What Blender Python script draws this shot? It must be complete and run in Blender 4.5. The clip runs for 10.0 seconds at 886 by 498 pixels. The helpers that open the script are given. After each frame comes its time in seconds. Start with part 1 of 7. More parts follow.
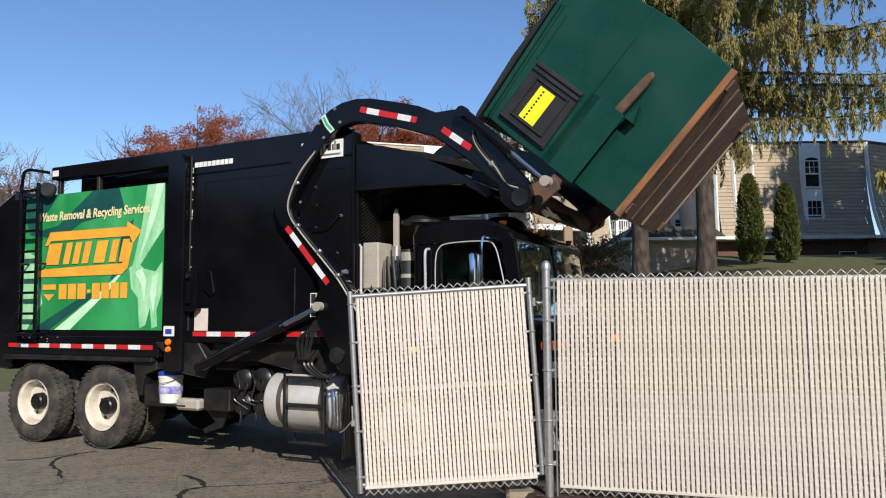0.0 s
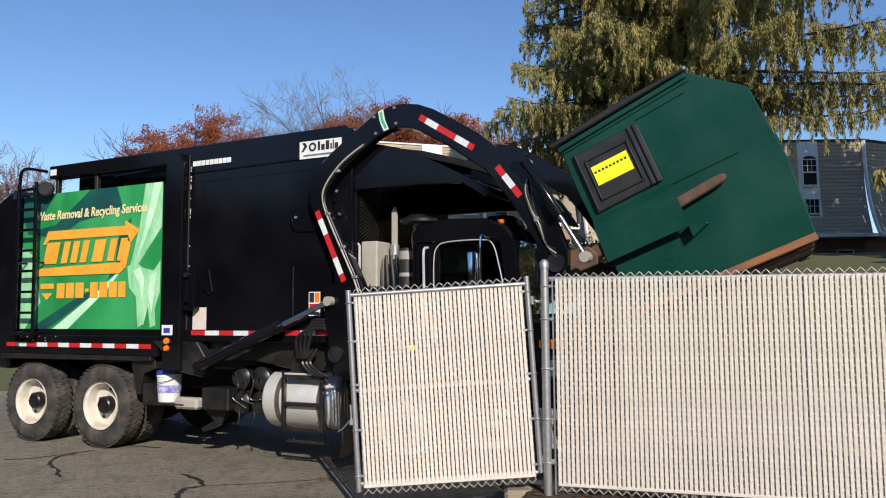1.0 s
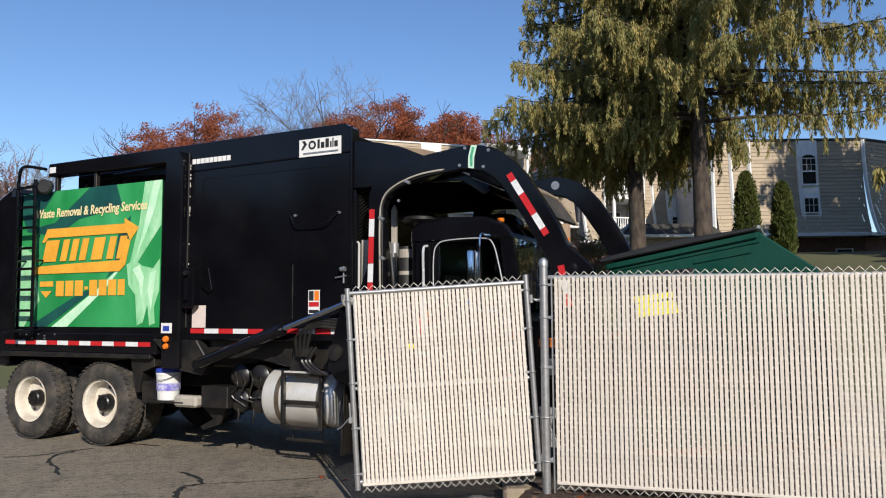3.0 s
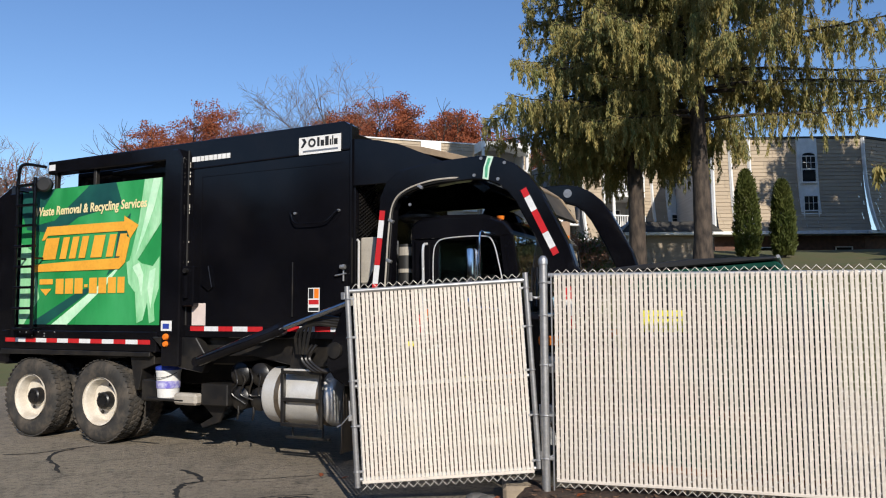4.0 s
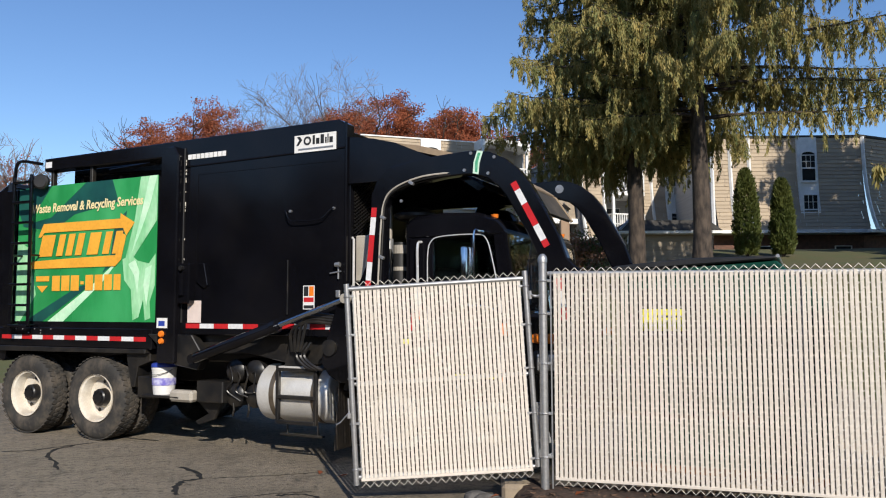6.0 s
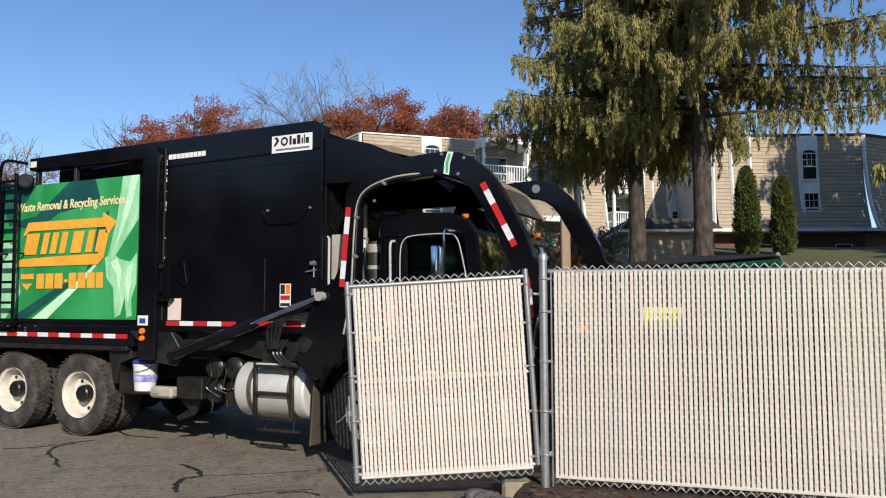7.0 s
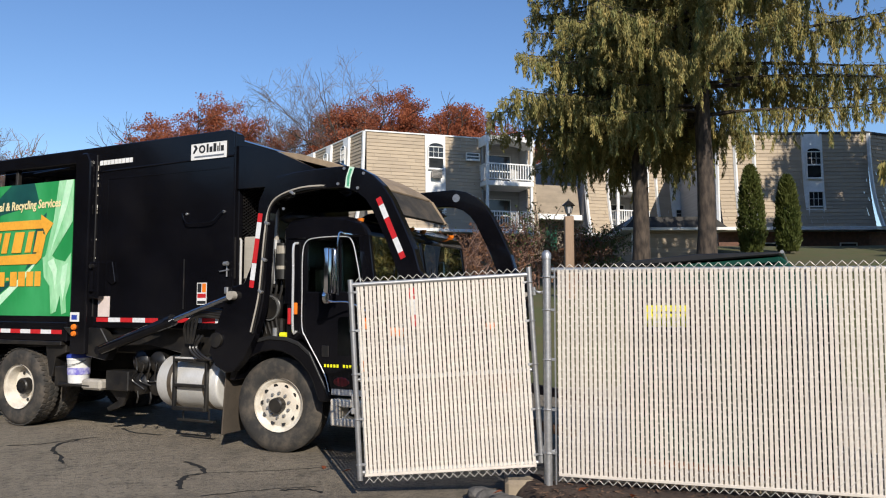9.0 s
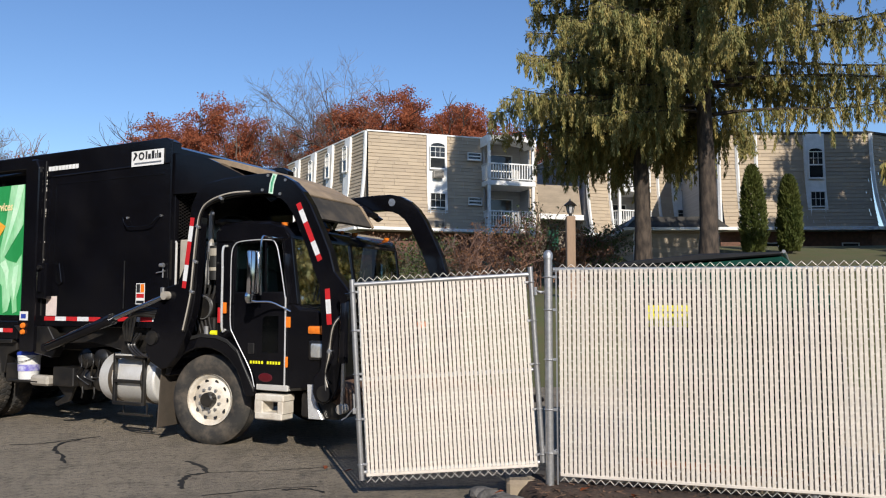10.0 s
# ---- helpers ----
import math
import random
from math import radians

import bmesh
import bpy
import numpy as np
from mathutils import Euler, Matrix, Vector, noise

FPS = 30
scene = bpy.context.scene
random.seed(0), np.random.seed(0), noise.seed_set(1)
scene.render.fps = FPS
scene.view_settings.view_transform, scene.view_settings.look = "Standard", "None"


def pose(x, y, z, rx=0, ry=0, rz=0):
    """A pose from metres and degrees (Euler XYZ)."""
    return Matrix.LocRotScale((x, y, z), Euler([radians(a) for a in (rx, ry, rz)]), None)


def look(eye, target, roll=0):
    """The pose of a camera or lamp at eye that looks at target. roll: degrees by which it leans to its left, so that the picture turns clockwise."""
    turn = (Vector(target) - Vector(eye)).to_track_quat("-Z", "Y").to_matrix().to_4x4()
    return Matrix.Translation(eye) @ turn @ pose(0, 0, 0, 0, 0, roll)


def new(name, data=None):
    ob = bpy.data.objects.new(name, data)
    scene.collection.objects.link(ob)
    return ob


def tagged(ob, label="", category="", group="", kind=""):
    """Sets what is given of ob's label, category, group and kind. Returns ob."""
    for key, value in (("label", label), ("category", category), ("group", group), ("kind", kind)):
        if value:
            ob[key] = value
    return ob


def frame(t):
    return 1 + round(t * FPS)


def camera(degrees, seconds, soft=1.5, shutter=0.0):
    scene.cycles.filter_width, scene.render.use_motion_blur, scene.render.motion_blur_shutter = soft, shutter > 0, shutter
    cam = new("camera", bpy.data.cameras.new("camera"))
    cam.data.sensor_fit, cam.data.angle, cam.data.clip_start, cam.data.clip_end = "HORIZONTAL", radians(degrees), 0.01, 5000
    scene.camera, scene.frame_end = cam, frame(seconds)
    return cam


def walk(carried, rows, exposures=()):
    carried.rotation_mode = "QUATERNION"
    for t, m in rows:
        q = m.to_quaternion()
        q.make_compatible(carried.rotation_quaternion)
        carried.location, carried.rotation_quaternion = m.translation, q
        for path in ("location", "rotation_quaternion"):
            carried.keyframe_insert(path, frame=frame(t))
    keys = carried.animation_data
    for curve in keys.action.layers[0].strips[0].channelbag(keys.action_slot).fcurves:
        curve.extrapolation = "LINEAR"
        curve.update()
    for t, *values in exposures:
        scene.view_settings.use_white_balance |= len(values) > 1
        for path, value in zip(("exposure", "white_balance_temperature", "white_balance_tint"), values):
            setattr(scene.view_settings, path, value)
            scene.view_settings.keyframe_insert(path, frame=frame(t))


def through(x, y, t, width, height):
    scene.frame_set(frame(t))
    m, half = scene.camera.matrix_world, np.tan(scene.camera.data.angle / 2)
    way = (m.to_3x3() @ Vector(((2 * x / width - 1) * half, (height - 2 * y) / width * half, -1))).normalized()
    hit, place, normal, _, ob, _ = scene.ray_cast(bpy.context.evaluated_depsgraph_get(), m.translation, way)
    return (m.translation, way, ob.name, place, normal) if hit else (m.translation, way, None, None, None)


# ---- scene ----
# one hand-held camera, standing on the drive, turning slightly
EYE = 1.68
cam = camera(61.12, 10.0, soft=1.1)
# seconds, yaw to the right, pitch up, roll
CAM = [(0, -0.26, 4.95, -0.31), (0.5, -0.21, 4.94, -0.40), (1, -0.13, 4.85, -0.37), (1.5, -0.09, 4.80, -0.33), (2, -0.07, 4.86, -0.29), (2.5, -0.07, 4.82, -0.29), (4, -0.05, 4.56, -0.28), (4.5, 0.00, 4.55, -0.30), (5, -0.00, 4.56, -0.28), (5.5, 0.00, 4.49, -0.20), (7, -0.05, 4.25, -0.06), (7.5, -0.07, 4.17, -0.05), (8, -0.12, 4.14, -0.10), (8.5, -0.23, 4.09, -0.04), (9, -0.32, 4.10, 0.05), (9.5, -0.38, 4.11, 0.08), (10, -0.44, 4.09, 0.08)]
walk(cam, [(t, pose(0, 0, EYE, 90 + p, 0, -y) @ pose(0, 0, 0, 0, 0, r)) for t, y, p, r in CAM])

# ---- light ----
SUN_EL, SUN_AZ = 29.0, (0.27, -0.96)
world = bpy.data.worlds.new("sky_world")
scene.world = world
world.use_nodes = True
wn = world.node_tree
sky = wn.nodes.new("ShaderNodeTexSky")
sky.sky_type = "NISHITA"
sky.sun_disc = False
sky.sun_elevation = radians(SUN_EL)
sky.sun_rotation = math.atan2(SUN_AZ[0], SUN_AZ[1])
sky.air_density, sky.dust_density, sky.ozone_density = 1.0, 0.1, 3.2
wn.nodes["Background"].inputs["Strength"].default_value = 0.132
hue = wn.nodes.new("ShaderNodeHueSaturation")
hue.inputs["Saturation"].default_value = 1.12
hue.inputs["Hue"].default_value = 0.507
wn.links.new(sky.outputs[0], hue.inputs["Color"])
wn.links.new(hue.outputs[0], wn.nodes["Background"].inputs["Color"])
sun = new("sun", bpy.data.lights.new("sun", "SUN"))
sun.data.energy, sun.data.angle, sun.data.color = 4.9, radians(0.55), (1.0, 0.93, 0.82)
sd = Vector((SUN_AZ[0] * math.cos(radians(SUN_EL)), SUN_AZ[1] * math.cos(radians(SUN_EL)), math.sin(radians(SUN_EL))))
sun.matrix_basis = look(sd * 60, (0, 0, 0))
scene.view_settings.exposure = 0.12

# ---- materials ----
def nodes_of(name):
    m = bpy.data.materials.new(name)
    m.use_nodes = True
    nt = m.node_tree
    return m, nt, nt.nodes["Principled BSDF"]


def lin(c):
    """sRGB 0..255 to linear."""
    out = []
    for v in c:
        v /= 255
        out.append(v / 12.92 if v <= 0.04045 else ((v + 0.055) / 1.055) ** 2.4)
    return (*out, 1)


def surface(name, a, b=None, rough=0.6, metal=0.0, scale=8.0, fine=60.0, bump=0.1, vary=0.0, coat=0.0, spread=(0.35, 0.65), rvar=0.12,
            dirt=None, dirt_scale=2.0, dirt_amount=0.4, stretch=(1, 1, 1), transmit=0.0):
    """Two-scale mottled surface: colours a and b by broad noise, fine grain in value and relief, dirt in patches."""
    m, nt, p = nodes_of(name)
    N, L = nt.nodes.new, nt.links.new
    co = N("ShaderNodeTexCoord")
    mp = N("ShaderNodeMapping")
    mp.inputs["Scale"].default_value = stretch
    L(co.outputs["Object"], mp.inputs[0])
    n1, n2 = N("ShaderNodeTexNoise"), N("ShaderNodeTexNoise")
    for n, s, d in ((n1, scale, 4), (n2, fine, 3)):
        n.inputs["Scale"].default_value, n.inputs["Detail"].default_value = s, d
        L(mp.outputs[0], n.inputs["Vector"])
    r = N("ShaderNodeMapRange")
    r.inputs[1].default_value, r.inputs[2].default_value = spread
    L(n1.outputs[0], r.inputs[0])
    mix = N("ShaderNodeMix")
    mix.data_type = "RGBA"
    b = b or tuple(min(1, v * 0.75) for v in a[:3])
    mix.inputs[6].default_value, mix.inputs[7].default_value = (*a[:3], 1), (*b[:3], 1)
    L(r.outputs[0], mix.inputs[0])
    g = N("ShaderNodeMapRange")
    g.inputs[3].default_value, g.inputs[4].default_value = 0.82, 1.18
    L(n2.outputs[0], g.inputs[0])
    mul = N("ShaderNodeMix")
    mul.data_type, mul.blend_type = "RGBA", "MULTIPLY"
    mul.inputs[0].default_value = 1
    L(mix.outputs[2], mul.inputs[6])
    L(g.outputs[0], mul.inputs[7])
    col = mul.outputs[2]
    if vary:
        oi, vr = N("ShaderNodeObjectInfo"), N("ShaderNodeMapRange")
        vr.inputs[3].default_value, vr.inputs[4].default_value = 1 - vary, 1 + vary
        L(oi.outputs["Random"], vr.inputs[0])
        mv = N("ShaderNodeMix")
        mv.data_type, mv.blend_type = "RGBA", "MULTIPLY"
        mv.inputs[0].default_value = 1
        L(col, mv.inputs[6])
        L(vr.outputs[0], mv.inputs[7])
        col = mv.outputs[2]
    if dirt:
        n3, dr, dm = N("ShaderNodeTexNoise"), N("ShaderNodeMapRange"), N("ShaderNodeMix")
        n3.inputs["Scale"].default_value, n3.inputs["Detail"].default_value = dirt_scale, 7
        n3.inputs["Roughness"].default_value = 0.65
        L(mp.outputs[0], n3.inputs["Vector"])
        dr.inputs[1].default_value, dr.inputs[2].default_value = 0.45, 0.75
        dr.inputs[4].default_value = dirt_amount
        L(n3.outputs[0], dr.inputs[0])
        dm.data_type = "RGBA"
        dm.inputs[7].default_value = (*dirt[:3], 1)
        L(dr.outputs[0], dm.inputs[0])
        L(col, dm.inputs[6])
        col = dm.outputs[2]
    L(col, p.inputs["Base Color"])
    rr = N("ShaderNodeMapRange")
    rr.inputs[3].default_value, rr.inputs[4].default_value = max(0.02, rough - rvar), min(1, rough + rvar)
    L(n1.outputs[0], rr.inputs[0])
    L(rr.outputs[0], p.inputs["Roughness"])
    p.inputs["Metallic"].default_value = metal
    p.inputs["Coat Weight"].default_value = coat
    p.inputs["Transmission Weight"].default_value = transmit
    if bump:
        bp = N("ShaderNodeBump")
        bp.inputs["Strength"].default_value, bp.inputs["Distance"].default_value = bump, 0.01
        L(n2.outputs[0], bp.inputs["Height"])
        L(bp.outputs[0], p.inputs["Normal"])
    return m


def leafy(name, a, b, rough=0.6, grain=(0.9, 0.9, 0.9), through=0.32):
    """Foliage: the colour varies from leaf to leaf and from clump to clump; a little light comes through."""
    m, nt, p = nodes_of(name)
    N, L = nt.nodes.new, nt.links.new
    ge, mix = N("ShaderNodeNewGeometry"), N("ShaderNodeMix")
    mix.data_type = "RGBA"
    mix.inputs[6].default_value, mix.inputs[7].default_value = (*a, 1), (*b, 1)
    co, mp, no, ad, st = N("ShaderNodeTexCoord"), N("ShaderNodeMapping"), N("ShaderNodeTexNoise"), N("ShaderNodeMix"), N("ShaderNodeMapRange")
    mp.inputs["Scale"].default_value = grain
    no.inputs["Scale"].default_value, no.inputs["Detail"].default_value = 1.0, 3
    L(co.outputs["Object"], mp.inputs[0])
    L(mp.outputs[0], no.inputs["Vector"])
    st.inputs[1].default_value, st.inputs[2].default_value = 0.3, 0.7
    L(no.outputs[0], st.inputs[0])
    ad.inputs[0].default_value = 0.6
    L(ge.outputs["Random Per Island"], ad.inputs[2])
    L(st.outputs[0], ad.inputs[3])
    L(ad.outputs[0], mix.inputs[0])
    L(mix.outputs[2], p.inputs["Base Color"])
    p.inputs["Roughness"].default_value = rough
    p.inputs["Specular IOR Level"].default_value = 0.25
    tr, ms = N("ShaderNodeBsdfTranslucent"), N("ShaderNodeMixShader")
    L(mix.outputs[2], tr.inputs[0])
    ms.inputs[0].default_value = through
    L(p.outputs[0], ms.inputs[1])
    L(tr.outputs[0], ms.inputs[2])
    L(ms.outputs[0], nt.nodes["Material Output"].inputs[0])
    return m


BLACK = surface("black_paint", (0.0032, 0.0032, 0.0045), (0.005, 0.005, 0.007), rough=0.11, scale=1.5, fine=25, bump=0.008, coat=0.0, dirt=(0.05, 0.043, 0.035), dirt_scale=1.6, dirt_amount=0.06, rvar=0.07)
BLACK_FRAME = surface("dusty_black_steel", (0.008, 0.008, 0.009), (0.014, 0.013, 0.012), rough=0.38, scale=4, fine=50, bump=0.06, dirt=(0.085, 0.068, 0.048), dirt_scale=5, dirt_amount=0.3)
RUBBER = surface("tyre_rubber", (0.022, 0.021, 0.02), (0.038, 0.035, 0.031), rough=0.85, scale=6, fine=90, bump=0.15, dirt=(0.15, 0.12, 0.09), dirt_scale=5, dirt_amount=0.75)
RIM = surface("white_rim_paint", (0.70, 0.655, 0.57), (0.58, 0.52, 0.43), rough=0.5, scale=5, fine=60, bump=0.03, dirt=(0.2, 0.12, 0.06), dirt_scale=7, dirt_amount=0.35)
ALU = surface("brushed_aluminium", (0.76, 0.74, 0.70), (0.66, 0.64, 0.6), rough=0.42, metal=0.35, scale=3, fine=80, bump=0.015, dirt=(0.3, 0.27, 0.23), dirt_scale=2, dirt_amount=0.35)
CHROME = surface("polished_chrome", (0.85, 0.85, 0.86), (0.75, 0.75, 0.76), rough=0.12, metal=1, scale=5, fine=60, bump=0.01, rvar=0.05)
GALV = surface("galvanised_steel", (0.5, 0.5, 0.5), (0.38, 0.385, 0.39), rough=0.45, metal=0.8, scale=25, fine=120, bump=0.03, dirt=(0.22, 0.17, 0.12), dirt_scale=6, dirt_amount=0.25)
SLAT = surface("cream_plastic_slat", (0.665, 0.603, 0.528), (0.612, 0.553, 0.485), rough=0.5, scale=3, fine=30, bump=0.03, vary=0.04, dirt=(0.3, 0.26, 0.2), dirt_scale=5, dirt_amount=0.22)
WIRE = surface("fence_wire", (0.62, 0.58, 0.52), (0.54, 0.51, 0.455), rough=0.45, metal=0.15, scale=30, fine=80, bump=0)
GREEN_PAINT = surface("dark_green_paint", (0.004, 0.041, 0.028), (0.006, 0.052, 0.036), rough=0.3, scale=1.5, fine=20, bump=0.03, dirt=(0.022, 0.055, 0.038), dirt_scale=3, dirt_amount=0.4)
RUST = surface("rusty_steel", (0.15, 0.075, 0.042), (0.085, 0.055, 0.04), rough=0.85, scale=7, fine=70, bump=0.3, dirt=(0.025, 0.022, 0.02), dirt_scale=3, dirt_amount=0.7)
PLASTIC = surface("black_plastic", (0.014, 0.014, 0.014), (0.022, 0.021, 0.02), rough=0.5, scale=5, fine=90, bump=0.05)
RED = surface("red_reflector", (0.55, 0.02, 0.025), (0.47, 0.018, 0.02), rough=0.35, scale=20, fine=150, bump=0.02)
WHITE_TAPE = surface("white_reflector", (0.75, 0.75, 0.75), (0.65, 0.65, 0.65), rough=0.35, scale=20, fine=150, bump=0.02)
WHITE = surface("white_paint", (0.8, 0.79, 0.77), (0.7, 0.69, 0.66), rough=0.5, scale=4, fine=60, bump=0.03)
SHINGLE = surface("tan_shingle", (0.36, 0.29, 0.215), (0.29, 0.235, 0.175), rough=0.85, scale=1.2, fine=14, bump=0.2, vary=0.10, stretch=(1, 1, 4))
BRICK = surface("brown_brick", (0.16, 0.075, 0.05), (0.1, 0.055, 0.04), rough=0.85, scale=5, fine=30, bump=0.3)
BARK = surface("spruce_bark", (0.085, 0.062, 0.046), (0.022, 0.017, 0.014), rough=0.95, scale=9, fine=45, bump=0.8, stretch=(1, 1, 0.3))
GRASS = surface("lawn", (0.075, 0.085, 0.025), (0.10, 0.085, 0.035), rough=0.95, scale=1.5, fine=40, bump=0.5)
MULCH = surface("bark_mulch", (0.055, 0.03, 0.02), (0.028, 0.018, 0.013), rough=1.0, scale=18, fine=90, bump=0.8, dirt=(0.16, 0.12, 0.08), dirt_scale=25, dirt_amount=0.4)
SPRUCE = leafy("spruce_needles", (0.070, 0.125, 0.045), (0.47, 0.35, 0.12), grain=(3.2, 3.2, 0.8), through=0.22)
ORANGE = leafy("oak_leaves", (0.19, 0.052, 0.030), (0.43, 0.14, 0.062))
TWIG = surface("grey_twigs", (0.21, 0.165, 0.14), (0.14, 0.11, 0.095), rough=0.9, scale=2, fine=10, bump=0)


def asphalt():
    """Worn asphalt: pale stones in dark binder, broad traffic wear, oil stains and dusty patches."""
    m, nt, p = nodes_of("old_asphalt")
    N, L = nt.nodes.new, nt.links.new
    co = N("ShaderNodeTexCoord")

    def tex(kind, scale, detail=4, rough=0.6):
        n = N(kind)
        n.inputs["Scale"].default_value = scale
        if "Detail" in n.inputs:
            n.inputs["Detail"].default_value = detail
            n.inputs["Roughness"].default_value = rough
        L(co.outputs["Object"], n.inputs["Vector"])
        return n

    def mixed(fac, a, b, lo, hi, blend="MIX"):
        r, x = N("ShaderNodeMapRange"), N("ShaderNodeMix")
        r.inputs[1].default_value, r.inputs[2].default_value = lo, hi
        L(fac, r.inputs[0])
        x.data_type, x.blend_type = "RGBA", blend
        L(r.outputs[0], x.inputs[0])
        for s, v in ((6, a), (7, b)):
            if isinstance(v, tuple):
                x.inputs[s].default_value = (*v, 1)
            else:
                L(v, x.inputs[s])
        return x.outputs[2]

    broad, wear, grain, stones = tex("ShaderNodeTexNoise", 0.35, 5), tex("ShaderNodeTexNoise", 3.2, 9, 0.75), tex("ShaderNodeTexNoise", 38, 6, 0.75), tex("ShaderNodeTexVoronoi", 85)
    c = mixed(broad.outputs[0], (0.195, 0.160, 0.117), (0.315, 0.262, 0.192), 0.35, 0.65)
    c = mixed(wear.outputs[0], c, (0.080, 0.068, 0.053), 0.50, 0.80)
    c = mixed(wear.outputs[0], (0.31, 0.26, 0.195), c, 0.32, 0.44)
    blotch, speck = tex("ShaderNodeTexNoise", 1.1, 10, 0.78), tex("ShaderNodeTexNoise", 13, 8, 0.8)
    c = mixed(blotch.outputs[0], c, (0.062, 0.055, 0.046), 0.58, 0.72)
    c = mixed(speck.outputs[0], c, (0.05, 0.045, 0.039), 0.52, 0.66)
    c = mixed(speck.outputs[0], (0.40, 0.345, 0.265), c, 0.30, 0.44)
    c = mixed(grain.outputs[0], c, (0.045, 0.042, 0.038), 0.53, 0.72)
    c = mixed(stones.outputs[0], (0.34, 0.31, 0.27), c, 0.05, 0.22)
    L(c, p.inputs["Base Color"])
    p.inputs["Roughness"].default_value = 0.9
    bp, ad = N("ShaderNodeBump"), N("ShaderNodeMath")
    ad.operation = "ADD"
    L(grain.outputs[0], ad.inputs[0])
    L(stones.outputs[0], ad.inputs[1])
    bp.inputs["Strength"].default_value, bp.inputs["Distance"].default_value = 0.8, 0.012
    L(ad.outputs[0], bp.inputs["Height"])
    L(bp.outputs[0], p.inputs["Normal"])
    return m


ASPHALT = asphalt()
for _b in (BLACK, GREEN_PAINT):
    _b.node_tree.nodes["Principled BSDF"].inputs["Specular IOR Level"].default_value = 0.32

# ---- mesh tools ----
def obj(name, bm, material, parent=None, label="", m=None, smooth=False):
    me = bpy.data.meshes.new(name)
    bmesh.ops.recalc_face_normals(bm, faces=bm.faces)
    bm.to_mesh(me)
    bm.free()
    for mm in material if isinstance(material, (list, tuple)) else [material]:
        me.materials.append(mm)
    if smooth:
        for p in me.polygons:
            p.use_smooth = True
        me.set_sharp_from_angle(angle=radians(38))
    ob = new(name, me)
    if parent:
        ob.parent = parent
    if m is not None:
        ob.matrix_basis = m
    if label:
        ob["label"] = label
    return ob


def part(name, bm, material, parent, label="", m=None, smooth=False):
    return obj(name, bm, material, parent, label, m, smooth)


def thing(name, label, category, group="", kind="", m=None):
    ob = new(name)
    if m is not None:
        ob.matrix_basis = m
    return tagged(ob, label, category, group, kind)


def box(x0, x1, y0, y1, z0, z1, bevel=0.0, bm=None, seg=1):
    b = bm or bmesh.new()
    t = bmesh.new()
    vs = bmesh.ops.create_cube(t, size=1)["verts"]
    for v in vs:
        v.co = Vector(((x0 + x1) / 2 + v.co.x * (x1 - x0), (y0 + y1) / 2 + v.co.y * (y1 - y0), (z0 + z1) / 2 + v.co.z * (z1 - z0)))
    if bevel:
        bmesh.ops.bevel(t, geom=t.edges[:], offset=bevel, segments=seg, affect="EDGES", profile=0.5)
    return merge(b, t)


def merge(b, t, m=None):
    if m is not None:
        t.transform(m)
    me = bpy.data.meshes.new("tmp")
    t.to_mesh(me)
    t.free()
    b.from_mesh(me)
    bpy.data.meshes.remove(me)
    return b


def rod(p0, p1, r0, r1=None, n=12, bm=None, bevel=0.0):
    """A round bar between two points."""
    b = bm or bmesh.new()
    p0, p1 = Vector(p0), Vector(p1)
    r1 = r0 if r1 is None else r1
    t = bmesh.new()
    bmesh.ops.create_cone(t, cap_ends=True, segments=n, radius1=r0, radius2=r1, depth=(p1 - p0).length)
    if bevel:
        es = [e for e in t.edges if len(e.link_faces) == 2 and any(len(f.verts) > 4 for f in e.link_faces)]
        bmesh.ops.bevel(t, geom=es, offset=bevel, segments=2, affect="EDGES", profile=0.5)
    m = Matrix.Translation((p0 + p1) / 2) @ (p1 - p0).to_track_quat("Z", "Y").to_matrix().to_4x4()
    return merge(b, t, m)


def slab(pts, y0, y1, bevel=0.0, bm=None):
    """A plate with the outline pts in x and z, from y0 to y1."""
    b = bm or bmesh.new()
    t = bmesh.new()
    a = [t.verts.new((x, y0, z)) for x, z in pts]
    c = [t.verts.new((x, y1, z)) for x, z in pts]
    t.faces.new(a)
    t.faces.new(c[::-1])
    for i in range(len(pts)):
        j = (i + 1) % len(pts)
        t.faces.new((a[j], a[i], c[i], c[j]))
    bmesh.ops.recalc_face_normals(t, faces=t.faces)
    if bevel:
        es = [e for e in t.edges if e.calc_face_angle(0) > 0.5]
        bmesh.ops.bevel(t, geom=es, offset=bevel, segments=1, affect="EDGES", profile=0.5)
    return merge(b, t)


def lathe(profile, n=32, bm=None, m=None):
    """Turned about the y axis; profile: (radius, y)."""
    b = bm or bmesh.new()
    t = bmesh.new()
    rings = []
    for r, y in profile:
        if r < 1e-6:
            rings.append([t.verts.new((0, y, 0))])
        else:
            rings.append([t.verts.new((r * math.cos(2 * math.pi * i / n), y, r * math.sin(2 * math.pi * i / n))) for i in range(n)])
    for A, B in zip(rings, rings[1:]):
        for i in range(n):
            j = (i + 1) % n
            q = [A[i % len(A)], A[j % len(A)], B[j % len(B)], B[i % len(B)]]
            q = [v for k, v in enumerate(q) if v not in q[:k]]
            if len(q) > 2:
                t.faces.new(q)
    bmesh.ops.recalc_face_normals(t, faces=t.faces)
    return merge(b, t, m)


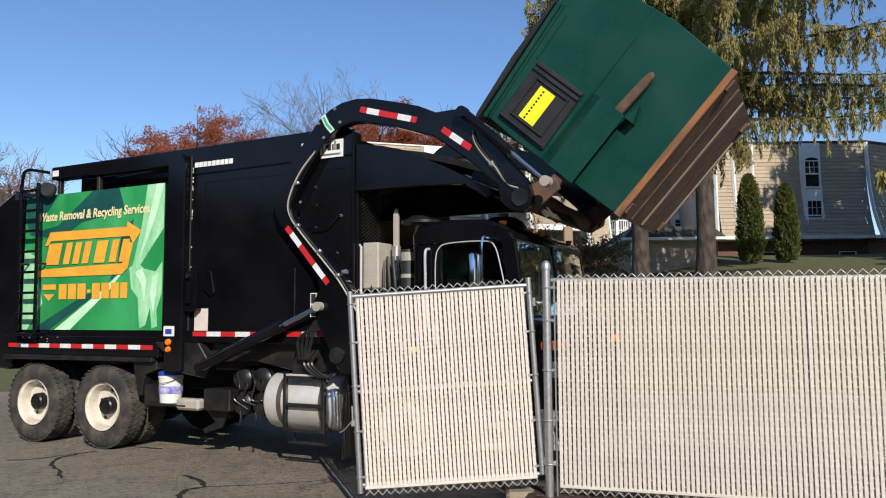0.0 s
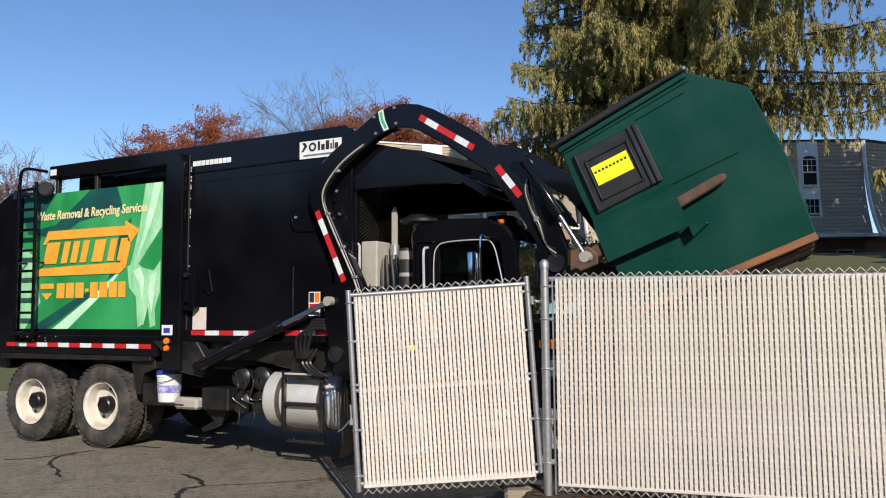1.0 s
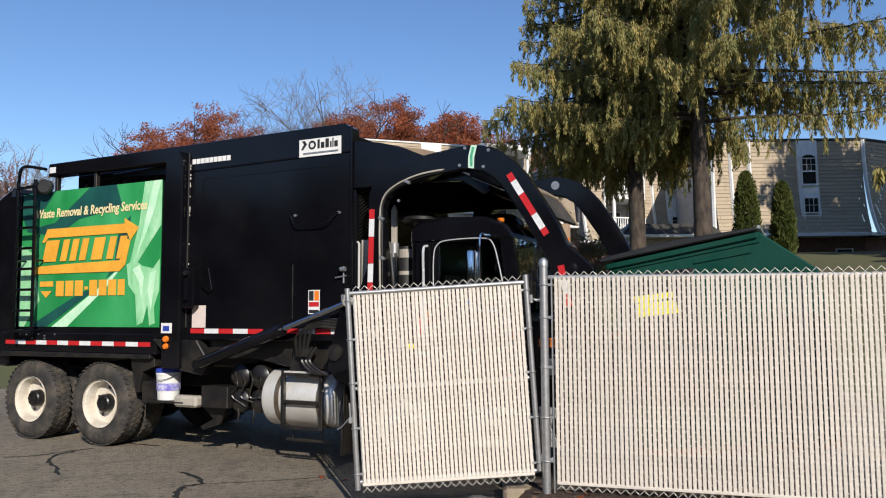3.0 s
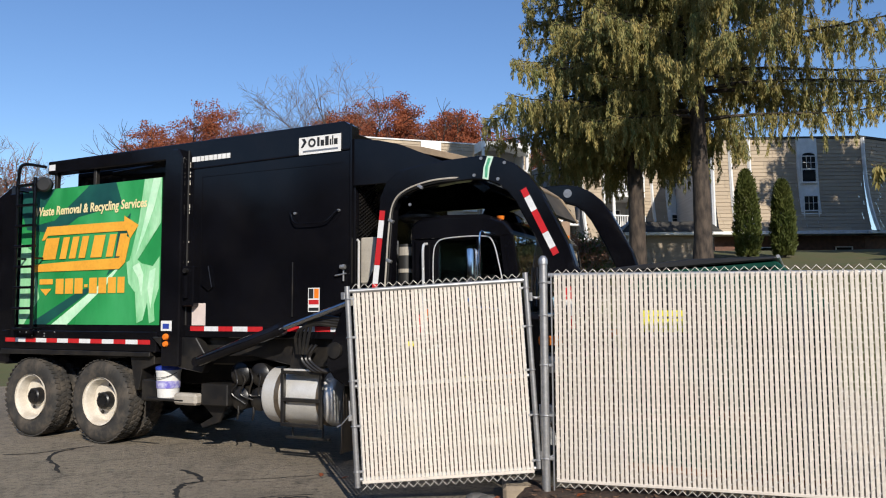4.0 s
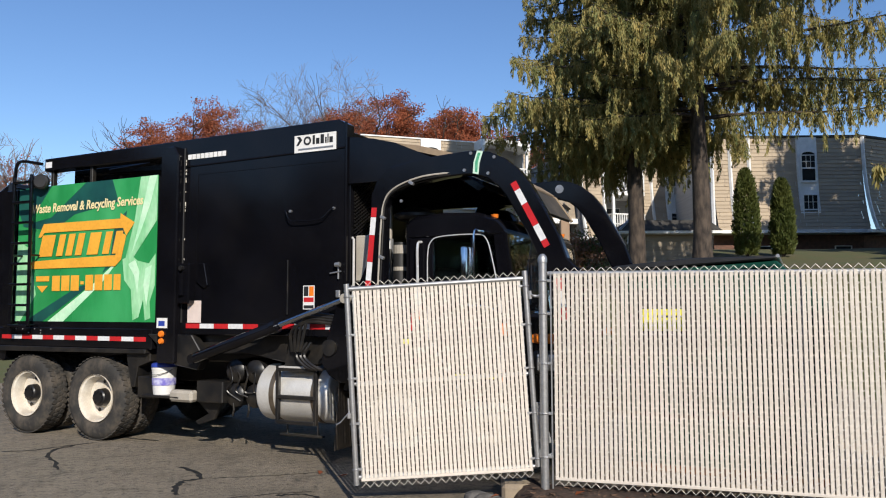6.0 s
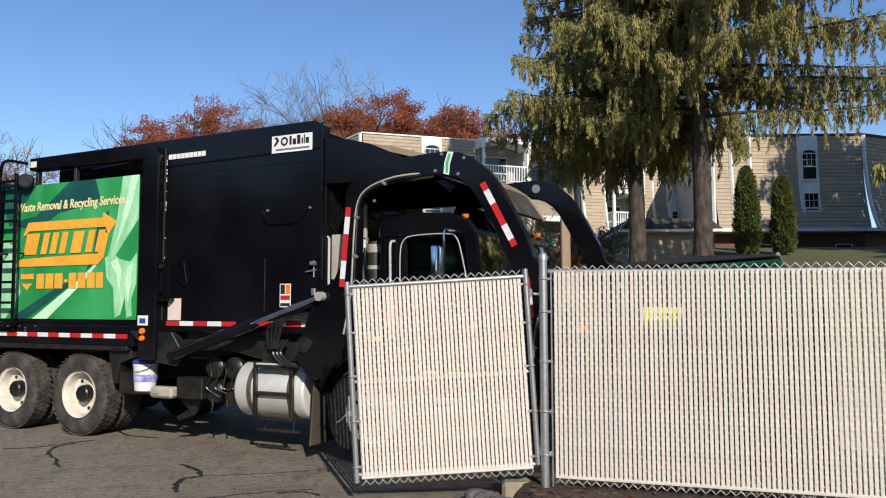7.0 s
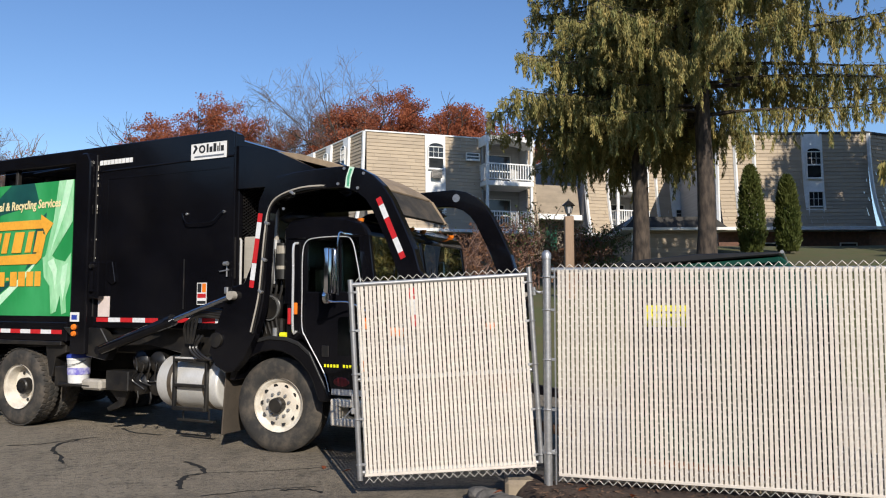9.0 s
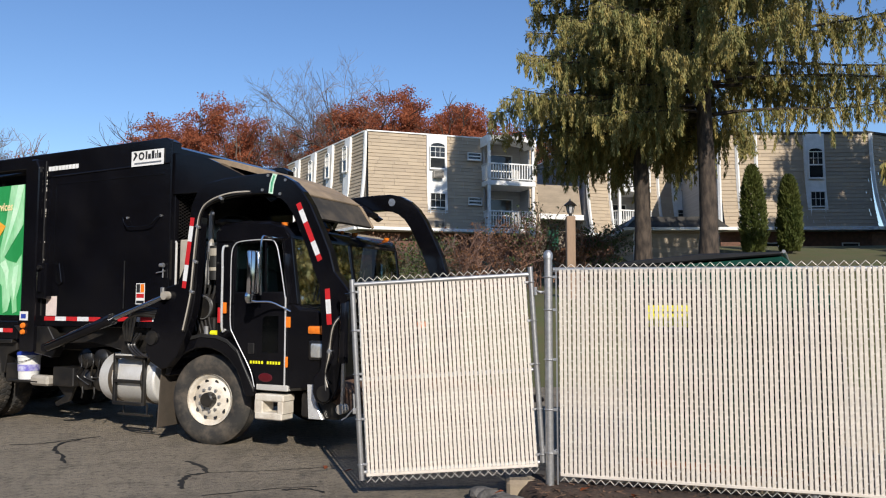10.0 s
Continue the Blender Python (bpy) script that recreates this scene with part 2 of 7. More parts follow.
def tube(points, r, n=8, bm=None):
    """A bent pipe or hose through points."""
    b = bm or bmesh.new()
    pts = [Vector(p) for p in points]
    rings = []
    up = Vector((0.13, 0.9, 0.41)).normalized()
    for i, p in enumerate(pts):
        d = (pts[min(i + 1, len(pts) - 1)] - pts[max(i - 1, 0)]).normalized()
        u = d.cross(up)
        if u.length < 1e-3:
            u = d.cross(Vector((1, 0, 0)))
        u.normalize()
        w = d.cross(u)
        rr = r[i] if isinstance(r, (list, tuple)) else r
        rings.append([b.verts.new(p + rr * (math.cos(2 * math.pi * k / n) * u + math.sin(2 * math.pi * k / n) * w)) for k in range(n)])
    for A, B in zip(rings, rings[1:]):
        for k in range(n):
            b.faces.new((A[k], A[(k + 1) % n], B[(k + 1) % n], B[k]))
    b.faces.new(rings[0])
    b.faces.new(rings[-1][::-1])
    return b


def smooth_line(pts, n=6):
    """Catmull-Rom through 2D or 3D points."""
    P = [Vector(p) for p in pts]
    P = [P[0] * 2 - P[1]] + P + [P[-1] * 2 - P[-2]]
    out = []
    for i in range(1, len(P) - 2):
        for k in range(n):
            t = k / n
            a, b, c, d = P[i - 1:i + 3]
            out.append(0.5 * ((2 * b) + (c - a) * t + (2 * a - 5 * b + 4 * c - d) * t * t + (3 * b - a - 3 * c + d) * t ** 3))
    return out + [P[-2]]


def plane_text(body, size, material, parent, name, m, extrude=0.0, shear=0.0, align="LEFT", squeeze=1.0, bold=0.0, label=""):
    """Lettering as a mesh, in the built-in font."""
    cu = bpy.data.curves.new(name, "FONT")
    cu.body, cu.size, cu.extrude, cu.shear, cu.align_x, cu.offset, cu.resolution_u = body, size, extrude, shear, align, bold, 3
    tmp = bpy.data.objects.new("tmp_text", cu)
    scene.collection.objects.link(tmp)
    bpy.context.view_layer.update()
    me = bpy.data.meshes.new_from_object(tmp.evaluated_get(bpy.context.evaluated_depsgraph_get()))
    bpy.data.objects.remove(tmp)
    bpy.data.curves.remove(cu)
    me.transform(Matrix.Diagonal((squeeze, 1, 1, 1)))
    me.name = name
    me.materials.clear()
    me.materials.append(material)
    ob = new(name, me)
    ob.parent = parent
    ob.matrix_basis = m
    if label:
        ob["label"] = label
    return ob

# ---- plan ----
HEAD = -25.4            # the truck's heading, degrees about z
FWD = Vector((math.cos(radians(HEAD)), math.sin(radians(HEAD)), 0))
BASE = Vector((0, 7.5, 0))


def truck_pose(s):
    p = BASE + FWD * s
    return pose(p.x, p.y, 0, 0, 0, HEAD)


def lerp_rows(rows, t):
    """Smooth value between (t, value...) rows, Catmull-Rom, flat at the ends."""
    if t <= rows[0][0]:
        return rows[0][1:]
    if t >= rows[-1][0]:
        return rows[-1][1:]
    i = max(k for k in range(len(rows)) if rows[k][0] <= t)
    i = min(i, len(rows) - 2)
    a, b = rows[i], rows[i + 1]
    p, q = rows[max(i - 1, 0)], rows[min(i + 2, len(rows) - 1)]
    h = b[0] - a[0]
    u = (t - a[0]) / h
    out = []
    for k in range(1, len(a)):
        ma = (b[k] - p[k]) / max(b[0] - p[0], 1e-6) * h if i > 0 else 0
        mb = (q[k] - a[k]) / max(q[0] - a[0], 1e-6) * h if i + 2 < len(rows) else 0
        out.append((2 * u ** 3 - 3 * u * u + 1) * a[k] + (u ** 3 - 2 * u * u + u) * ma + (3 * u * u - 2 * u ** 3) * b[k] + (u ** 3 - u * u) * mb)
    return out


def rise(x, y):
    """Height of the ground: flat drive, a planted bank behind it, then level lawns round the houses."""
    def ease(a, b, v):
        u = min(max((v - a) / (b - a), 0), 1)
        return u * u * (3 - 2 * u)
    d = y + 0.12 * x
    z = 3.1 * (0.62 + 0.38 * ease(5, 12, x)) * ease(13.5, 24, d) + (1.25 + 0.7 * (1 - ease(5, 12, x))) * ease(26, 38, d) + 2.5 * ease(48, 110, d)
    if d > 15:
        z += 0.12 * noise.noise((x * 0.15, y * 0.15, 0)) * min(1, (d - 15) / 6)
    return z


# ---- ground ----
def ground_sheet():
    xs = [-900, -300, -120] + [-70 + 2.5 * i for i in range(57)] + [120, 300, 900]
    ys = [-900, -200, -60, -20, 0, 6, 11] + [13 + 1.5 * i for i in range(36)] + [80, 110, 160, 300, 900]
    verts = [(x, y, rise(x, y)) for y in ys for x in xs]
    n = len(xs)
    faces = [(j * n + i, j * n + i + 1, (j + 1) * n + i + 1, (j + 1) * n + i) for j in range(len(ys) - 1) for i in range(n - 1)]
    me = bpy.data.meshes.new("ground")
    me.from_pydata(verts, [], faces)
    me.materials.append(ASPHALT)
    me.materials.append(GRASS)
    for p in me.polygons:
        p.material_index = 1 if p.center.y + 0.12 * p.center.x > 14.5 else 0
        p.use_smooth = True
    return tagged(new("ground", me), "old grey asphalt drive that rises into a lawn bank", "ground", kind="structure")


ground_sheet()


def crack(points, width):
    """A tar-filled crack, lying on the asphalt."""
    b = bmesh.new()
    line = [Vector((*p, 0.004)) for p in smooth_line([(*p, 0) for p in points], 5) for p in [(p.x + random.uniform(-0.02, 0.02), p.y + random.uniform(-0.02, 0.02))]]
    prev = None
    for i, p in enumerate(line):
        d = line[min(i + 1, len(line) - 1)] - line[max(i - 1, 0)]
        s = Vector((-d.y, d.x, 0)).normalized() * width * random.uniform(0.35, 1.0) * 0.5
        a, c = b.verts.new(p + s), b.verts.new(p - s)
        if prev:
            b.faces.new((prev[0], a, c, prev[1]))
        prev = (a, c)
    return tagged(obj("asphalt_crack", b, TAR), "dark tar-filled crack in the asphalt", "crack", group="cracks in the drive", kind="structure")


TAR = surface("tar_sealer", (0.012, 0.012, 0.012), (0.022, 0.021, 0.02), rough=0.7, scale=12, fine=60, bump=0.3)
for pts, w in [([(-5.19, 8.93), (-4.84, 9.02), (-4.58, 9.3), (-4.36, 9.48)], 0.05), ([(-4.51, 9.3), (-4.61, 9.02), (-4.51, 8.71), (-4.24, 8.31), (-4.02, 7.94)], 0.06), ([(-2.79, 8.07), (-2.51, 7.79), (-2.4, 7.54), (-2.52, 7.4), (-2.5, 7.13), (-2.39, 6.88)], 0.08), ([(-2.37, 7.52), (-2.05, 7.58), (-1.62, 7.67), (-1.14, 7.87)], 0.02), ([(-2.13, 6.65), (-1.69, 6.85), (-1.21, 6.98)], 0.03), ([(-4.34, 10.15), (-4.06, 9.85), (-3.62, 9.65)], 0.05), ([(-1.49, 6.85), (-1.29, 6.9), (-1.1, 6.78)], 0.05)]:
    crack(pts, w)

def island():
    """The raised bed of mulch under the fence, with a rough lip of asphalt kerb."""
    b = bmesh.new()
    edge = [(0.56, 6.66), (0.60, 6.36), (0.64, 6.1), (0.72, 5.8), (0.85, 5.48), (1.05, 5.2), (1.4, 4.8), (2.2, 4.35), (4.4, 3.9), (9, 3.0)]
    back = [(0.62, 7.0), (0.75, 6.92), (0.95, 6.85), (1.2, 6.75), (1.5, 6.7), (1.8, 6.6), (2.1, 6.5), (2.6, 6.4), (4.6, 6.0), (9.4, 5.0)]
    rows = 9
    grid = []
    for k in range(rows + 1):
        u = k / rows
        line = []
        for (x0, y0), (x1, y1) in zip([tuple(p)[:2] for p in smooth_line([(*p, 0) for p in edge], 6)], [tuple(p)[:2] for p in smooth_line([(*p, 0) for p in back], 6)]):
            x, y = x0 + (x1 - x0) * u, y0 + (y1 - y0) * u
            z = 0.155 * min(1, u * 2.2 + 0.0) if u < 0.9 else 0.155 - 0.15 * (u - 0.9) * 10
            z += 0.018 * noise.noise((x * 7, y * 7, 1)) * (0 < k < rows)
            line.append(b.verts.new((x, y, max(z, 0.0) - (0.02 if k in (0, rows) else 0))))
        grid.append(line)
    for A, B in zip(grid, grid[1:]):
        for i in range(len(A) - 1):
            b.faces.new((A[i], A[i + 1], B[i + 1], B[i]))
    bed = tagged(obj("mulch_bed", b, MULCH, smooth=True), "dark brown mulch bed with dead leaves under the fence", "ground", kind="structure")
    chips = bmesh.new()
    rng = random.Random(4)
    for _ in range(900):
        x = rng.uniform(0.72, 3.6)
        y = 6.5 - 0.28 * (x - 0.85) - rng.uniform(-0.25, 1.0)
        q = Matrix.Translation((x, y, 0.155 + rng.uniform(-0.005, 0.012))) @ Euler((rng.uniform(-.4, .4), rng.uniform(-.4, .4), rng.uniform(0, 6.3))).to_matrix().to_4x4()
        s, l = rng.uniform(.004, .011), rng.uniform(.012, .035)
        vs = [chips.verts.new(q @ Vector(c)) for c in ((-l, -s, 0), (l, -s, 0), (l, s, 0), (-l, s, 0.003))]
        chips.faces.new(vs)
    tagged(obj("mulch_chips", chips, CHIP), "loose wood chips and crumbled leaves", "mulch", kind="stuff")
    # broken lip of old asphalt at the corner of the bed
    lip = bmesh.new()
    for i in range(7):
        x, y = 0.33 + i * 0.055, 6.5 - i * 0.11
        t = bmesh.new()
        bmesh.ops.create_icosphere(t, subdivisions=2, radius=0.13)
        for v in t.verts:
            v.co *= 1 + 0.35 * noise.noise(v.co * 6 + Vector((i * 3.1, 0, 0)))
            v.co.z *= 0.55
        merge(lip, t, pose(x + rng.uniform(-.04, .04), y, 0.06, 0, 0, rng.uniform(0, 180)))
    tagged(obj("kerb", lip, STONE), "crumbled grey asphalt lip round the mulch bed", "kerb", kind="structure")
    dead = bmesh.new()
    for x, y in ((1.95, 5.9), (2.0, 5.86), (1.45, 6.0), (2.9, 5.6), (1.1, 6.2), (0.4, 6.1), (-1.0, 7.6), (-1.25, 7.75)):
        z = 0.175 if y < 6.5 else 0.012
        q = pose(x, y, z, rng.uniform(-30, 30), rng.uniform(-30, 30), rng.uniform(0, 360))
        dead.faces.new([dead.verts.new(q @ Vector(v)) for v in ((-.05, 0, 0), (-.01, -.028, .012), (.05, 0, 0), (-.01, .028, .012))])
    tagged(obj("fallen_leaves", dead, ORANGE), "a few curled orange leaves on the ground", "leaves", kind="stuff")
    b = bmesh.new()
    box(0.16, 1.35, 6.46, 6.9, -0.02, 0.158, 0.03, b)
    tagged(obj("concrete_footing", b, CONCRETE, m=pose(0.0, 0.12, 0, 0, 0, -3)), "sandy concrete footing at the gate post", "footing", kind="structure")
    # concrete pad behind the fence, on which the container stands
    b = bmesh.new()
    box(1.55, 5.5, 0.05, 2.6, -0.02, 0.2, 0.01, b)
    tagged(obj("concrete_pad", b, CONCRETE, m=truck_pose(0)), "grey concrete pad behind the fence", "pad", kind="structure")


CHIP = surface("wood_chips", (0.15, 0.085, 0.05), (0.05, 0.03, 0.02), rough=0.9, scale=20, fine=80, bump=0.1, vary=0.2)
STONE = surface("broken_asphalt", (0.14, 0.13, 0.12), (0.07, 0.065, 0.06), rough=0.95, scale=10, fine=70, bump=0.8)
CONCRETE = surface("sandy_concrete", (0.36, 0.29, 0.20), (0.25, 0.20, 0.145), rough=0.95, scale=5, fine=80, bump=0.3)
island()

# ---- fence and gate ----
PITCH = 0.0372


def slat_mesh(h):
    b = box(-0.0132, 0.0132, -0.004, 0.004, 0, h, 0.002)
    me = bpy.data.meshes.new("slat")
    b.to_mesh(me)
    b.free()
    me.materials.append(SLAT)
    return me


def wire_net(n, h, zlow, pitch=PITCH):
    """Chain link woven round the slats: each wire is a flat coil whose rising strands pass before its slat and whose falling ones pass behind."""
    b = bmesh.new()
    k = int(h / pitch)
    for i in range(n):
        pts = []
        for j in range(k + 1):
            left = (i + j) % 2 == 0
            x = (i if left else i + 1) * pitch
            z = zlow + j * pitch
            pts.append((x, -0.002, z))
            if j < k:
                y = -0.0068 if left else 0.0068
                pts += [(x + (1 if left else -1) * pitch * u, y, z + pitch * u) for u in (0.2, 0.8)]
        tube(pts, 0.0023, 4, b)
    return b


def fence_run():
    """The long run with its end post, top rail, line posts, slats and wire."""
    f = thing("chain_link_fence", "galvanised chain-link fence filled with cream plastic privacy slats", "fence", m=pose(0.853, 6.44, 0, 0, 0, -17.0))
    n = 112
    L = n * PITCH + 0.1
    post = part("end_post", rod((0, 0, -0.05), (0, 0, 2.06), 0.036, n=20), GALV, f, smooth=True)
    cap = lathe([(0.041, 0), (0.042, 0.035), (0.036, 0.055), (0.018, 0.075), (0, 0.078)], 20)
    part("cap", cap, GALV, post, m=pose(0, 0, 2.055, 90), smooth=True)
    for z in (0.42, 0.78, 1.2, 1.62, 1.9):
        b = bmesh.new()
        tube([(0.039 * math.cos(a), 0.039 * math.sin(a), z) for a in [i * math.pi / 8 for i in range(17)]], 0.006, 6, b)
        box(0.036, 0.075, -0.012, 0.012, z - 0.012, z + 0.012, 0.003, b)
        part("tension_band", b, GALV, post)
    part("tension_bar", box(0.062, 0.074, -0.004, 0.004, 0.16, 1.98), GALV, f)
    part("top_rail", rod((0.04, 0.022, 1.962), (L, 0.022, 1.93), 0.021, n=14), GALV, f, smooth=True)
    for x in (2.03, 4.06):
        part("line_post", rod((x, 0.045, -0.1), (x, 0.045, 1.95), 0.027, n=14), GALV, f, smooth=True)
    part("bottom_strip", box(0.09, L, -0.009, 0.007, 0.232, 0.256, 0.003), SLAT, f, "cream plastic retaining strip")
    part("chain_link", wire_net(n, 1.83, 0.185), WIRE, f, "thin galvanised zigzag wire").matrix_basis = pose(0.085, 0, 0)
    me = slat_mesh(1.715)
    rng = random.Random(11)
    for i in range(n):
        s = new("slat", me)
        s.parent = f
        s.matrix_basis = pose(0.085 + (i + 0.5) * PITCH, rng.uniform(-.001, .001), 0.245 + rng.uniform(-.004, .004), 0, rng.uniform(-.08, .08), rng.uniform(-.8, .8))
    return f


def swing_gate():
    """The sagging gate leaf, with frame, hinges, latch, slats and wire."""
    g = thing("gate", "sagging chain-link gate leaf with cream plastic slats", "gate", m=pose(-0.735, 6.47, 0.19, 0, -3.4, 0) )
    W, Hh = 1.54, 1.66
    part("gate_stile", rod((0, 0, -0.01), (0, 0, Hh + 0.03), 0.024, n=16), GALV, g, smooth=True)
    part("gate_stile", rod((W, 0, 0.05), (W, 0, Hh + 0.05), 0.024, n=16), GALV, g, smooth=True)
    part("gate_rail", rod((0, 0.004, Hh - 0.015), (W, 0.004, Hh - 0.015), 0.02, n=14), GALV, g, smooth=True)
    part("gate_rail", rod((0, 0.02, 0.05), (W, 0.02, 0.05), 0.02, n=14), GALV, g, smooth=True)
    part("gate_rail", rod((0, 0.03, 0.83), (W, 0.03, 0.83), 0.017, n=14), GALV, g, smooth=True)
    for x in (0.0, W):
        for z in (0.12, 0.5, 0.88, 1.25, 1.58):
            s = 1 if x == 0 else -1
            b = bmesh.new()
            tube([(x + 0.028 * math.cos(a), 0.028 * math.sin(a), z) for a in [i * math.pi / 8 for i in range(17)]], 0.005, 6, b)
            box(min(x, x + s * 0.06), max(x, x + s * 0.06), -0.01, 0.01, z - 0.01, z + 0.01, 0.003, b)
            part("tension_band", b, GALV, g)
        part("tension_bar", box(x + (0.045 if x == 0 else -0.055), x + (0.055 if x == 0 else -0.045), -0.004, 0.004, 0.02, Hh), GALV, g)
    n = 41
    pitch = 0.0355
    x0 = 0.5 * (W - n * pitch)
    part("bottom_strip", box(x0, W - x0, -0.009, 0.007, 0.018, 0.042, 0.003), SLAT, g, "cream plastic retaining strip")
    part("chain_link", wire_net(n, Hh + 0.10, -0.035, pitch), WIRE, g, "thin galvanised zigzag wire").matrix_basis = pose(x0, 0, 0)
    me = slat_mesh(1.60)
    rng = random.Random(5)
    for i in range(n):
        s = new("slat", me)
        s.parent = g
        s.matrix_basis = pose(x0 + (i + 0.5) * pitch, rng.uniform(-.001, .001), 0.030 + rng.uniform(-.004, .004), 0, rng.uniform(-.08, .08), rng.uniform(-.8, .8))
    # hinge to the post, and the padlocked drop latch on the free stile
    for z in (0.16, Hh - 0.16):
        b = rod((W, -0.01, z), (W + 0.115, -0.03, z - 0.02), 0.012, n=8)
        rod((W + 0.03, -0.02, z - 0.035), (W + 0.03, -0.02, z + 0.035), 0.018, n=10, bm=b)
        tube([(W + 0.03, -0.03, z + 0.01), (W + 0.07, -0.05, z - 0.02), (W + 0.12, -0.04, z + 0.0)], 0.006, 6, b)
        part("hinge", b, GALV, g)
    latch = rod((-0.03, -0.03, 0.58), (-0.03, -0.03, 0.72), 0.008, n=8)
    box(-0.045, -0.012, -0.05, -0.02, 0.55, 0.6, 0.006, latch)
    tube([(-0.03, -0.03, 0.6), (-0.06, -0.02, 0.57), (-0.11, 0.0, 0.52), (-0.15, 0.01, 0.5)], 0.006, 6, latch)
    part("latch", latch, GALV, g, "galvanised fork latch with a hanging padlock")
    return g


fence_run()
swing_gate()

# ---- the truck ----
WID = 2.44              # near side at y = 0, far side at y = WID
GREEN = surface("decal_green", (0.017, 0.225, 0.06), (0.03, 0.32, 0.09), rough=0.3, scale=0.8, fine=6, bump=0, dirt=(0.10, 0.5, 0.2), dirt_scale=1.2, dirt_amount=0.5, stretch=(1, 1, 0.5))
LIME = surface("decal_light_green", (0.19, 0.55, 0.24), (0.42, 0.74, 0.45), rough=0.3, scale=3, fine=20, bump=0, stretch=(2, 1, 0.6))
PALE = surface("decal_pale_green", (0.62, 0.86, 0.62), (0.45, 0.78, 0.5), rough=0.3, scale=4, fine=20, bump=0)
TEAL = surface("decal_dark_teal", (0.01, 0.055, 0.06), (0.015, 0.11, 0.08), rough=0.3, scale=1.2, fine=10, bump=0)
AMBER = surface("decal_orange", (0.86, 0.42, 0.05), (0.78, 0.36, 0.04), rough=0.35, scale=3, fine=30, bump=0)
CREAMTXT = surface("decal_cream", (0.85, 0.72, 0.40), (0.8, 0.66, 0.34), rough=0.35, scale=3, fine=30, bump=0)
ORANGE_LENS = surface("orange_lens", (0.85, 0.22, 0.02), (0.75, 0.18, 0.02), rough=0.2, scale=20, fine=120, bump=0.1)
PAPER = surface("faded_label", (0.72, 0.6, 0.54), (0.66, 0.55, 0.5), rough=0.5, scale=10, fine=90, bump=0)
BLUE = surface("blue_plastic", (0.02, 0.05, 0.3), (0.03, 0.06, 0.36), rough=0.4, scale=10, fine=90, bump=0.02)
GREY_BOX = surface("beige_painted_box", (0.42, 0.38, 0.32), (0.36, 0.33, 0.28), rough=0.5, scale=4, fine=50, bump=0.03, dirt=(0.15, 0.12, 0.1), dirt_amount=0.4)
YELLOW = surface("yellow_print", (0.9, 0.86, 0.02), (0.85, 0.8, 0.02), rough=0.4, scale=10, fine=90, bump=0)
INK = surface("black_print", (0.015, 0.015, 0.015), (0.02, 0.02, 0.02), rough=0.5, scale=10, fine=90, bump=0)
MUDFLAP = surface("brown_mudflap", (0.075, 0.058, 0.042), (0.05, 0.04, 0.03), rough=0.85, scale=4, fine=60, bump=0.2)
STEEL_ROD = surface("hydraulic_chrome", (0.5, 0.52, 0.56), (0.44, 0.46, 0.5), rough=0.22, metal=1, scale=5, fine=60, bump=0, rvar=0.05)
DUSTY_TOP = surface("sandy_hopper_lid", (0.36, 0.26, 0.165), (0.25, 0.185, 0.12), rough=0.8, scale=3, fine=40, bump=0.2, dirt=(0.05, 0.045, 0.04), dirt_scale=2, dirt_amount=0.6)
FLAP = surface("dusty_flap", (0.055, 0.046, 0.036), (0.03, 0.027, 0.023), rough=0.65, scale=3, fine=40, bump=0.15, dirt=(0.2, 0.15, 0.1), dirt_scale=2.5, dirt_amount=0.55)
CLEAR, _nt, _p = nodes_of("tinted_glass")
_p.inputs["Base Color"].default_value = (0.50, 0.62, 0.59, 1)
_p.inputs["Roughness"].default_value = 0.02
_p.inputs["Transmission Weight"].default_value = 1.0
_p.inputs["IOR"].default_value = 1.35
TRIM = surface("bright_trim", (0.8, 0.8, 0.79), (0.7, 0.7, 0.7), rough=0.25, metal=0.45, scale=20, fine=90, bump=0)
LAMP_GLASS = surface("lamp_glass", (0.75, 0.75, 0.72), (0.62, 0.62, 0.6), rough=0.12, metal=0.6, scale=30, fine=90, bump=0.15)

truck = thing("garbage_truck", "black front-loading garbage truck with a green printed side panel", "truck", m=truck_pose(0))


def on_side(x, z, y=-0.006, turn=0.0):
    """Pose for flat lettering on the near side: its x runs forward, its y up."""
    return pose(x, y, z, 90, 0, 0) @ pose(0, 0, 0, 0, 0, turn)


def plate(pts, y, thick=0.004):
    return slab(pts, y - thick, y)


def quad(x0, x1, z0, z1, y, thick=0.004):
    return plate([(x0, z0), (x1, z0), (x1, z1), (x0, z1)], y, thick)


# body: rear box with decal, post, smooth front panel, roof rails
body = part("body", box(-6.7, -3.6, 0.0, WID, 1.35, 3.30, 0.02), BLACK, truck, "glossy black steel refuse body")
part("hopper_body", box(-3.6, -1.10, 0.0, WID, 1.36, 3.40, 0.012), BLACK, truck)
tail = slab([(-6.62, 1.3), (-6.7, 3.45), (-7.2, 3.2), (-7.55, 2.2), (-7.45, 1.0), (-6.7, 0.95)], 0.04, WID - 0.04, 0.03)
part("tailgate", tail, BLACK, truck)
for y0, y1 in ((-0.005, 0.16), (WID - 0.16, WID + 0.005)):
    part("roof_rail", slab([(-5.93, 3.52), (-5.93, 3.69), (-1.2, 3.72), (-1.1, 3.66), (-1.1, 3.40), (-3.42, 3.37), (-3.42, 3.52)], y0, y1, 0.012), BLACK, truck)
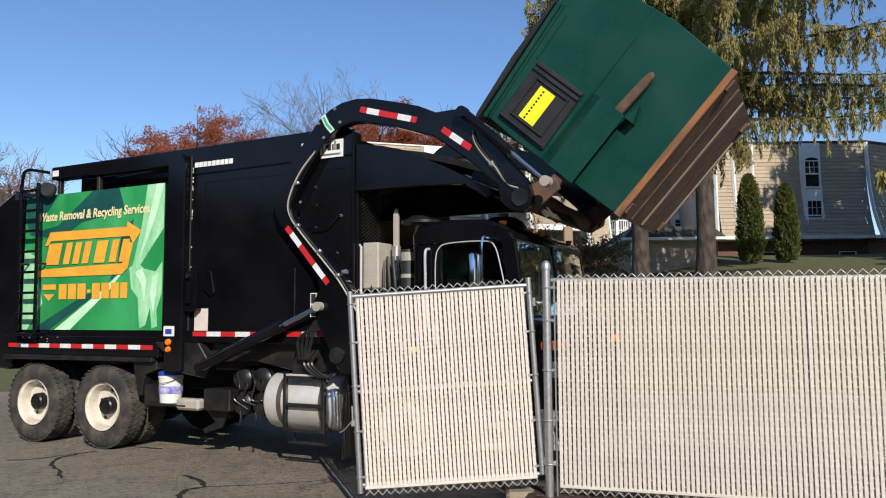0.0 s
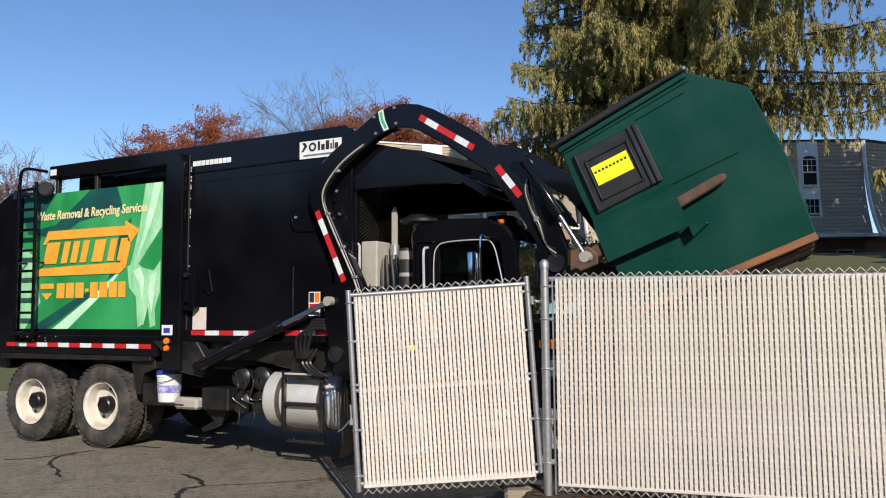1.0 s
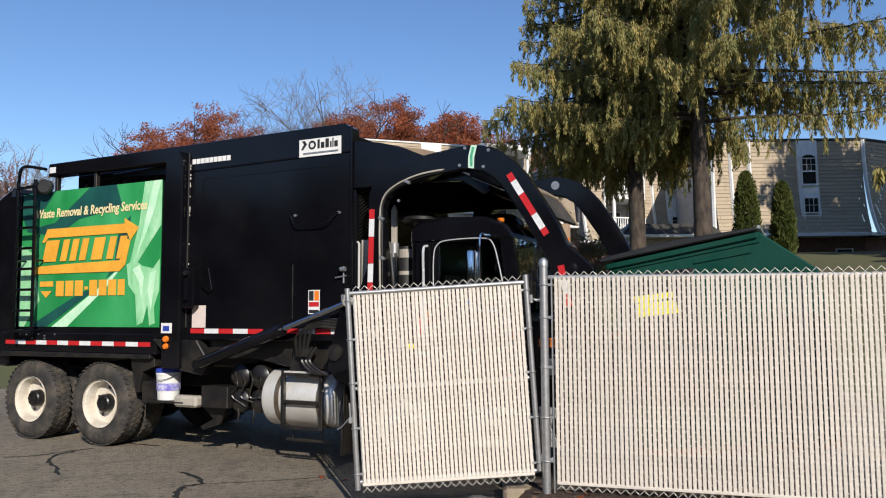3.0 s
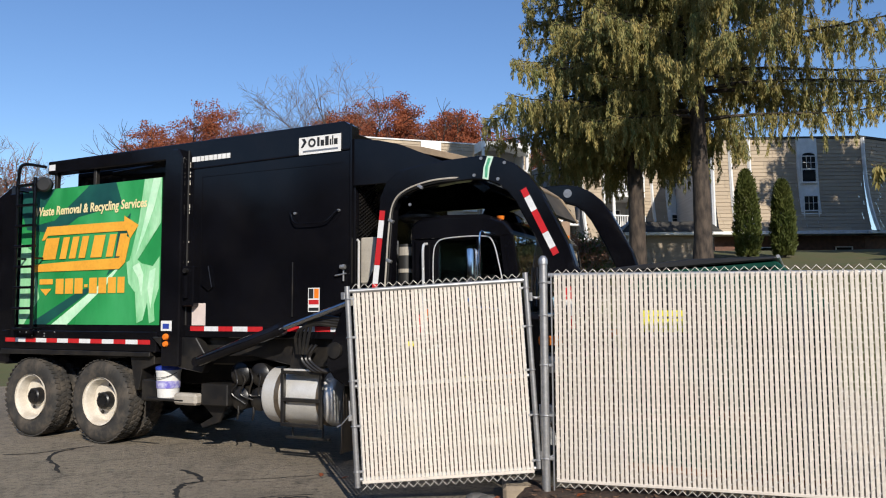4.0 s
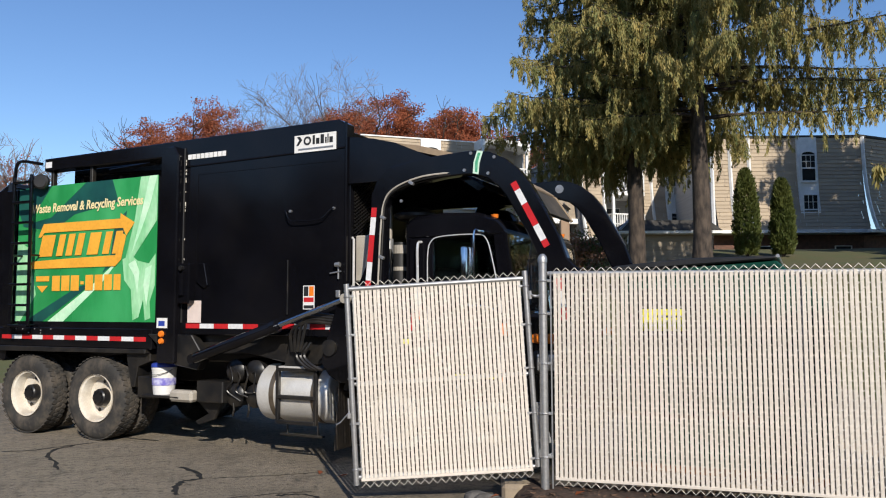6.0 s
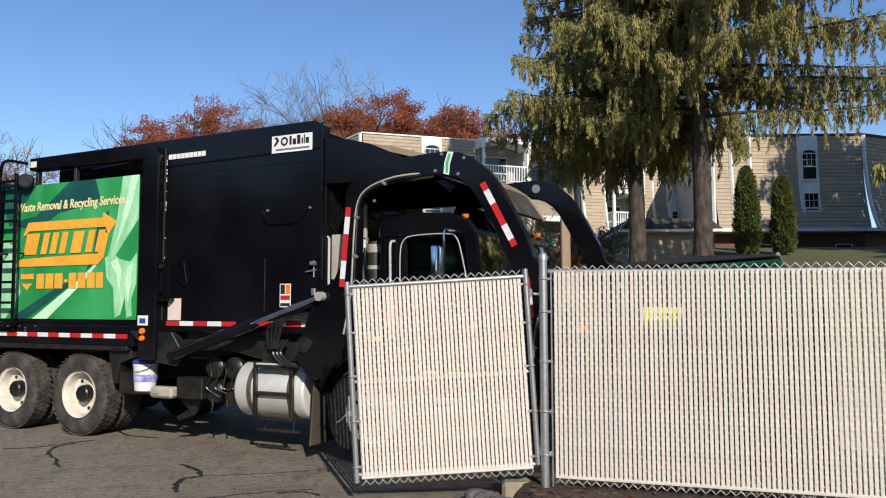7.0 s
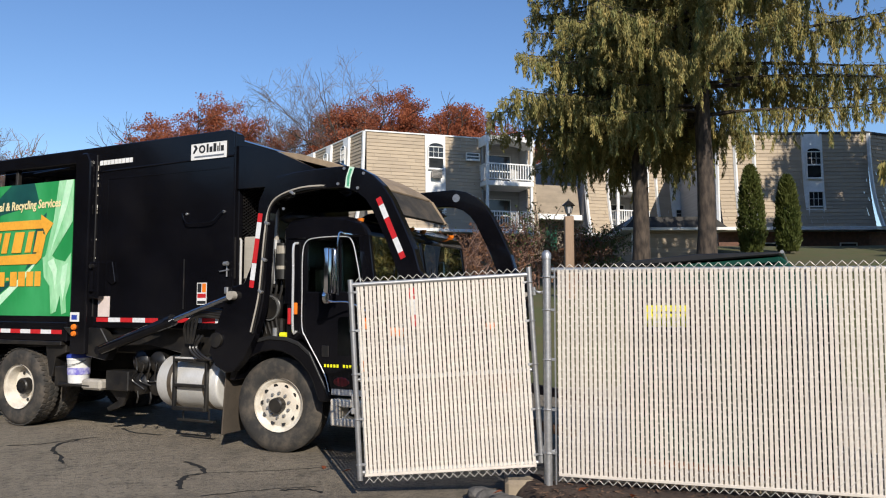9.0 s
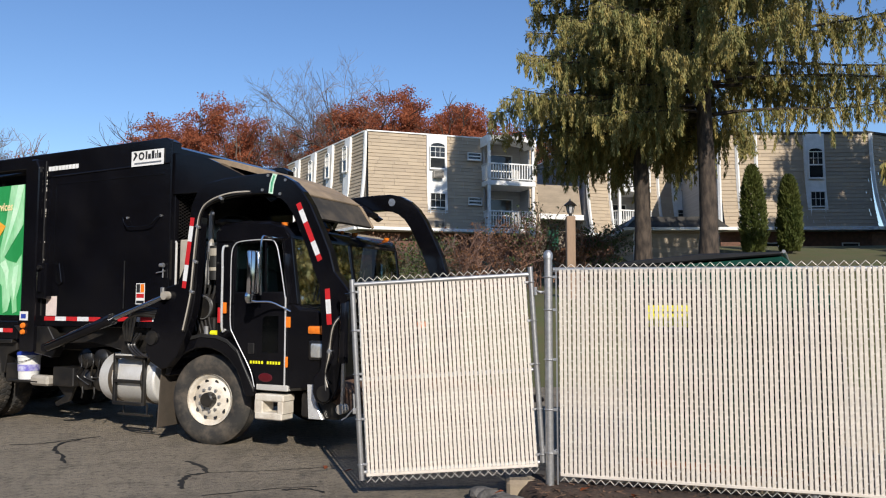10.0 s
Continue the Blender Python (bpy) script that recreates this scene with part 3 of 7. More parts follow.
part("roof_cover", slab([(-4.9, 3.44), (-4.9, 3.5), (-1.25, 3.66), (-1.12, 3.6), (-1.12, 3.4), (-3.4, 3.38)], 0.16, WID - 0.16, 0.01), BLACK, truck)
part("roof_beam", box(-5.7, -3.6, 0.28, 0.5, 3.28, 3.56, 0.01), BLACK, truck)
for k in range(2):
    x = -5.85 + k * 0.75
    part("rail_strut", box(x, x + 0.05, 0.04, 0.10, 3.29, 3.53, 0.004), BLACK_FRAME, truck)
seam = rod((-3.37, -0.004, 3.375), (-1.12, -0.004, 3.405), 0.012, n=8)
part("weld_seam", seam, BLACK, truck)
part("corner_bead", rod((-1.105, 0.0, 1.45), (-1.105, 0.0, 3.68), 0.016, n=10), BLACK, truck)
# the stout post between the boxes
part("side_post", slab([(-3.69, 1.02), (-3.69, 3.52), (-3.58, 3.62), (-3.48, 3.62), (-3.41, 3.5), (-3.41, 1.02)], -0.11, 0.02, 0.015), BLACK, truck)
part("side_post", slab([(-3.84, 1.02), (-3.84, 3.52), (-3.42, 3.5), (-3.42, 1.02)], WID - 0.02, WID + 0.11, 0.015), BLACK, truck)
weld = rod((-3.4, -0.008, 1.5), (-3.4, -0.008, 3.6), 0.012, n=6)
part("hose_trim", weld, BLACK_FRAME, truck)
# lower rub rails
part("rub_rail", slab([(-6.72, 1.17), (-6.72, 1.42), (-3.86, 1.42), (-3.86, 1.17)], -0.02, 0.1, 0.01), BLACK, truck)
part("rub_rail", box(-3.4, -1.12, -0.012, 0.1, 1.36, 1.50, 0.008), BLACK, truck)
part("fender_lip", slab([(-6.75, 1.10), (-6.72, 1.17), (-3.95, 1.17), (-3.95, 1.12)], -0.03, 0.6, 0.006), BLACK_FRAME, truck)


def tape(x0, x1, z, n, y, h=0.055, parent=truck, first=0):
    w = (x1 - x0) / n
    for i in range(n):
        part("reflector", quad(x0 + i * w, x0 + (i + 1) * w - 0.002, z - h / 2, z + h / 2, y, 0.003), RED if (i + first) % 2 == 0 else WHITE_TAPE, parent)


tape(-6.64, -3.95, 1.292, 13, -0.021)
tape(-3.32, -2.25, 1.462, 5, -0.013)
tape(-1.95, -1.14, 1.468, 4, -0.013)

# decal panel
dec = part("decal_panel", quad(-6.41, -3.83, 1.50, 3.31, -0.002, 0.006), GREEN, truck, "printed decal in greens with dark and pale streaks")
yd = -0.009
part("decal_streak", plate([(-6.41, 3.0), (-6.41, 3.31), (-4.62, 3.31), (-4.50, 3.02), (-5.3, 2.90), (-5.7, 2.70), (-6.3, 2.78)], yd, 0.001), TEAL, dec)
part("decal_streak", plate([(-5.75, 3.31), (-5.1, 3.31), (-5.75, 2.88), (-6.2, 2.82)], yd - 0.0015, 0.001), GREEN, dec)
part("decal_streak", plate([(-4.35, 2.9), (-4.42, 2.3), (-4.75, 2.12), (-4.62, 2.34), (-4.55, 2.75)], yd, 0.001), TEAL, dec)
part("decal_streak", plate([(-4.12, 3.31), (-3.83, 3.31), (-3.83, 2.75), (-4.3, 2.2), (-4.36, 2.25), (-4.2, 2.8)], yd - 0.003, 0.001), LIME, dec)
part("decal_streak", plate([(-3.97, 3.31), (-3.84, 3.31), (-3.95, 2.95), (-4.1, 2.62), (-4.24, 2.36), (-4.12, 2.75)], yd - 0.0045, 0.001), PALE, dec)
part("decal_streak", plate([(-5.75, 1.5), (-5.45, 1.5), (-4.75, 2.0), (-4.42, 2.32), (-4.85, 2.02)], yd, 0.001), PALE, dec)
part("decal_streak", plate([(-6.2, 1.5), (-5.85, 1.5), (-4.9, 2.0), (-5.2, 1.95)], yd, 0.001), TEAL, dec)
flower = [(-4.40, 2.28), (-4.26, 2.34), (-4.14, 2.26), (-3.95, 2.22), (-3.84, 2.34), (-3.84, 1.95), (-3.92, 1.75), (-3.9, 1.55), (-3.99, 1.52), (-4.03, 1.78), (-4.1, 1.56), (-4.2, 1.52), (-4.24, 1.9), (-4.36, 2.02)]
part("decal_streak", plate(flower, yd - 0.0015, 0.001), LIME, dec)
part("decal_streak", plate([(-4.3, 2.22), (-4.18, 2.27), (-4.1, 2.12), (-4.13, 1.85), (-4.19, 2.08)], yd - 0.003, 0.001), PALE, dec)
part("decal_streak", plate([(-4.0, 2.16), (-3.9, 2.2), (-3.93, 1.95), (-3.97, 1.7), (-4.03, 1.95)], yd - 0.003, 0.001), PALE, dec)
part("decal_streak", plate([(-6.41, 1.5), (-6.3, 1.5), (-6.0, 1.85), (-6.2, 2.5), (-6.41, 2.6)], yd, 0.001), LIME, dec)
plane_text("Waste Removal & Recycling Services", 0.165, CREAMTXT, dec, "lettering", on_side(-6.13, 2.955, -0.016, 0.2), extrude=0.001, bold=0.004, squeeze=0.835, shear=0.12, label="cream lettering")
# the company mark: an arrow loop with block shapes
yl = -0.017
part("company_mark", plate([(-5.98, 2.62), (-5.88, 2.80), (-4.45, 2.80), (-4.45, 2.87), (-4.2, 2.74), (-4.34, 2.58), (-4.40, 2.68), (-5.86, 2.68), (-5.93, 2.62)], yl, 0.002), AMBER, dec)
part("company_mark", plate([(-6.1, 2.2), (-4.52, 2.2), (-4.42, 2.28), (-4.34, 2.58), (-4.42, 2.62), (-4.52, 2.34), (-5.5, 2.32), (-6.08, 2.30)], yl, 0.002), AMBER, dec)
for x, w in ((-5.96, 0.26), (-5.62, 0.12), (-5.44, 0.12), (-5.26, 0.12), (-5.04, 0.20), (-4.76, 0.12), (-4.58, 0.12)):
    part("company_mark", plate([(x, 2.36), (x + w, 2.36), (x + w + 0.07, 2.645), (x + 0.07, 2.645)], yl - 0.002, 0.002), AMBER, dec)
# the telephone line, as plain bars
for x0, x1 in ((-5.68, -5.53), (-5.50, -5.35), (-5.32, -5.17), (-5.05, -4.91), (-4.88, -4.74), (-4.71, -4.57), (-4.54, -4.42)):
    part("number_bar", quad(x0, x1, 1.90, 2.10, -0.014, 0.002), AMBER, dec)
part("number_bar", quad(-6.0, -5.74, 2.03, 2.10, -0.014, 0.002), AMBER, dec)
part("number_bar", plate([(-5.98, 1.97), (-5.76, 1.97), (-5.87, 1.88)], -0.014, 0.002), AMBER, dec)
part("number_bar", quad(-5.14, -5.08, 1.98, 2.02, -0.014, 0.002), AMBER, dec)

# maker's plates as plain shapes
sign = part("maker_plate", quad(-1.775, -1.225, 3.39, 3.585, -0.012, 0.008), WHITE, truck, "white plate with a black mark")
for x0, x1, z0, z1 in ((-1.53, -1.50, 3.47, 3.57), (-1.485, -1.44, 3.47, 3.535), (-1.425, -1.38, 3.47, 3.57), (-1.365, -1.345, 3.47, 3.535), (-1.335, -1.32, 3.47, 3.57), (-1.31, -1.265, 3.47, 3.535), (-1.72, -1.26, 3.415, 3.435)):
    part("mark", quad(x0, x1, z0, z1, -0.0205, 0.002), INK if z0 > 3.45 else GALV, sign)
ring = lathe([(0.028, -0.002), (0.028, 0.0), (0.05, 0.0), (0.05, -0.002), (0.028, -0.002)], 20)
part("mark", ring, INK, sign, m=pose(-1.60, -0.021, 3.515))
part("mark", plate([(-1.75, 3.47), (-1.72, 3.47), (-1.67, 3.53), (-1.70, 3.57), (-1.74, 3.57), (-1.71, 3.53)], -0.0205, 0.002), INK, sign)
for i in range(9):
    part("model_bar", quad(-3.345 + i * 0.066, -3.289 + i * 0.066, 3.455, 3.515, -0.012, 0.004), WHITE, truck)
# labels, marker lamps, latches, grab bar
part("label_plate", quad(-3.31, -3.1, 1.50, 1.76, -0.003, 0.002), PAPER, truck, "faded pink paper label")
lab = part("label_plate", quad(-1.645, -1.495, 1.655, 1.915, -0.003, 0.002), WHITE, truck, "small white and orange warning label")
for i, (mt, x0, x1, z0, z1) in enumerate(((INK, -1.635, -1.575, 1.80, 1.905), (ORANGE_LENS, -1.565, -1.505, 1.80, 1.905), (RED, -1.635, -1.505, 1.735, 1.785), (INK, -1.635, -1.505, 1.665, 1.70))):
    part("label_bar", quad(x0, x1, z0, z1, -0.0055, 0.001), mt, lab)
st = part("label_plate", quad(-3.685, -3.515, 1.435, 1.555, -0.113, 0.002), WHITE, truck, "small white sticker")
part("label_bar", quad(-3.655, -3.555, 1.46, 1.52, -0.1155, 0.001), BLUE, st)
for z, r in ((1.365, 0.04), (1.28, 0.036)):
    part("marker_lamp", lathe([(0, -0.035), (r * 0.8, -0.03), (r, -0.01), (r, 0)], 16), ORANGE_LENS, truck, "orange marker lamp", m=pose(-3.60, -0.112, z), smooth=True)
part("marker_lamp", quad(-5.90, -5.78, 3.56, 3.64, -0.007, 0.004), WHITE_TAPE, truck)
grab = bmesh.new()
tube(smooth_line([(-1.87, -0.004, 2.75), (-1.86, -0.05, 2.74), (-1.80, -0.06, 2.64), (-1.7, -0.06, 2.62), (-1.4, -0.06, 2.63), (-1.28, -0.05, 2.72), (-1.25, -0.004, 2.75)], 4), 0.007, 8, grab)
part("grab_bar", grab, BLACK, truck, smooth=True)
part("latch_rod", rod((-1.85, -0.012, 1.6), (-1.85, -0.012, 2.2), 0.009, n=8), BLACK_FRAME, truck)
lat = part("door_latch", rod((-1.18, -0.02, 1.98), (-1.18, -0.02, 2.16), 0.010, n=8), GALV, truck, "bright steel latch")
part("latch_knob", rod((-1.2, -0.05, 2.13), (-1.14, -0.05, 2.13), 0.024, n=10), GALV, lat)
part("latch_handle", rod((-1.28, -0.03, 2.04), (-1.14, -0.03, 2.06), 0.008, n=8), GALV, lat)
part("latch_keeper", box(-1.21, -1.16, -0.03, 0.0, 1.78, 1.86, 0.006), GALV, truck)
bk = box(-3.38, -3.20, -0.11, 0.0, 1.72, 2.2, 0.015)
rod((-3.3, -0.12, 1.82), (-3.3, -0.12, 2.08), 0.035, n=10, bm=bk)
part("post_bracket", bk, BLACK, truck)
part("bracket_pin", rod((-3.3, -0.15, 2.14), (-3.3, -0.10, 2.14), 0.03, n=10), BLACK_FRAME, truck)
part("post_bracket", slab([(-3.17, 1.98), (-3.05, 1.90), (-2.99, 1.94), (-3.05, 2.2), (-3.16, 2.2)], -0.03, 0.0, 0.006), BLACK, truck)
# chipped edge of the post, a pressed outline and small studs on the smooth panel
rng_c = random.Random(9)
for k in range(16):
    z = 1.6 + 1.95 * rng_c.random() ** 0.6
    h = rng_c.uniform(0.012, 0.05)
    part("paint_chip", quad(-3.375, -3.375 + rng_c.uniform(0.008, 0.018), z, z + h, -0.017, 0.002), RIM, truck)
for x in (-1.83, -1.255):
    part("stud", rod((x, -0.016, 2.745), (x, 0, 2.745), 0.016, n=8), GALV, truck)
part("panel_rib", box(-3.2, -1.2, -0.006, 0.0, 3.26, 3.275, 0.002), BLACK, truck)
part("panel_rib", box(-3.2, -3.185, -0.006, 0.0, 1.78, 3.26, 0.002), BLACK, truck)

# ladder at the rear corner
lad = part("ladder", rod((-6.29, -0.16, 1.34), (-6.31, -0.16, 3.46), 0.024, n=10), BLACK, truck, smooth=True)
part("ladder_stile", rod((-5.93, -0.16, 1.44), (-5.965, -0.16, 3.46), 0.024, n=10), BLACK, lad, smooth=True)
for i in range(8):
    z = 1.44 + i * 0.275
    part("rung", box(-6.31, -5.93, -0.19, -0.13, z - 0.017, z + 0.017, 0.005), BLACK, lad)
for z in (1.45, 2.38, 3.3):
    for x in (-6.30, -5.945):
        part("bracket", rod((x, -0.16, z), (x, 0.0, z), 0.014, n=6), BLACK, lad)
hoop = bmesh.new()
tube(smooth_line([(-6.3, -0.16, 3.44), (-6.28, -0.16, 3.60), (-6.2, -0.13, 3.66), (-5.95, -0.02, 3.62)], 5), 0.022, 8, hoop)
part("grab_hoop", hoop, BLACK, lad, smooth=True)
part("work_lamp", lathe([(0, -0.02), (0.08, -0.02), (0.1, 0.0), (0.1, 0.05), (0.05, 0.14), (0, 0.15)], 18), PLASTIC, truck, "black round work lamp", m=pose(-5.84, -0.12, 3.36, 0, 0, 25), smooth=True)
part("lamp_bracket", box(-6.2, -5.86, -0.05, 0.02, 3.30, 3.46, 0.02), BLACK_FRAME, truck)
part("corner_post", slab([(-6.66, 1.42), (-6.42, 1.42), (-6.42, 3.30), (-6.66, 3.30)], -0.03, 0.03, 0.012), BLACK, truck)
for x, z in ((-6.35, 1.40), (-6.22, 1.395), (-5.98, 1.40), (-5.86, 1.38), (-5.66, 1.40), (-5.86, 1.345), (-6.1, 1.35)):
    part("rivet", rod((x, -0.026, z), (x, -0.02, z), 0.009, n=8), GALV, truck)

# chassis and what hangs on it
for y in (0.78, 1.58):
    part("chassis_rail", box(-7.3, 0.7, y, y + 0.09, 0.72, 1.0, 0.01), BLACK_FRAME, truck)
for x in (-7.0, -5.53, -3.9, -2.6, -1.3, 0.3):
    part("cross_member", box(x, x + 0.12, 0.8, 1.66, 0.75, 0.95, 0.01), BLACK_FRAME, truck)
part("subframe", box(-7.2, -1.15, 0.55, 1.9, 1.0, 1.37, 0.02), BLACK_FRAME, truck)
for x in (-6.19, -4.87, -0.507):
    part("axle", rod((x, 0.3, 0.52), (x, 2.15, 0.52), 0.085, n=14), BLACK_FRAME, truck)
for x in (-6.19, -4.87):
    part("axle_housing", lathe([(0, -0.24), (0.16, -0.22), (0.24, -0.08), (0.24, 0.08), (0.16, 0.22), (0, 0.24)], 18), BLACK_FRAME, truck, m=pose(x, 1.22, 0.52), smooth=True)
part("gearbox", box(-2.2, -0.6, 0.92, 1.55, 0.45, 1.0, 0.08), BLACK_FRAME, truck)
part("drive_shaft", rod((-4.7, 1.22, 0.55), (-2.2, 1.22, 0.65), 0.06, n=12), BLACK_FRAME, truck)
part("belly_plate", slab([(-3.4, 1.36), (-1.15, 1.36), (-1.15, 1.05), (-1.9, 1.05), (-2.5, 1.15), (-3.4, 1.12)], 0.12, 0.5, 0.01), BLACK_FRAME, truck)
part("gusset", slab([(-3.9, 1.36), (-3.2, 1.36), (-3.0, 1.1), (-3.1, 0.95), (-3.45, 1.0)], -0.05, 0.08, 0.01), BLACK_FRAME, truck)
part("wheel_guard", slab([(-4.36, 1.12), (-3.95, 1.12), (-3.95, 1.02), (-4.15, 0.95), (-4.2, 0.7), (-4.26, 0.7)], 0.05, 0.6, 0.006), BLACK_FRAME, truck)
part("side_box", box(-4.12, -3.83, 0.02, 0.35, 0.58, 0.84, 0.012), BLACK_FRAME, truck)
part("carrier_tray", box(-4.0, -3.4, -0.02, 0.36, 0.60, 0.63, 0.005), BLACK_FRAME, truck)
part("tool_block", box(-3.57, -3.21, -0.02, 0.12, 0.565, 0.70, 0.03), GREY_BOX, truck, "scuffed pale grey plastic block")
part("battery_box", box(-3.2, -2.80, 0.05, 0.6, 0.57, 0.82, 0.012), BLACK_FRAME, truck)
for x, z in ((-2.72, 0.94), (-2.43, 0.94), (-2.72, 0.66), (-2.43, 0.66)):
    part("air_tank", lathe([(0, 0), (0.09, 0.01), (0.135, 0.05), (0.135, 0.75), (0.09, 0.79), (0, 0.8)], 20), BLACK_FRAME, truck, m=pose(x, 0.12, z), smooth=True)
for k in range(4):
    x = -2.76 + 0.11 * k
    part("air_hose", tube(smooth_line([(x, 0.13, 1.0 - 0.07 * (k % 2)), (x + 0.09, 0.07, 0.84 + 0.03 * k), (x + 0.02 * k, 0.08, 0.72), (x + 0.16, 0.13, 0.6 + 0.05 * k)], 4), 0.011, 6), BLACK_FRAME, truck)
for dx in (-2.68, -2.46):
    dr = bmesh.new()
    tube([(dx, 0.1, 0.58), (dx + 0.01, 0.1, 0.5), (dx - 0.01, 0.1, 0.43)], 0.012, 6, dr)
    part("drain_hose", dr, BLACK_FRAME, truck)
part("mud_bracket", slab([(-3.3, 0.55), (-2.95, 0.55), (-3.05, 0.36), (-3.3, 0.28), (-3.34, 0.32), (-3.14, 0.42)], 0.2, 0.24, 0.004), BLACK_FRAME, truck)
# fuel tank with straps and step frame
ft = bmesh.new()
bmesh.ops.create_cone(ft, cap_ends=True, segments=40, radius1=0.32, radius2=0.32, depth=0.97)
bmesh.ops.bevel(ft, geom=[e for e in ft.edges if any(len(f.verts) > 4 for f in e.link_faces)], offset=0.035, segments=3, affect="EDGES", profile=0.5)
RUST_STRAP = surface("tarnished_strap", (0.2, 0.16, 0.115), (0.14, 0.11, 0.08), rough=0.4, metal=0.6, scale=6, fine=60, bump=0.02)
tank = part("fuel_tank", ft, ALU, truck, "brushed aluminium fuel tank", m=pose(-1.82, 0.34, 0.715, 0, 90, 0), smooth=True)
for x in (-2.08, -1.52):
    s = bmesh.new()
    bmesh.ops.create_cone(s, cap_ends=False, segments=40, radius1=0.328, radius2=0.328, depth=0.06)
    bmesh.ops.solidify(s, geom=s.faces[:], thickness=0.006)
    part("tank_strap", s, RUST_STRAP, truck, m=pose(x, 0.34, 0.715, 0, 90, 0), smooth=True)
step = bmesh.new()
for x in (-1.97, -1.47):
    box(x - 0.02, x + 0.02, -0.02, 0.03, 0.41, 1.04, 0.006, step)
for z in (0.43, 0.70, 1.0):
    box(-1.97, -1.47, -0.03, 0.03, z - 0.02, z + 0.02, 0.006, step)
part("tank_step", step, BLACK_FRAME, truck, "black steel step frame")
part("tread_plate", box(-1.94, -1.5, -0.035, 0.12, 1.015, 1.035, 0.003), ALU, truck)
part("step_bar", box(-1.98, -1.42, 0.06, 0.12, 0.27, 0.295, 0.006), BLACK_FRAME, truck)
for x in (-1.9, -1.5):
    part("step_strap", rod((x, 0.09, 0.42), (x, 0.09, 0.28), 0.008, n=6), BLACK_FRAME, truck)

# hopper wings, roof over the cab, grille and gear behind the cab
ARCH = [(-1.1, 3.52), (-0.78, 3.47), (-0.52, 3.40), (-0.27, 3.29), (-0.05, 3.19), (0.23, 3.04), (0.5, 2.86), (0.42, 2.82), (0.2, 2.98), (-0.3, 3.0), (-1.1, 3.0)]
part("hopper_wing", slab(ARCH, 0.02, 0.08, 0.006), BLACK, truck)
part("hopper_wing", slab(ARCH, WID - 0.08, WID - 0.02, 0.006), BLACK, truck)
roofp = [(-1.1, 3.50), (-0.43, 3.36), (0.23, 3.03), (0.45, 2.93), (0.45, 2.86), (0.2, 2.95), (-0.4, 3.22), (-1.1, 3.3)]
part("canopy", slab(roofp, 0.08, WID - 0.08, 0.01), BLACK, truck, "black steel canopy over the cab, dusted with sand")
part("front_flap", slab([(0.22, 3.14), (0.62, 2.97), (0.84, 2.88), (1.02, 2.62), (0.99, 2.60), (0.80, 2.82), (0.6, 2.90), (0.2, 3.05)], 0.18, 1.24, 0.004), FLAP, truck, "dark dusty steel flap at the hopper front")
part("flap_edge", slab([(0.60, 3.0), (0.85, 2.89), (1.035, 2.615), (1.01, 2.60), (0.83, 2.85), (0.6, 2.95)], 1.24, 1.28, 0.003), DUSTY_TOP, truck)
part("hopper_lid", slab([(-0.95, 3.47), (-0.6, 3.44), (-0.34, 3.39), (0.10, 3.26), (0.43, 3.14), (0.68, 3.01), (0.83, 2.91), (0.82, 2.89), (0.6, 3.0), (0.3, 3.12), (0.0, 3.22), (-0.45, 3.35), (-0.95, 3.43)], 0.2, 1.26, 0.004), DUSTY_TOP, truck, "sliding hopper lid crusted with sand")
part("hopper_front", box(-1.16, -1.08, 0.05, WID - 0.05, 1.05, 3.42, 0.01), BLACK, truck)
mesh = bmesh.new()
for i in range(16):
    z = 2.35 + i * 0.04
    rod((-1.06, 0.1 + 0.0, z), (-1.06, 0.5, z + 0.22), 0.006, n=4, bm=mesh)
    rod((-1.06, 0.1 + 0.0, z + 0.22), (-1.06, 0.5, z), 0.006, n=4, bm=mesh)
part("guard_mesh", mesh, BLACK_FRAME, truck)
part("control_box", box(-1.06, -0.86, 0.12, 0.6, 1.95, 2.45, 0.015), GREY_BOX, truck, "beige painted control box")
part("exhaust_pipe", rod((-0.77, 0.35, 1.9), (-0.77, 0.35, 2.42), 0.05, n=14), GALV, truck, smooth=True)
part("exhaust_tip", slab([(-0.80, 2.4), (-0.80, 2.78), (-0.765, 2.84), (-0.74, 2.78), (-0.74, 2.4)], 0.33, 0.37, 0.004), GREY_BOX, truck)
can = lathe([(0, 0), (0.1, 0), (0.105, 0.03), (0.1, 0.32), (0.06, 0.36), (0.06, 0.42), (0, 0.42)], 20)
part("filter_canister", can, BLACK_FRAME, truck, m=pose(-0.80, 0.4, 1.86, 90), smooth=True)
air = lathe([(0, 0), (0.2, 0), (0.24, 0.03), (0.24, 0.06), (0.17, 0.09), (0.13, 0.12), (0, 0.13)], 28)
part("air_intake_cap", air, BLACK_FRAME, truck, m=pose(-0.52, 0.5, 2.63, 90), smooth=True)
part("air_intake_pipe", rod((-0.53, 0.45, 2.0), (-0.53, 0.5, 2.64), 0.09, n=18), CHROME, truck, smooth=True)
cl = lathe([(0, 0), (0.14, 0), (0.165, 0.02), (0.165, 0.5), (0, 0.5)], 24)
part("air_cleaner", cl, BLACK_FRAME, truck, m=pose(-0.72, 0.16, 1.62), smooth=True)
part("air_cleaner_band", lathe([(0.132, -0.012), (0.145, -0.012), (0.145, 0.006), (0.12, 0.006), (0.12, -0.012)], 24), GALV, truck, m=pose(-0.70, 0.16, 1.62))
fl = bmesh.new()
rod((-0.54, 0.2, 1.95), (-0.54, 0.2, 2.36), 0.08, n=16, bm=fl)
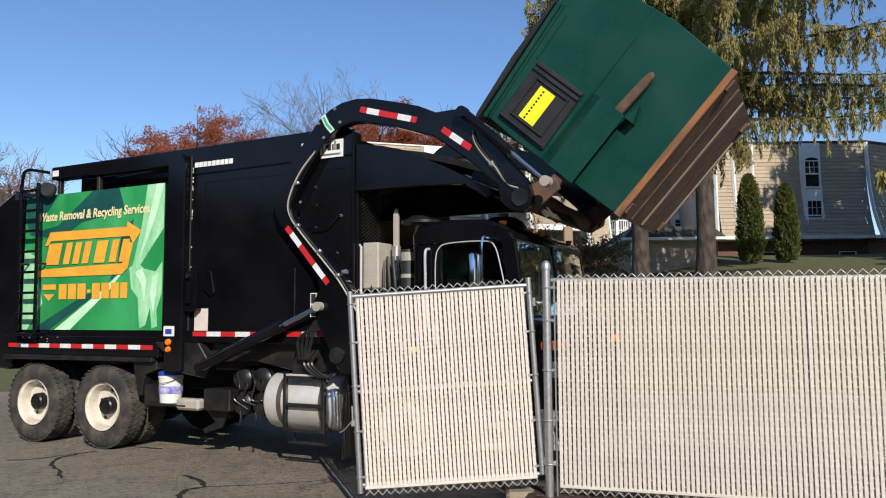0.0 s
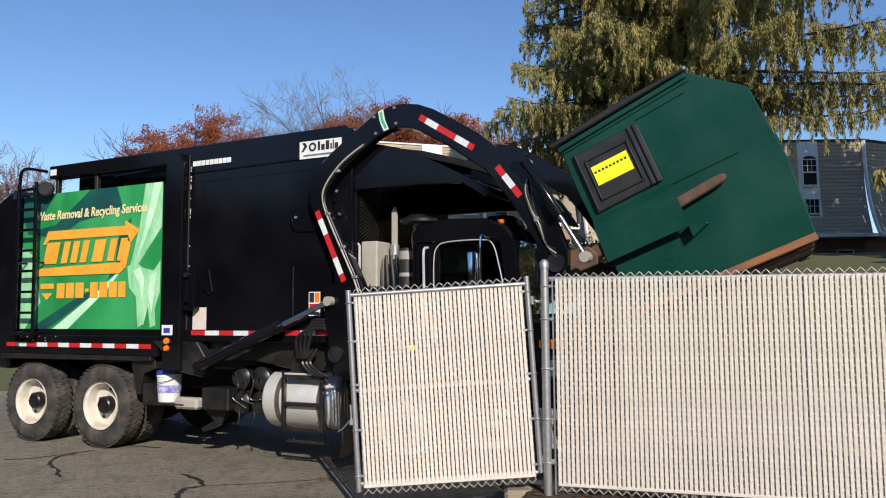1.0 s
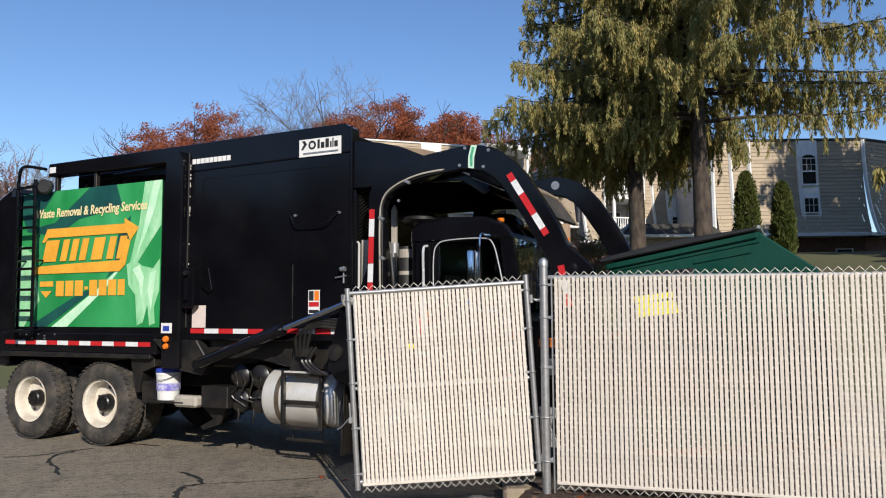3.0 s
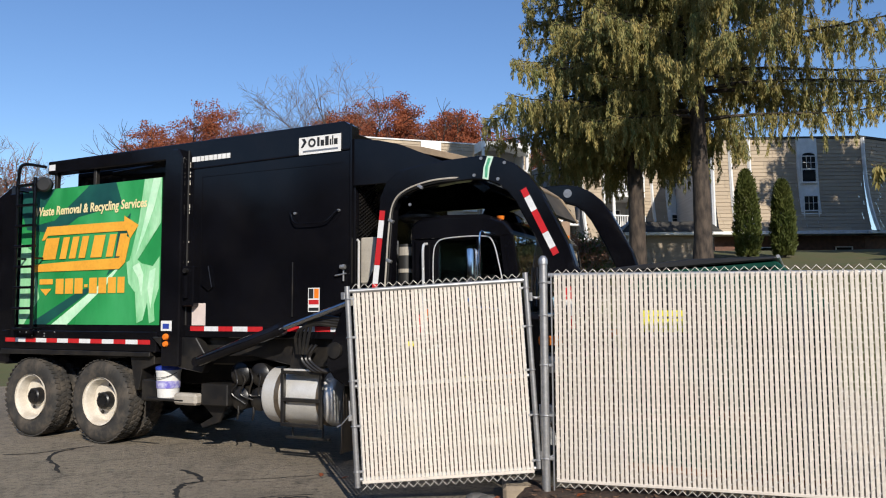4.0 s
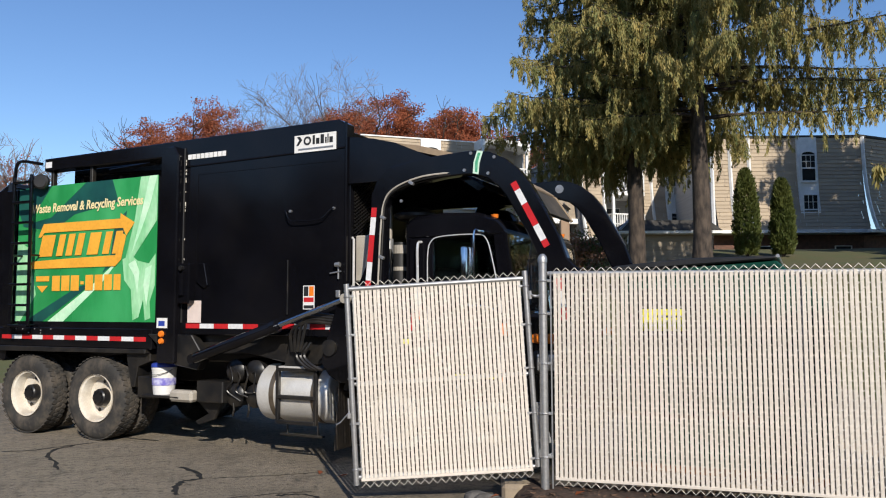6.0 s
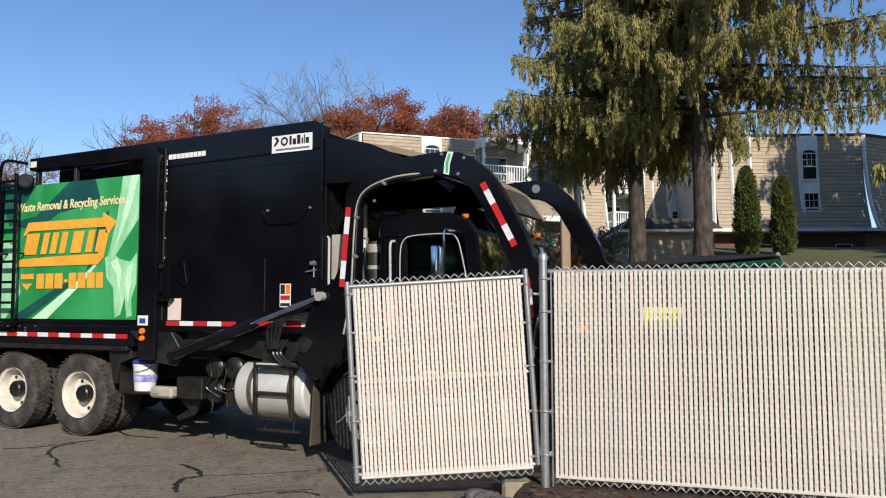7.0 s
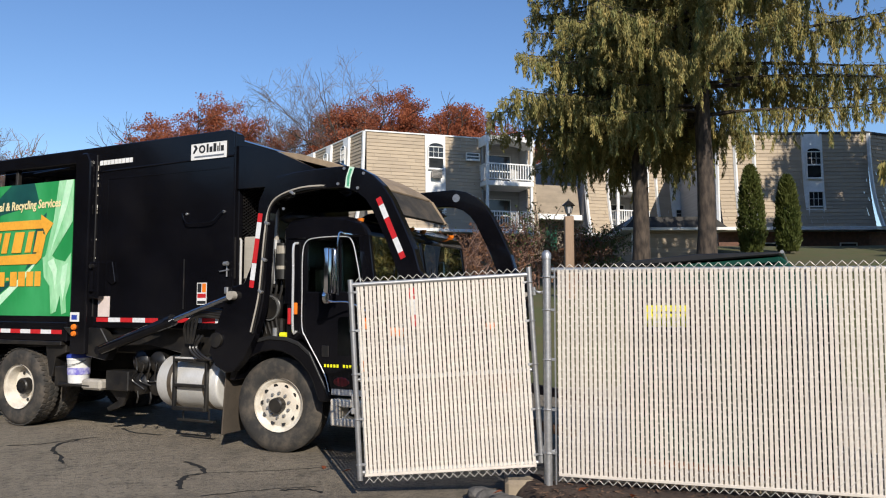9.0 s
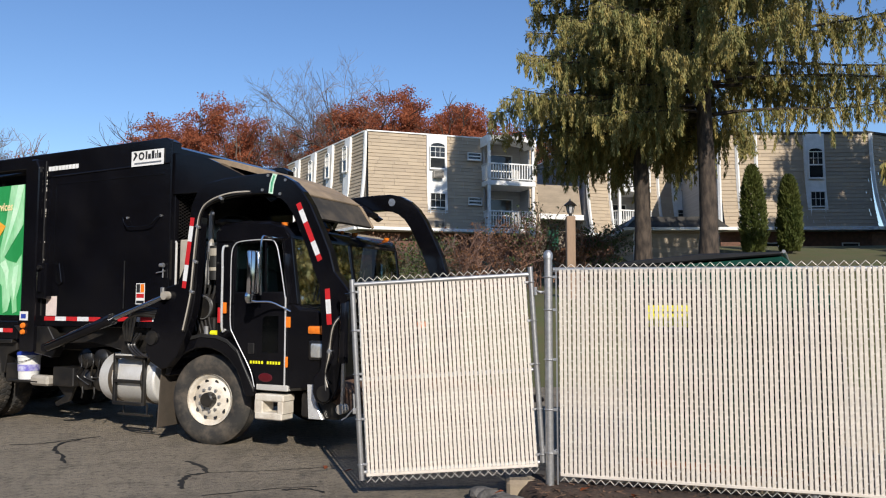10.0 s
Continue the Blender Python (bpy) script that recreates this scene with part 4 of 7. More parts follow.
part("filter_housing", fl, PLASTIC, truck, smooth=True)
part("filter_band", rod((-0.54, 0.2, 2.24), (-0.54, 0.2, 2.33), 0.084, n=16), GREY_BOX, truck)
part("filter_band", rod((-0.54, 0.2, 2.06), (-0.54, 0.2, 2.10), 0.084, n=16), GREY_BOX, truck)
part("valve_block", box(-0.95, -0.55, 0.2, 0.7, 1.25, 1.5, 0.02), BLACK_FRAME, truck)
part("yellow_fitting", rod((-0.42, 0.02, 1.32), (-0.34, 0.02, 1.32), 0.032, n=12), YELLOW, truck)
part("grey_fitting", rod((-0.50, 0.02, 1.29), (-0.50, 0.02, 1.40), 0.03, n=10), GALV, truck)
for k in range(7):
    x = -1.0 + 0.06 * k
    part("hydraulic_hose", tube(smooth_line([(x, 0.25, 2.3), (x + 0.06, 0.12 + 0.02 * k, 1.9), (x + 0.02, 0.18, 1.5), (x + 0.1, 0.25, 1.15)], 5), 0.017, 6), BLACK_FRAME, truck)
pl = bmesh.new()
tube([(-1.02, 0.03, 1.7), (-1.02, 0.03, 2.4), (-1.05, 0.05, 2.42)], 0.014, 8, pl)
part("grab_rail", pl, ALU, truck)

# cab
CY0, CY1 = 0.015, WID - 0.015
CAB = pose(0.12, 0, 0)
cab = part("cab", slab([(-0.48, 1.15), (-0.48, 1.68), (0.66, 1.68), (0.74, 1.62), (0.98, 1.60), (1.04, 1.2), (1.05, 0.75), (0.58, 0.70), (0.15, 0.70), (0.1, 0.85), (-0.28, 1.3)], CY0, CY1, 0.03), BLACK, truck, "black cab-over cab with dark windows", m=CAB)
part("cab_roof", slab([(-0.52, 2.36), (-0.52, 2.52), (-0.42, 2.60), (-0.1, 2.625), (0.3, 2.61), (0.52, 2.54), (0.61, 2.42), (0.58, 2.36)], CY0 - 0.01, CY1 + 0.01, 0.035), BLACK, cab, smooth=True)
part("rear_wall", box(-0.50, -0.44, CY0, CY1, 1.66, 2.4, 0.01), BLACK, cab)
for y0, y1 in ((CY0, CY0 + 0.06), (CY1 - 0.06, CY1)):
    part("pillar", box(-0.48, -0.19, y0, y1, 1.66, 2.38, 0.01), BLACK, cab)
    part("pillar", slab([(0.54, 1.66), (0.70, 1.66), (0.60, 2.40), (0.46, 2.40)], y0, y1, 0.008), BLACK, cab)
    part("side_window", slab([(-0.20, 1.68), (0.56, 1.68), (0.48, 2.37), (-0.20, 2.37)], y0 + 0.025, y0 + 0.031), CLEAR, cab, "dark tinted glass")
    part("window_divider", slab([(0.23, 1.68), (0.255, 1.68), (0.245, 2.37), (0.22, 2.37)], y0 + 0.01, y0 + 0.045), BLACK, cab)
for k in range(2):
    a, b_ = CY0 + 0.06 + k * 1.16, CY0 + 1.18 + k * 1.16
    w = bmesh.new()
    vs = [w.verts.new(c) for c in ((0.70, a, 1.66), (0.70, b_, 1.66), (0.59, b_, 2.40), (0.59, a, 2.40))]
    w.faces.new(vs)
    bmesh.ops.solidify(w, geom=w.faces[:], thickness=0.006)
    part("windshield", w, CLEAR, cab, "dark tinted glass")
part("windshield_bar", slab([(0.655, 1.66), (0.715, 1.66), (0.605, 2.40), (0.55, 2.40)], 1.19, 1.25, 0.006), BLACK, cab)
for y in (0.45, 1.5):
    part("seat", slab([(-0.4, 1.3), (0.1, 1.3), (0.1, 1.45), (-0.22, 1.5), (-0.3, 2.1), (-0.42, 2.1)], y, y + 0.48, 0.04), PLASTIC, cab)
part("dashboard", slab([(0.35, 1.6), (0.66, 1.6), (0.66, 1.8), (0.45, 1.8), (0.35, 1.72)], CY0 + 0.1, CY1 - 0.1, 0.02), PLASTIC, cab)
for y in (0.35, 1.25, 1.95):
    wv = rod((0.72, y, 1.70), (0.66, y + 0.22, 2.1), 0.008, n=6)
    part("wiper", wv, BLACK_FRAME, cab)
for y in (CY0 + 0.06, 0.9, 1.22, 1.54, CY1 - 0.06):
    part("roof_marker", lathe([(0, 0.045), (0.03, 0.04), (0.042, 0.0)], 12), ORANGE_LENS, cab, "orange roof marker lamp", m=pose(0.46, y, 2.585, -90), smooth=True)
door = part("door", slab([(-0.20, 1.34), (-0.20, 1.80), (0.525, 1.80), (0.54, 0.735), (0.15, 0.735), (0.09, 0.90)], CY0 - 0.016, CY0 + 0.01, 0.012), BLACK, cab, "glossy black door with chrome trim")
trim = bmesh.new()
tube(smooth_line([(0.13, CY0 - 0.022, 0.73), (0.06, CY0 - 0.022, 0.93), (-0.17, CY0 - 0.022, 1.28), (-0.235, CY0 - 0.022, 1.42), (-0.24, CY0 - 0.022, 1.8), (-0.24, CY0 - 0.022, 2.2), (-0.20, CY0 - 0.022, 2.34), (-0.08, CY0 - 0.022, 2.385), (0.28, CY0 - 0.022, 2.39), (0.40, CY0 - 0.022, 2.34), (0.47, CY0 - 0.022, 2.1), (0.545, CY0 - 0.022, 1.72)], 5), 0.0065, 8, trim)
part("door_trim", trim, TRIM, door, "polished chrome trim", smooth=True)
part("door_trim", rod((0.545, CY0 - 0.016, 0.76), (0.545, CY0 - 0.016, 1.74), 0.010, n=8), TRIM, door, "polished chrome trim")
gr_ = bmesh.new()
tube(smooth_line([(-0.325, CY0, 1.36), (-0.33, CY0 - 0.06, 1.40), (-0.335, CY0 - 0.06, 2.0), (-0.335, CY0 - 0.06, 2.3), (-0.32, CY0, 2.34)], 5), 0.014, 8, gr_)
part("grab_handle", gr_, TRIM, cab, "chrome grab handle", smooth=True)
part("kerb_window", slab([(0.23, 1.12), (0.45, 1.12), (0.45, 1.53), (0.26, 1.53), (0.23, 1.49)], CY0 - 0.022, CY0 - 0.014, 0.003), CLEAR, door, "small lower window")
part("door_handle", box(0.03, 0.12, CY0 - 0.03, CY0 - 0.012, 1.1, 1.22, 0.006), BLACK_FRAME, door)
for i in range(11):
    if i == 5:
        continue
    part("number_bar", quad(0.06 + i * 0.04, 0.085 + i * 0.04, 0.990, 1.022, CY0 - 0.018, 0.002), YELLOW, door)
part("badge", lathe([(0, -0.006), (0.09, -0.004), (0.1, 0.0)], 20), surface("dark_red_badge", (0.10, 0.008, 0.012), (0.08, 0.006, 0.01), rough=0.3, scale=10, fine=50, bump=0), door, m=pose(0.28, CY0 - 0.018, 0.84) @ Matrix.Diagonal((1, 1, 0.5, 1)))
part("side_marker", box(-0.36, -0.31, CY0 - 0.03, CY0, 1.55, 1.68, 0.006), ORANGE_LENS, cab, "orange side marker")
part("side_marker", box(-0.43, -0.39, CY0 - 0.03, CY0, 1.44, 1.62, 0.006), RED, cab, "red reflector strip")
part("roof_horn", lathe([(0, 0), (0.26, 0), (0.27, 0.03), (0.24, 0.10), (0.15, 0.16), (0, 0.18)], 24), BLACK, cab, "low black dome on the cab roof", m=pose(0.05, 1.15, 2.60, 90), smooth=True)
# mirrors
part("mirror_arm", tube(smooth_line([(0.60, CY0, 1.58), (0.45, CY0 - 0.14, 1.68), (0.32, CY0 - 0.27, 1.69), (0.25, CY0 - 0.30, 1.74), (0.26, CY0 - 0.30, 1.9)], 5), 0.011, 8), CHROME, cab, "chrome mirror arm", smooth=True)
part("mirror_arm", tube(smooth_line([(0.42, CY0, 2.40), (0.37, CY0 - 0.12, 2.41), (0.345, CY0 - 0.2, 2.36), (0.345, CY0 - 0.2, 1.76)], 5), 0.011, 8), CHROME, cab, "chrome mirror arm", smooth=True)
part("mirror_head", box(0.27, 0.33, CY0 - 0.36, CY0 - 0.18, 1.77, 2.25, 0.02, seg=2), CHROME, cab, "tall polished mirror housing", smooth=True)
part("mirror_head", box(0.10, 0.225, CY1 + 0.19, CY1 + 0.38, 1.80, 2.24, 0.02, seg=2), CHROME, cab, "tall polished mirror housing", smooth=True)
part("spot_mirror", lathe([(0, -0.02), (0.07, -0.01), (0.075, 0.02), (0, 0.05)], 16), CHROME, cab, m=pose(0.29, CY0 - 0.30, 1.74, 0, 0, 90), smooth=True)
# front: lamps, grille, bumper, steps
for y, s in ((CY0, -1), (CY1, 1)):
    part("side_lamp", box(0.55, 0.61, y - 0.02 if s < 0 else y, y if s < 0 else y + 0.02, 1.40, 1.52, 0.006), ORANGE_LENS, cab, "orange side lamp")
    part("side_lamp", box(0.53, 0.58, y - 0.02 if s < 0 else y, y if s < 0 else y + 0.02, 0.96, 1.08, 0.006), ORANGE_LENS, cab, "orange side lamp")
for y, s in ((CY0 - 0.03, 1), (CY1 - 0.17, -1)):
    hb = part("headlight", box(0.86, 1.075, y, y + 0.20, 1.05, 1.27, 0.03, seg=2), BLACK_FRAME, cab, "square headlight wrapped round the cab corner", smooth=True)
    ya, yb = (y - 0.012, y + 0.16) if s > 0 else (y + 0.04, y + 0.212)
    part("lens", box(0.90, 1.088, ya, yb, 1.08, 1.24, 0.022, seg=2), LAMP_GLASS, hb, "bright clear lens", smooth=True)
    part("turn_signal", box(0.85, 1.07, y + 0.005, y + 0.19, 1.335, 1.425, 0.02, seg=2), ORANGE_LENS, cab, "orange turn signal", smooth=True)
for i in range(9):
    part("grille_bar", box(1.0, 1.05, 0.62, 1.82, 0.85 + i * 0.075, 0.885 + i * 0.075, 0.005), BLACK_FRAME, cab)
part("bumper", slab([(0.72, 0.42), (0.72, 0.68), (1.18, 0.68), (1.22, 0.64), (1.22, 0.42)], CY0 + 0.05, CY1 - 0.05, 0.02), BLACK_FRAME, truck, m=CAB)
part("bumper_end", slab([(0.86, 0.42), (0.84, 0.79), (1.0, 0.79), (1.0, 0.70), (0.95, 0.60), (1.05, 0.42)], CY0 - 0.005, CY0 + 0.04, 0.006), TRIM, truck, "bare aluminium bumper end plate", m=CAB)
stp = part("cab_step", slab([(0.16, 0.70), (0.60, 0.70), (0.60, 0.76), (0.16, 0.76)], CY0 - 0.03, CY0 + 0.2, 0.008), ALU, truck, "ridged aluminium cab step", m=CAB)
for i in range(14):
    part("tread_rib", box(0.17 + i * 0.03, 0.182 + i * 0.03, CY0 - 0.034, CY0 + 0.15, 0.755, 0.766), ALU, stp)
sbox = bmesh.new()
box(0.16, 0.56, CY0 - 0.05, CY0 + 0.16, 0.58, 0.66, 0.012, sbox)
box(0.16, 0.54, CY0 - 0.05, CY0 + 0.16, 0.38, 0.46, 0.012, sbox)
box(0.15, 0.27, CY0 - 0.045, CY0 + 0.16, 0.44, 0.6, 0.012, sbox)
box(0.47, 0.55, CY0 - 0.045, CY0 + 0.16, 0.44, 0.6, 0.012, sbox)
part("cab_step", sbox, RIM, truck, "cream-white painted step box", m=CAB)
# fender and mud flap of the front wheel
fo = [(-1.13, 0.80), (-1.09, 0.95), (-0.95, 1.15), (-0.79, 1.25), (-0.55, 1.30), (-0.31, 1.29), (-0.15, 1.24), (0.0, 1.13), (0.12, 0.92), (0.25, 0.70), (0.24, 0.62), (0.12, 0.62)]
fi = [(-0.507 + 0.61 * math.cos(a), 0.54 + 0.61 * math.sin(a)) for a in [radians(156 - i * 13) for i in range(12)]]
part("fender", slab(fo + fi[::-1], -0.01, 0.55, 0.014), BLACK, truck, "black plastic front fender")
part("fender_lip", slab([(x, z + 0.012) for x, z in fo[1:10]] + [(x, z - 0.03) for x, z in fo[1:10]][::-1], -0.025, -0.008, 0.004), PLASTIC, truck)
part("mud_flap", slab([(-1.22, 0.17), (-1.16, 1.05), (-1.145, 1.05), (-1.20, 0.17)], -0.02, 0.6, 0.004), MUDFLAP, truck, "dusty brown mud flap")
part("mud_flap", slab([(-1.20, 0.17), (-1.20, 1.05), (-1.18, 1.05), (-1.12, 0.17)], WID - 0.62, WID - 0.08, 0.004), MUDFLAP, truck, "dusty brown mud flap")


# wheels
def tyre_mesh(w):
    prof = [(0.30, 0.025), (0.36, 0.0), (0.45, 0.0), (0.50, 0.02), (0.515, 0.045), (0.52, 0.07), (0.52, w - 0.07), (0.515, w - 0.045), (0.50, w - 0.02), (0.45, w), (0.36, w), (0.30, w - 0.025)]
    b = lathe(prof, 48)
    for i in range(44):
        a = 2 * math.pi * i / 44
        for k, y in enumerate((0.045, 0.125, 0.2)):
            t = bmesh.new()
            box(-0.026, 0.026, -0.034, 0.034, -0.004, 0.011, 0.004, t)
            bmesh.ops.transform(t, matrix=Matrix.Rotation(radians(24 if k % 2 else -24), 4, "Z"), verts=t.verts)
            merge(b, t, Matrix.Rotation(a + 0.07 * k, 4, "Y") @ Matrix.Translation((0, y, 0.515)))
    return b


def make_mesh(b, name, mt, smooth=True):
    me = bpy.data.meshes.new(name)
    bmesh.ops.recalc_face_normals(b, faces=b.faces)
    b.to_mesh(me)
    b.free()
    me.materials.append(mt)
    for p in me.polygons:
        p.use_smooth = smooth
    if smooth:
        me.set_sharp_from_angle(angle=radians(38))
    return me


TYRE = make_mesh(tyre_mesh(0.27), "tyre", RUBBER)
groove = [(0.30, 0.025), (0.36, 0.0), (0.45, 0.0), (0.505, 0.02), (0.525, 0.045)]
for k in range(4):
    y = 0.045 + k * 0.045
    groove += [(0.531, y + 0.004), (0.531, y + 0.036), (0.518, y + 0.038), (0.518, y + 0.044)]
groove += [(0.525, 0.226), (0.505, 0.25), (0.45, 0.27), (0.36, 0.27), (0.30, 0.245)]
TYRE_F = make_mesh(lathe(groove, 48), "tyre", RUBBER)
# deep rear rim
rr = lathe([(0.302, 0.0), (0.30, 0.02), (0.275, 0.03), (0.262, 0.06), (0.255, 0.15), (0.20, 0.165), (0.13, 0.16), (0.12, 0.145), (0.0, 0.145)], 40)
REAR_RIM = make_mesh(rr, "rim", RIM)
fr = lathe([(0.302, 0.0), (0.30, 0.02), (0.275, 0.03), (0.262, 0.05), (0.245, 0.065), (0.20, 0.035), (0.15, 0.02), (0.0, 0.02)], 40)
FRONT_RIM = make_mesh(fr, "rim", RIM)
hb = lathe([(0.115, 0.145), (0.11, 0.06), (0.095, 0.045), (0.0, 0.045)], 20)
for i in range(8):
    a = 2 * math.pi * i / 8
    rod((0.07 * math.cos(a), 0.048, 0.07 * math.sin(a)), (0.07 * math.cos(a), 0.03, 0.07 * math.sin(a)), 0.013, n=6, bm=hb)
HUB = make_mesh(hb, "hub", BLACK_FRAME)
hf = lathe([(0.09, 0.03), (0.085, -0.06), (0.07, -0.075), (0.0, -0.075)], 20)
HUB_F = make_mesh(hf, "hub", BLACK_FRAME)
NUT = make_mesh(rod((0, 0.03, 0), (0, -0.02, 0), 0.022, 0.016, n=6), "nut", GALV, False)
# closed black disc: its colour stands for the shade inside an uncut hand hole
HOLE = make_mesh(lathe([(0, -0.001), (0.024, -0.001), (0.026, 0.004)], 14), "hand_hole_disc", INK, False)


def put(name, me, parent, m):
    o = new(name, me)
    o.parent = parent
    o.matrix_basis = m
    return o


wheels = []


def wheel(x, y, front, flip):
    """One wheel; its tyre, rim, hub, nuts and black hand-hole discs turn together."""
    w = new("wheel")
    w.parent = truck
    inner = pose(0, 0, 0, 0, 0, 180) if flip else pose(0, 0, 0)
    put("tyre", TYRE_F if front else TYRE, w, inner)
    put("rim", FRONT_RIM if front else REAR_RIM, w, inner)
    put("hub", HUB_F if front else HUB, w, inner)
    for i in range(10):
        a = 2 * math.pi * (i + 0.5) / 10
        if front:
            put("nut", NUT, w, inner @ pose(0.135 * math.cos(a), 0.012, 0.135 * math.sin(a)))
            a += 0.3
            put("hand_hole_disc", HOLE, w, inner @ pose(0.215 * math.cos(a), 0.038, 0.215 * math.sin(a), 22 * math.sin(a), 0, -22 * math.cos(a)))
        elif i % 2 == 0:
            put("hand_hole_disc", HOLE, w, inner @ pose(0.195 * math.cos(a), 0.158, 0.195 * math.sin(a)))
    wheels.append((w, x, y))
    return w


for x in (-6.19, -4.87):
    wheel(x, 0.04, False, False)
    wheel(x, 0.37, False, False)
    wheel(x, WID - 0.04, False, True)
    wheel(x, WID - 0.37, False, True)
wheel(-0.507, 0.10, True, False)
wheel(-0.507, WID - 0.10, True, True)

# ---- lifting arms, forks and their rams ----
PIV = (-1.20, 1.255)
ARM_OUT = [(-0.03, -0.19), (-0.10, 0.1), (-0.16, 0.46), (-0.15, 0.62), (-0.03, 0.74), (-0.05, 0.95), (-0.22, 1.36), (-0.36, 1.62), (-0.37, 1.80), (-0.29, 1.97), (-0.1, 2.13), (0.123, 2.285), (0.30, 2.40), (0.46, 2.50), (0.62, 2.558), (0.79, 2.572), (0.97, 2.54), (1.14, 2.47), (1.40, 2.315), (1.635, 2.165), (1.80, 2.02), (1.98, 1.97), (2.10, 1.93), (2.20, 1.72), (2.32, 1.42), (2.42, 1.2), (2.50, 1.0), (2.50, 0.86), (2.44, 0.76), (2.34, 0.74), (2.26, 0.79), (2.18, 0.93)]
ARM_IN = [(2.21, 1.06), (2.04, 1.345), (1.85, 1.61), (1.70, 1.80), (1.58, 1.88), (1.32, 2.065), (0.988, 2.26), (0.86, 2.31), (0.727, 2.325), (0.60, 2.30), (0.49, 2.25), (0.32, 2.14), (0.135, 2.0), (0.0, 1.89), (-0.11, 1.77), (-0.15, 1.69), (-0.146, 1.585), (0.03, 1.26), (0.215, 0.92), (0.31, 0.72), (0.37, 0.55), (0.42, 0.3), (0.43, 0.0), (0.39, -0.17), (0.30, -0.25), (0.13, -0.26)]


def arm(y0, y1, near):
    a = part("lift_arm", slab(ARM_OUT + ARM_IN, y0, y1, 0.012), BLACK, truck, "glossy black curved lifting arm with red and white reflectors")
    yo = y0 - 0.003 if near else y0 - 0.003
    yc = (y0 + y1) / 2
    def strip(p, q, n, w=0.062):
        p, q = Vector(p), Vector(q)
        s = Vector((p.y - q.y, q.x - p.x)).normalized() * w
        cuts = (0, 0.10, 0.33, 0.66, 0.88, 1.0) if n == 5 else (0, 0.3, 0.7, 1.0)
        for i in range(n):
            a_, b_ = p.lerp(q, cuts[i]), p.lerp(q, cuts[i + 1] - 0.003)
            c = [a_, b_, b_ + s, a_ + s]
            part("reflector", plate([tuple(v) for v in c], yo, 0.003), RED if i % 2 == 0 else WHITE_TAPE, a)
    if near:
        strip((0.123, 0.771), (-0.225, 1.535), 5)
        strip((1.60, 2.05), (1.01, 2.43), 5)
        strip((2.08, 1.535), (1.85, 1.84), 3)
        # pale green lettered band
        bd = part("band", plate([(0.575, 2.302), (0.635, 2.318), (0.59, 2.42), (0.567, 2.538), (0.507, 2.515), (0.53, 2.40)], yo, 0.003), surface("green_band", (0.62, 0.8, 0.66), (0.5, 0.72, 0.56), rough=0.4, scale=14, fine=60, bump=0), a, "pale green printed band")
        part("band_stripe", plate([(0.592, 2.325), (0.615, 2.332), (0.572, 2.42), (0.552, 2.51), (0.527, 2.50), (0.546, 2.41)], yo - 0.004, 0.002), surface("mid_green_print", (0.04, 0.32, 0.16), (0.12, 0.4, 0.24), rough=0.4, scale=30, fine=90, bump=0), bd)
        # hose along the inner edge
        for off in (0.0, 0.03):
            hs = tube(smooth_line([(0.40 - off, y0 - 0.02, 0.35), (0.28 - off, y0 - 0.02, 0.72), (0.16 - off, y0 - 0.025, 0.98), (-0.03 - off, y0 - 0.025, 1.36), (-0.15 - off * 0.5, y0 - 0.02, 1.62), (-0.10 - off, y0 - 0.02, 1.80), (0.12 - off, y0 - 0.02, 2.02 + off * 0.4), (0.45 - off, y0 + 0.02, 2.25)], 6), 0.010, 6)
            part("arm_hose", hs, GREY_BOX if off else BLACK_FRAME, a, smooth=True)
        for (x, z) in ((0.24, 0.80), (0.09, 1.12), (-0.10, 1.48), (0.02, 1.93)):
            part("hose_clamp", box(x - 0.03, x + 0.03, y0 - 0.04, y0, z - 0.015, z + 0.015, 0.004), GALV, a)
        for (x, z) in ((0.70, 2.535), (0.72, 2.37), (0.46, 2.465), (0.48, 2.29), (0.0, 1.72)):
            part("bolt", rod((x, y0 - 0.012, z), (x, y0, z), 0.017, n=6), GALV, a)
        # hoses and pins beside the fork ram
        for k in range(3):
            hq = tube(smooth_line([(2.12 + 0.01 * k, y0 + 0.02, 1.72), (2.10 + 0.02 * k, y0 - 0.02 - 0.01 * k, 1.55), (2.15 + 0.03 * k, y0 - 0.01, 1.38 - 0.03 * k), (2.24 + 0.01 * k, y0 - 0.03, 1.2 + 0.03 * k), (2.3, y0 - 0.01, 1.05), (2.40, y0 - 0.02, 1.0 - 0.04 * k)], 5), 0.008, 6)
            part("ram_hose", hq, GREY_BOX if k == 1 else BLACK_FRAME, a)
        part("hose_fitting", box(2.19, 2.24, y0 - 0.03, y0, 1.26, 1.31, 0.006), GALV, a)
    else:
        part("disc", lathe([(0, -0.004), (0.055, -0.004), (0.055, 0.0)], 20), GALV, a, "round bare plate", m=pose(0.55, y0 - 0.001, 2.42))
    part("pivot_boss", rod((0, y0 - 0.03, 0), (0, y1 + 0.02, 0), 0.085, n=20), BLACK_FRAME, a)
    part("pivot_pin", rod((-0.069, y0 - 0.07, 0.552), (-0.069, y0, 0.552), 0.035, n=12), GALV, a, "galvanised pin")
    part("tip_boss", rod((2.39, y0 - 0.02, 0.873), (2.39, y1 + 0.02, 0.873), 0.085, n=20), BLACK_FRAME, a)
    part("ram_pin", rod((2.115, y0 - 0.10, 1.847), (2.115, y1, 1.847), 0.03, n=12), GREY_BOX, a, "galvanised pin")
    return a


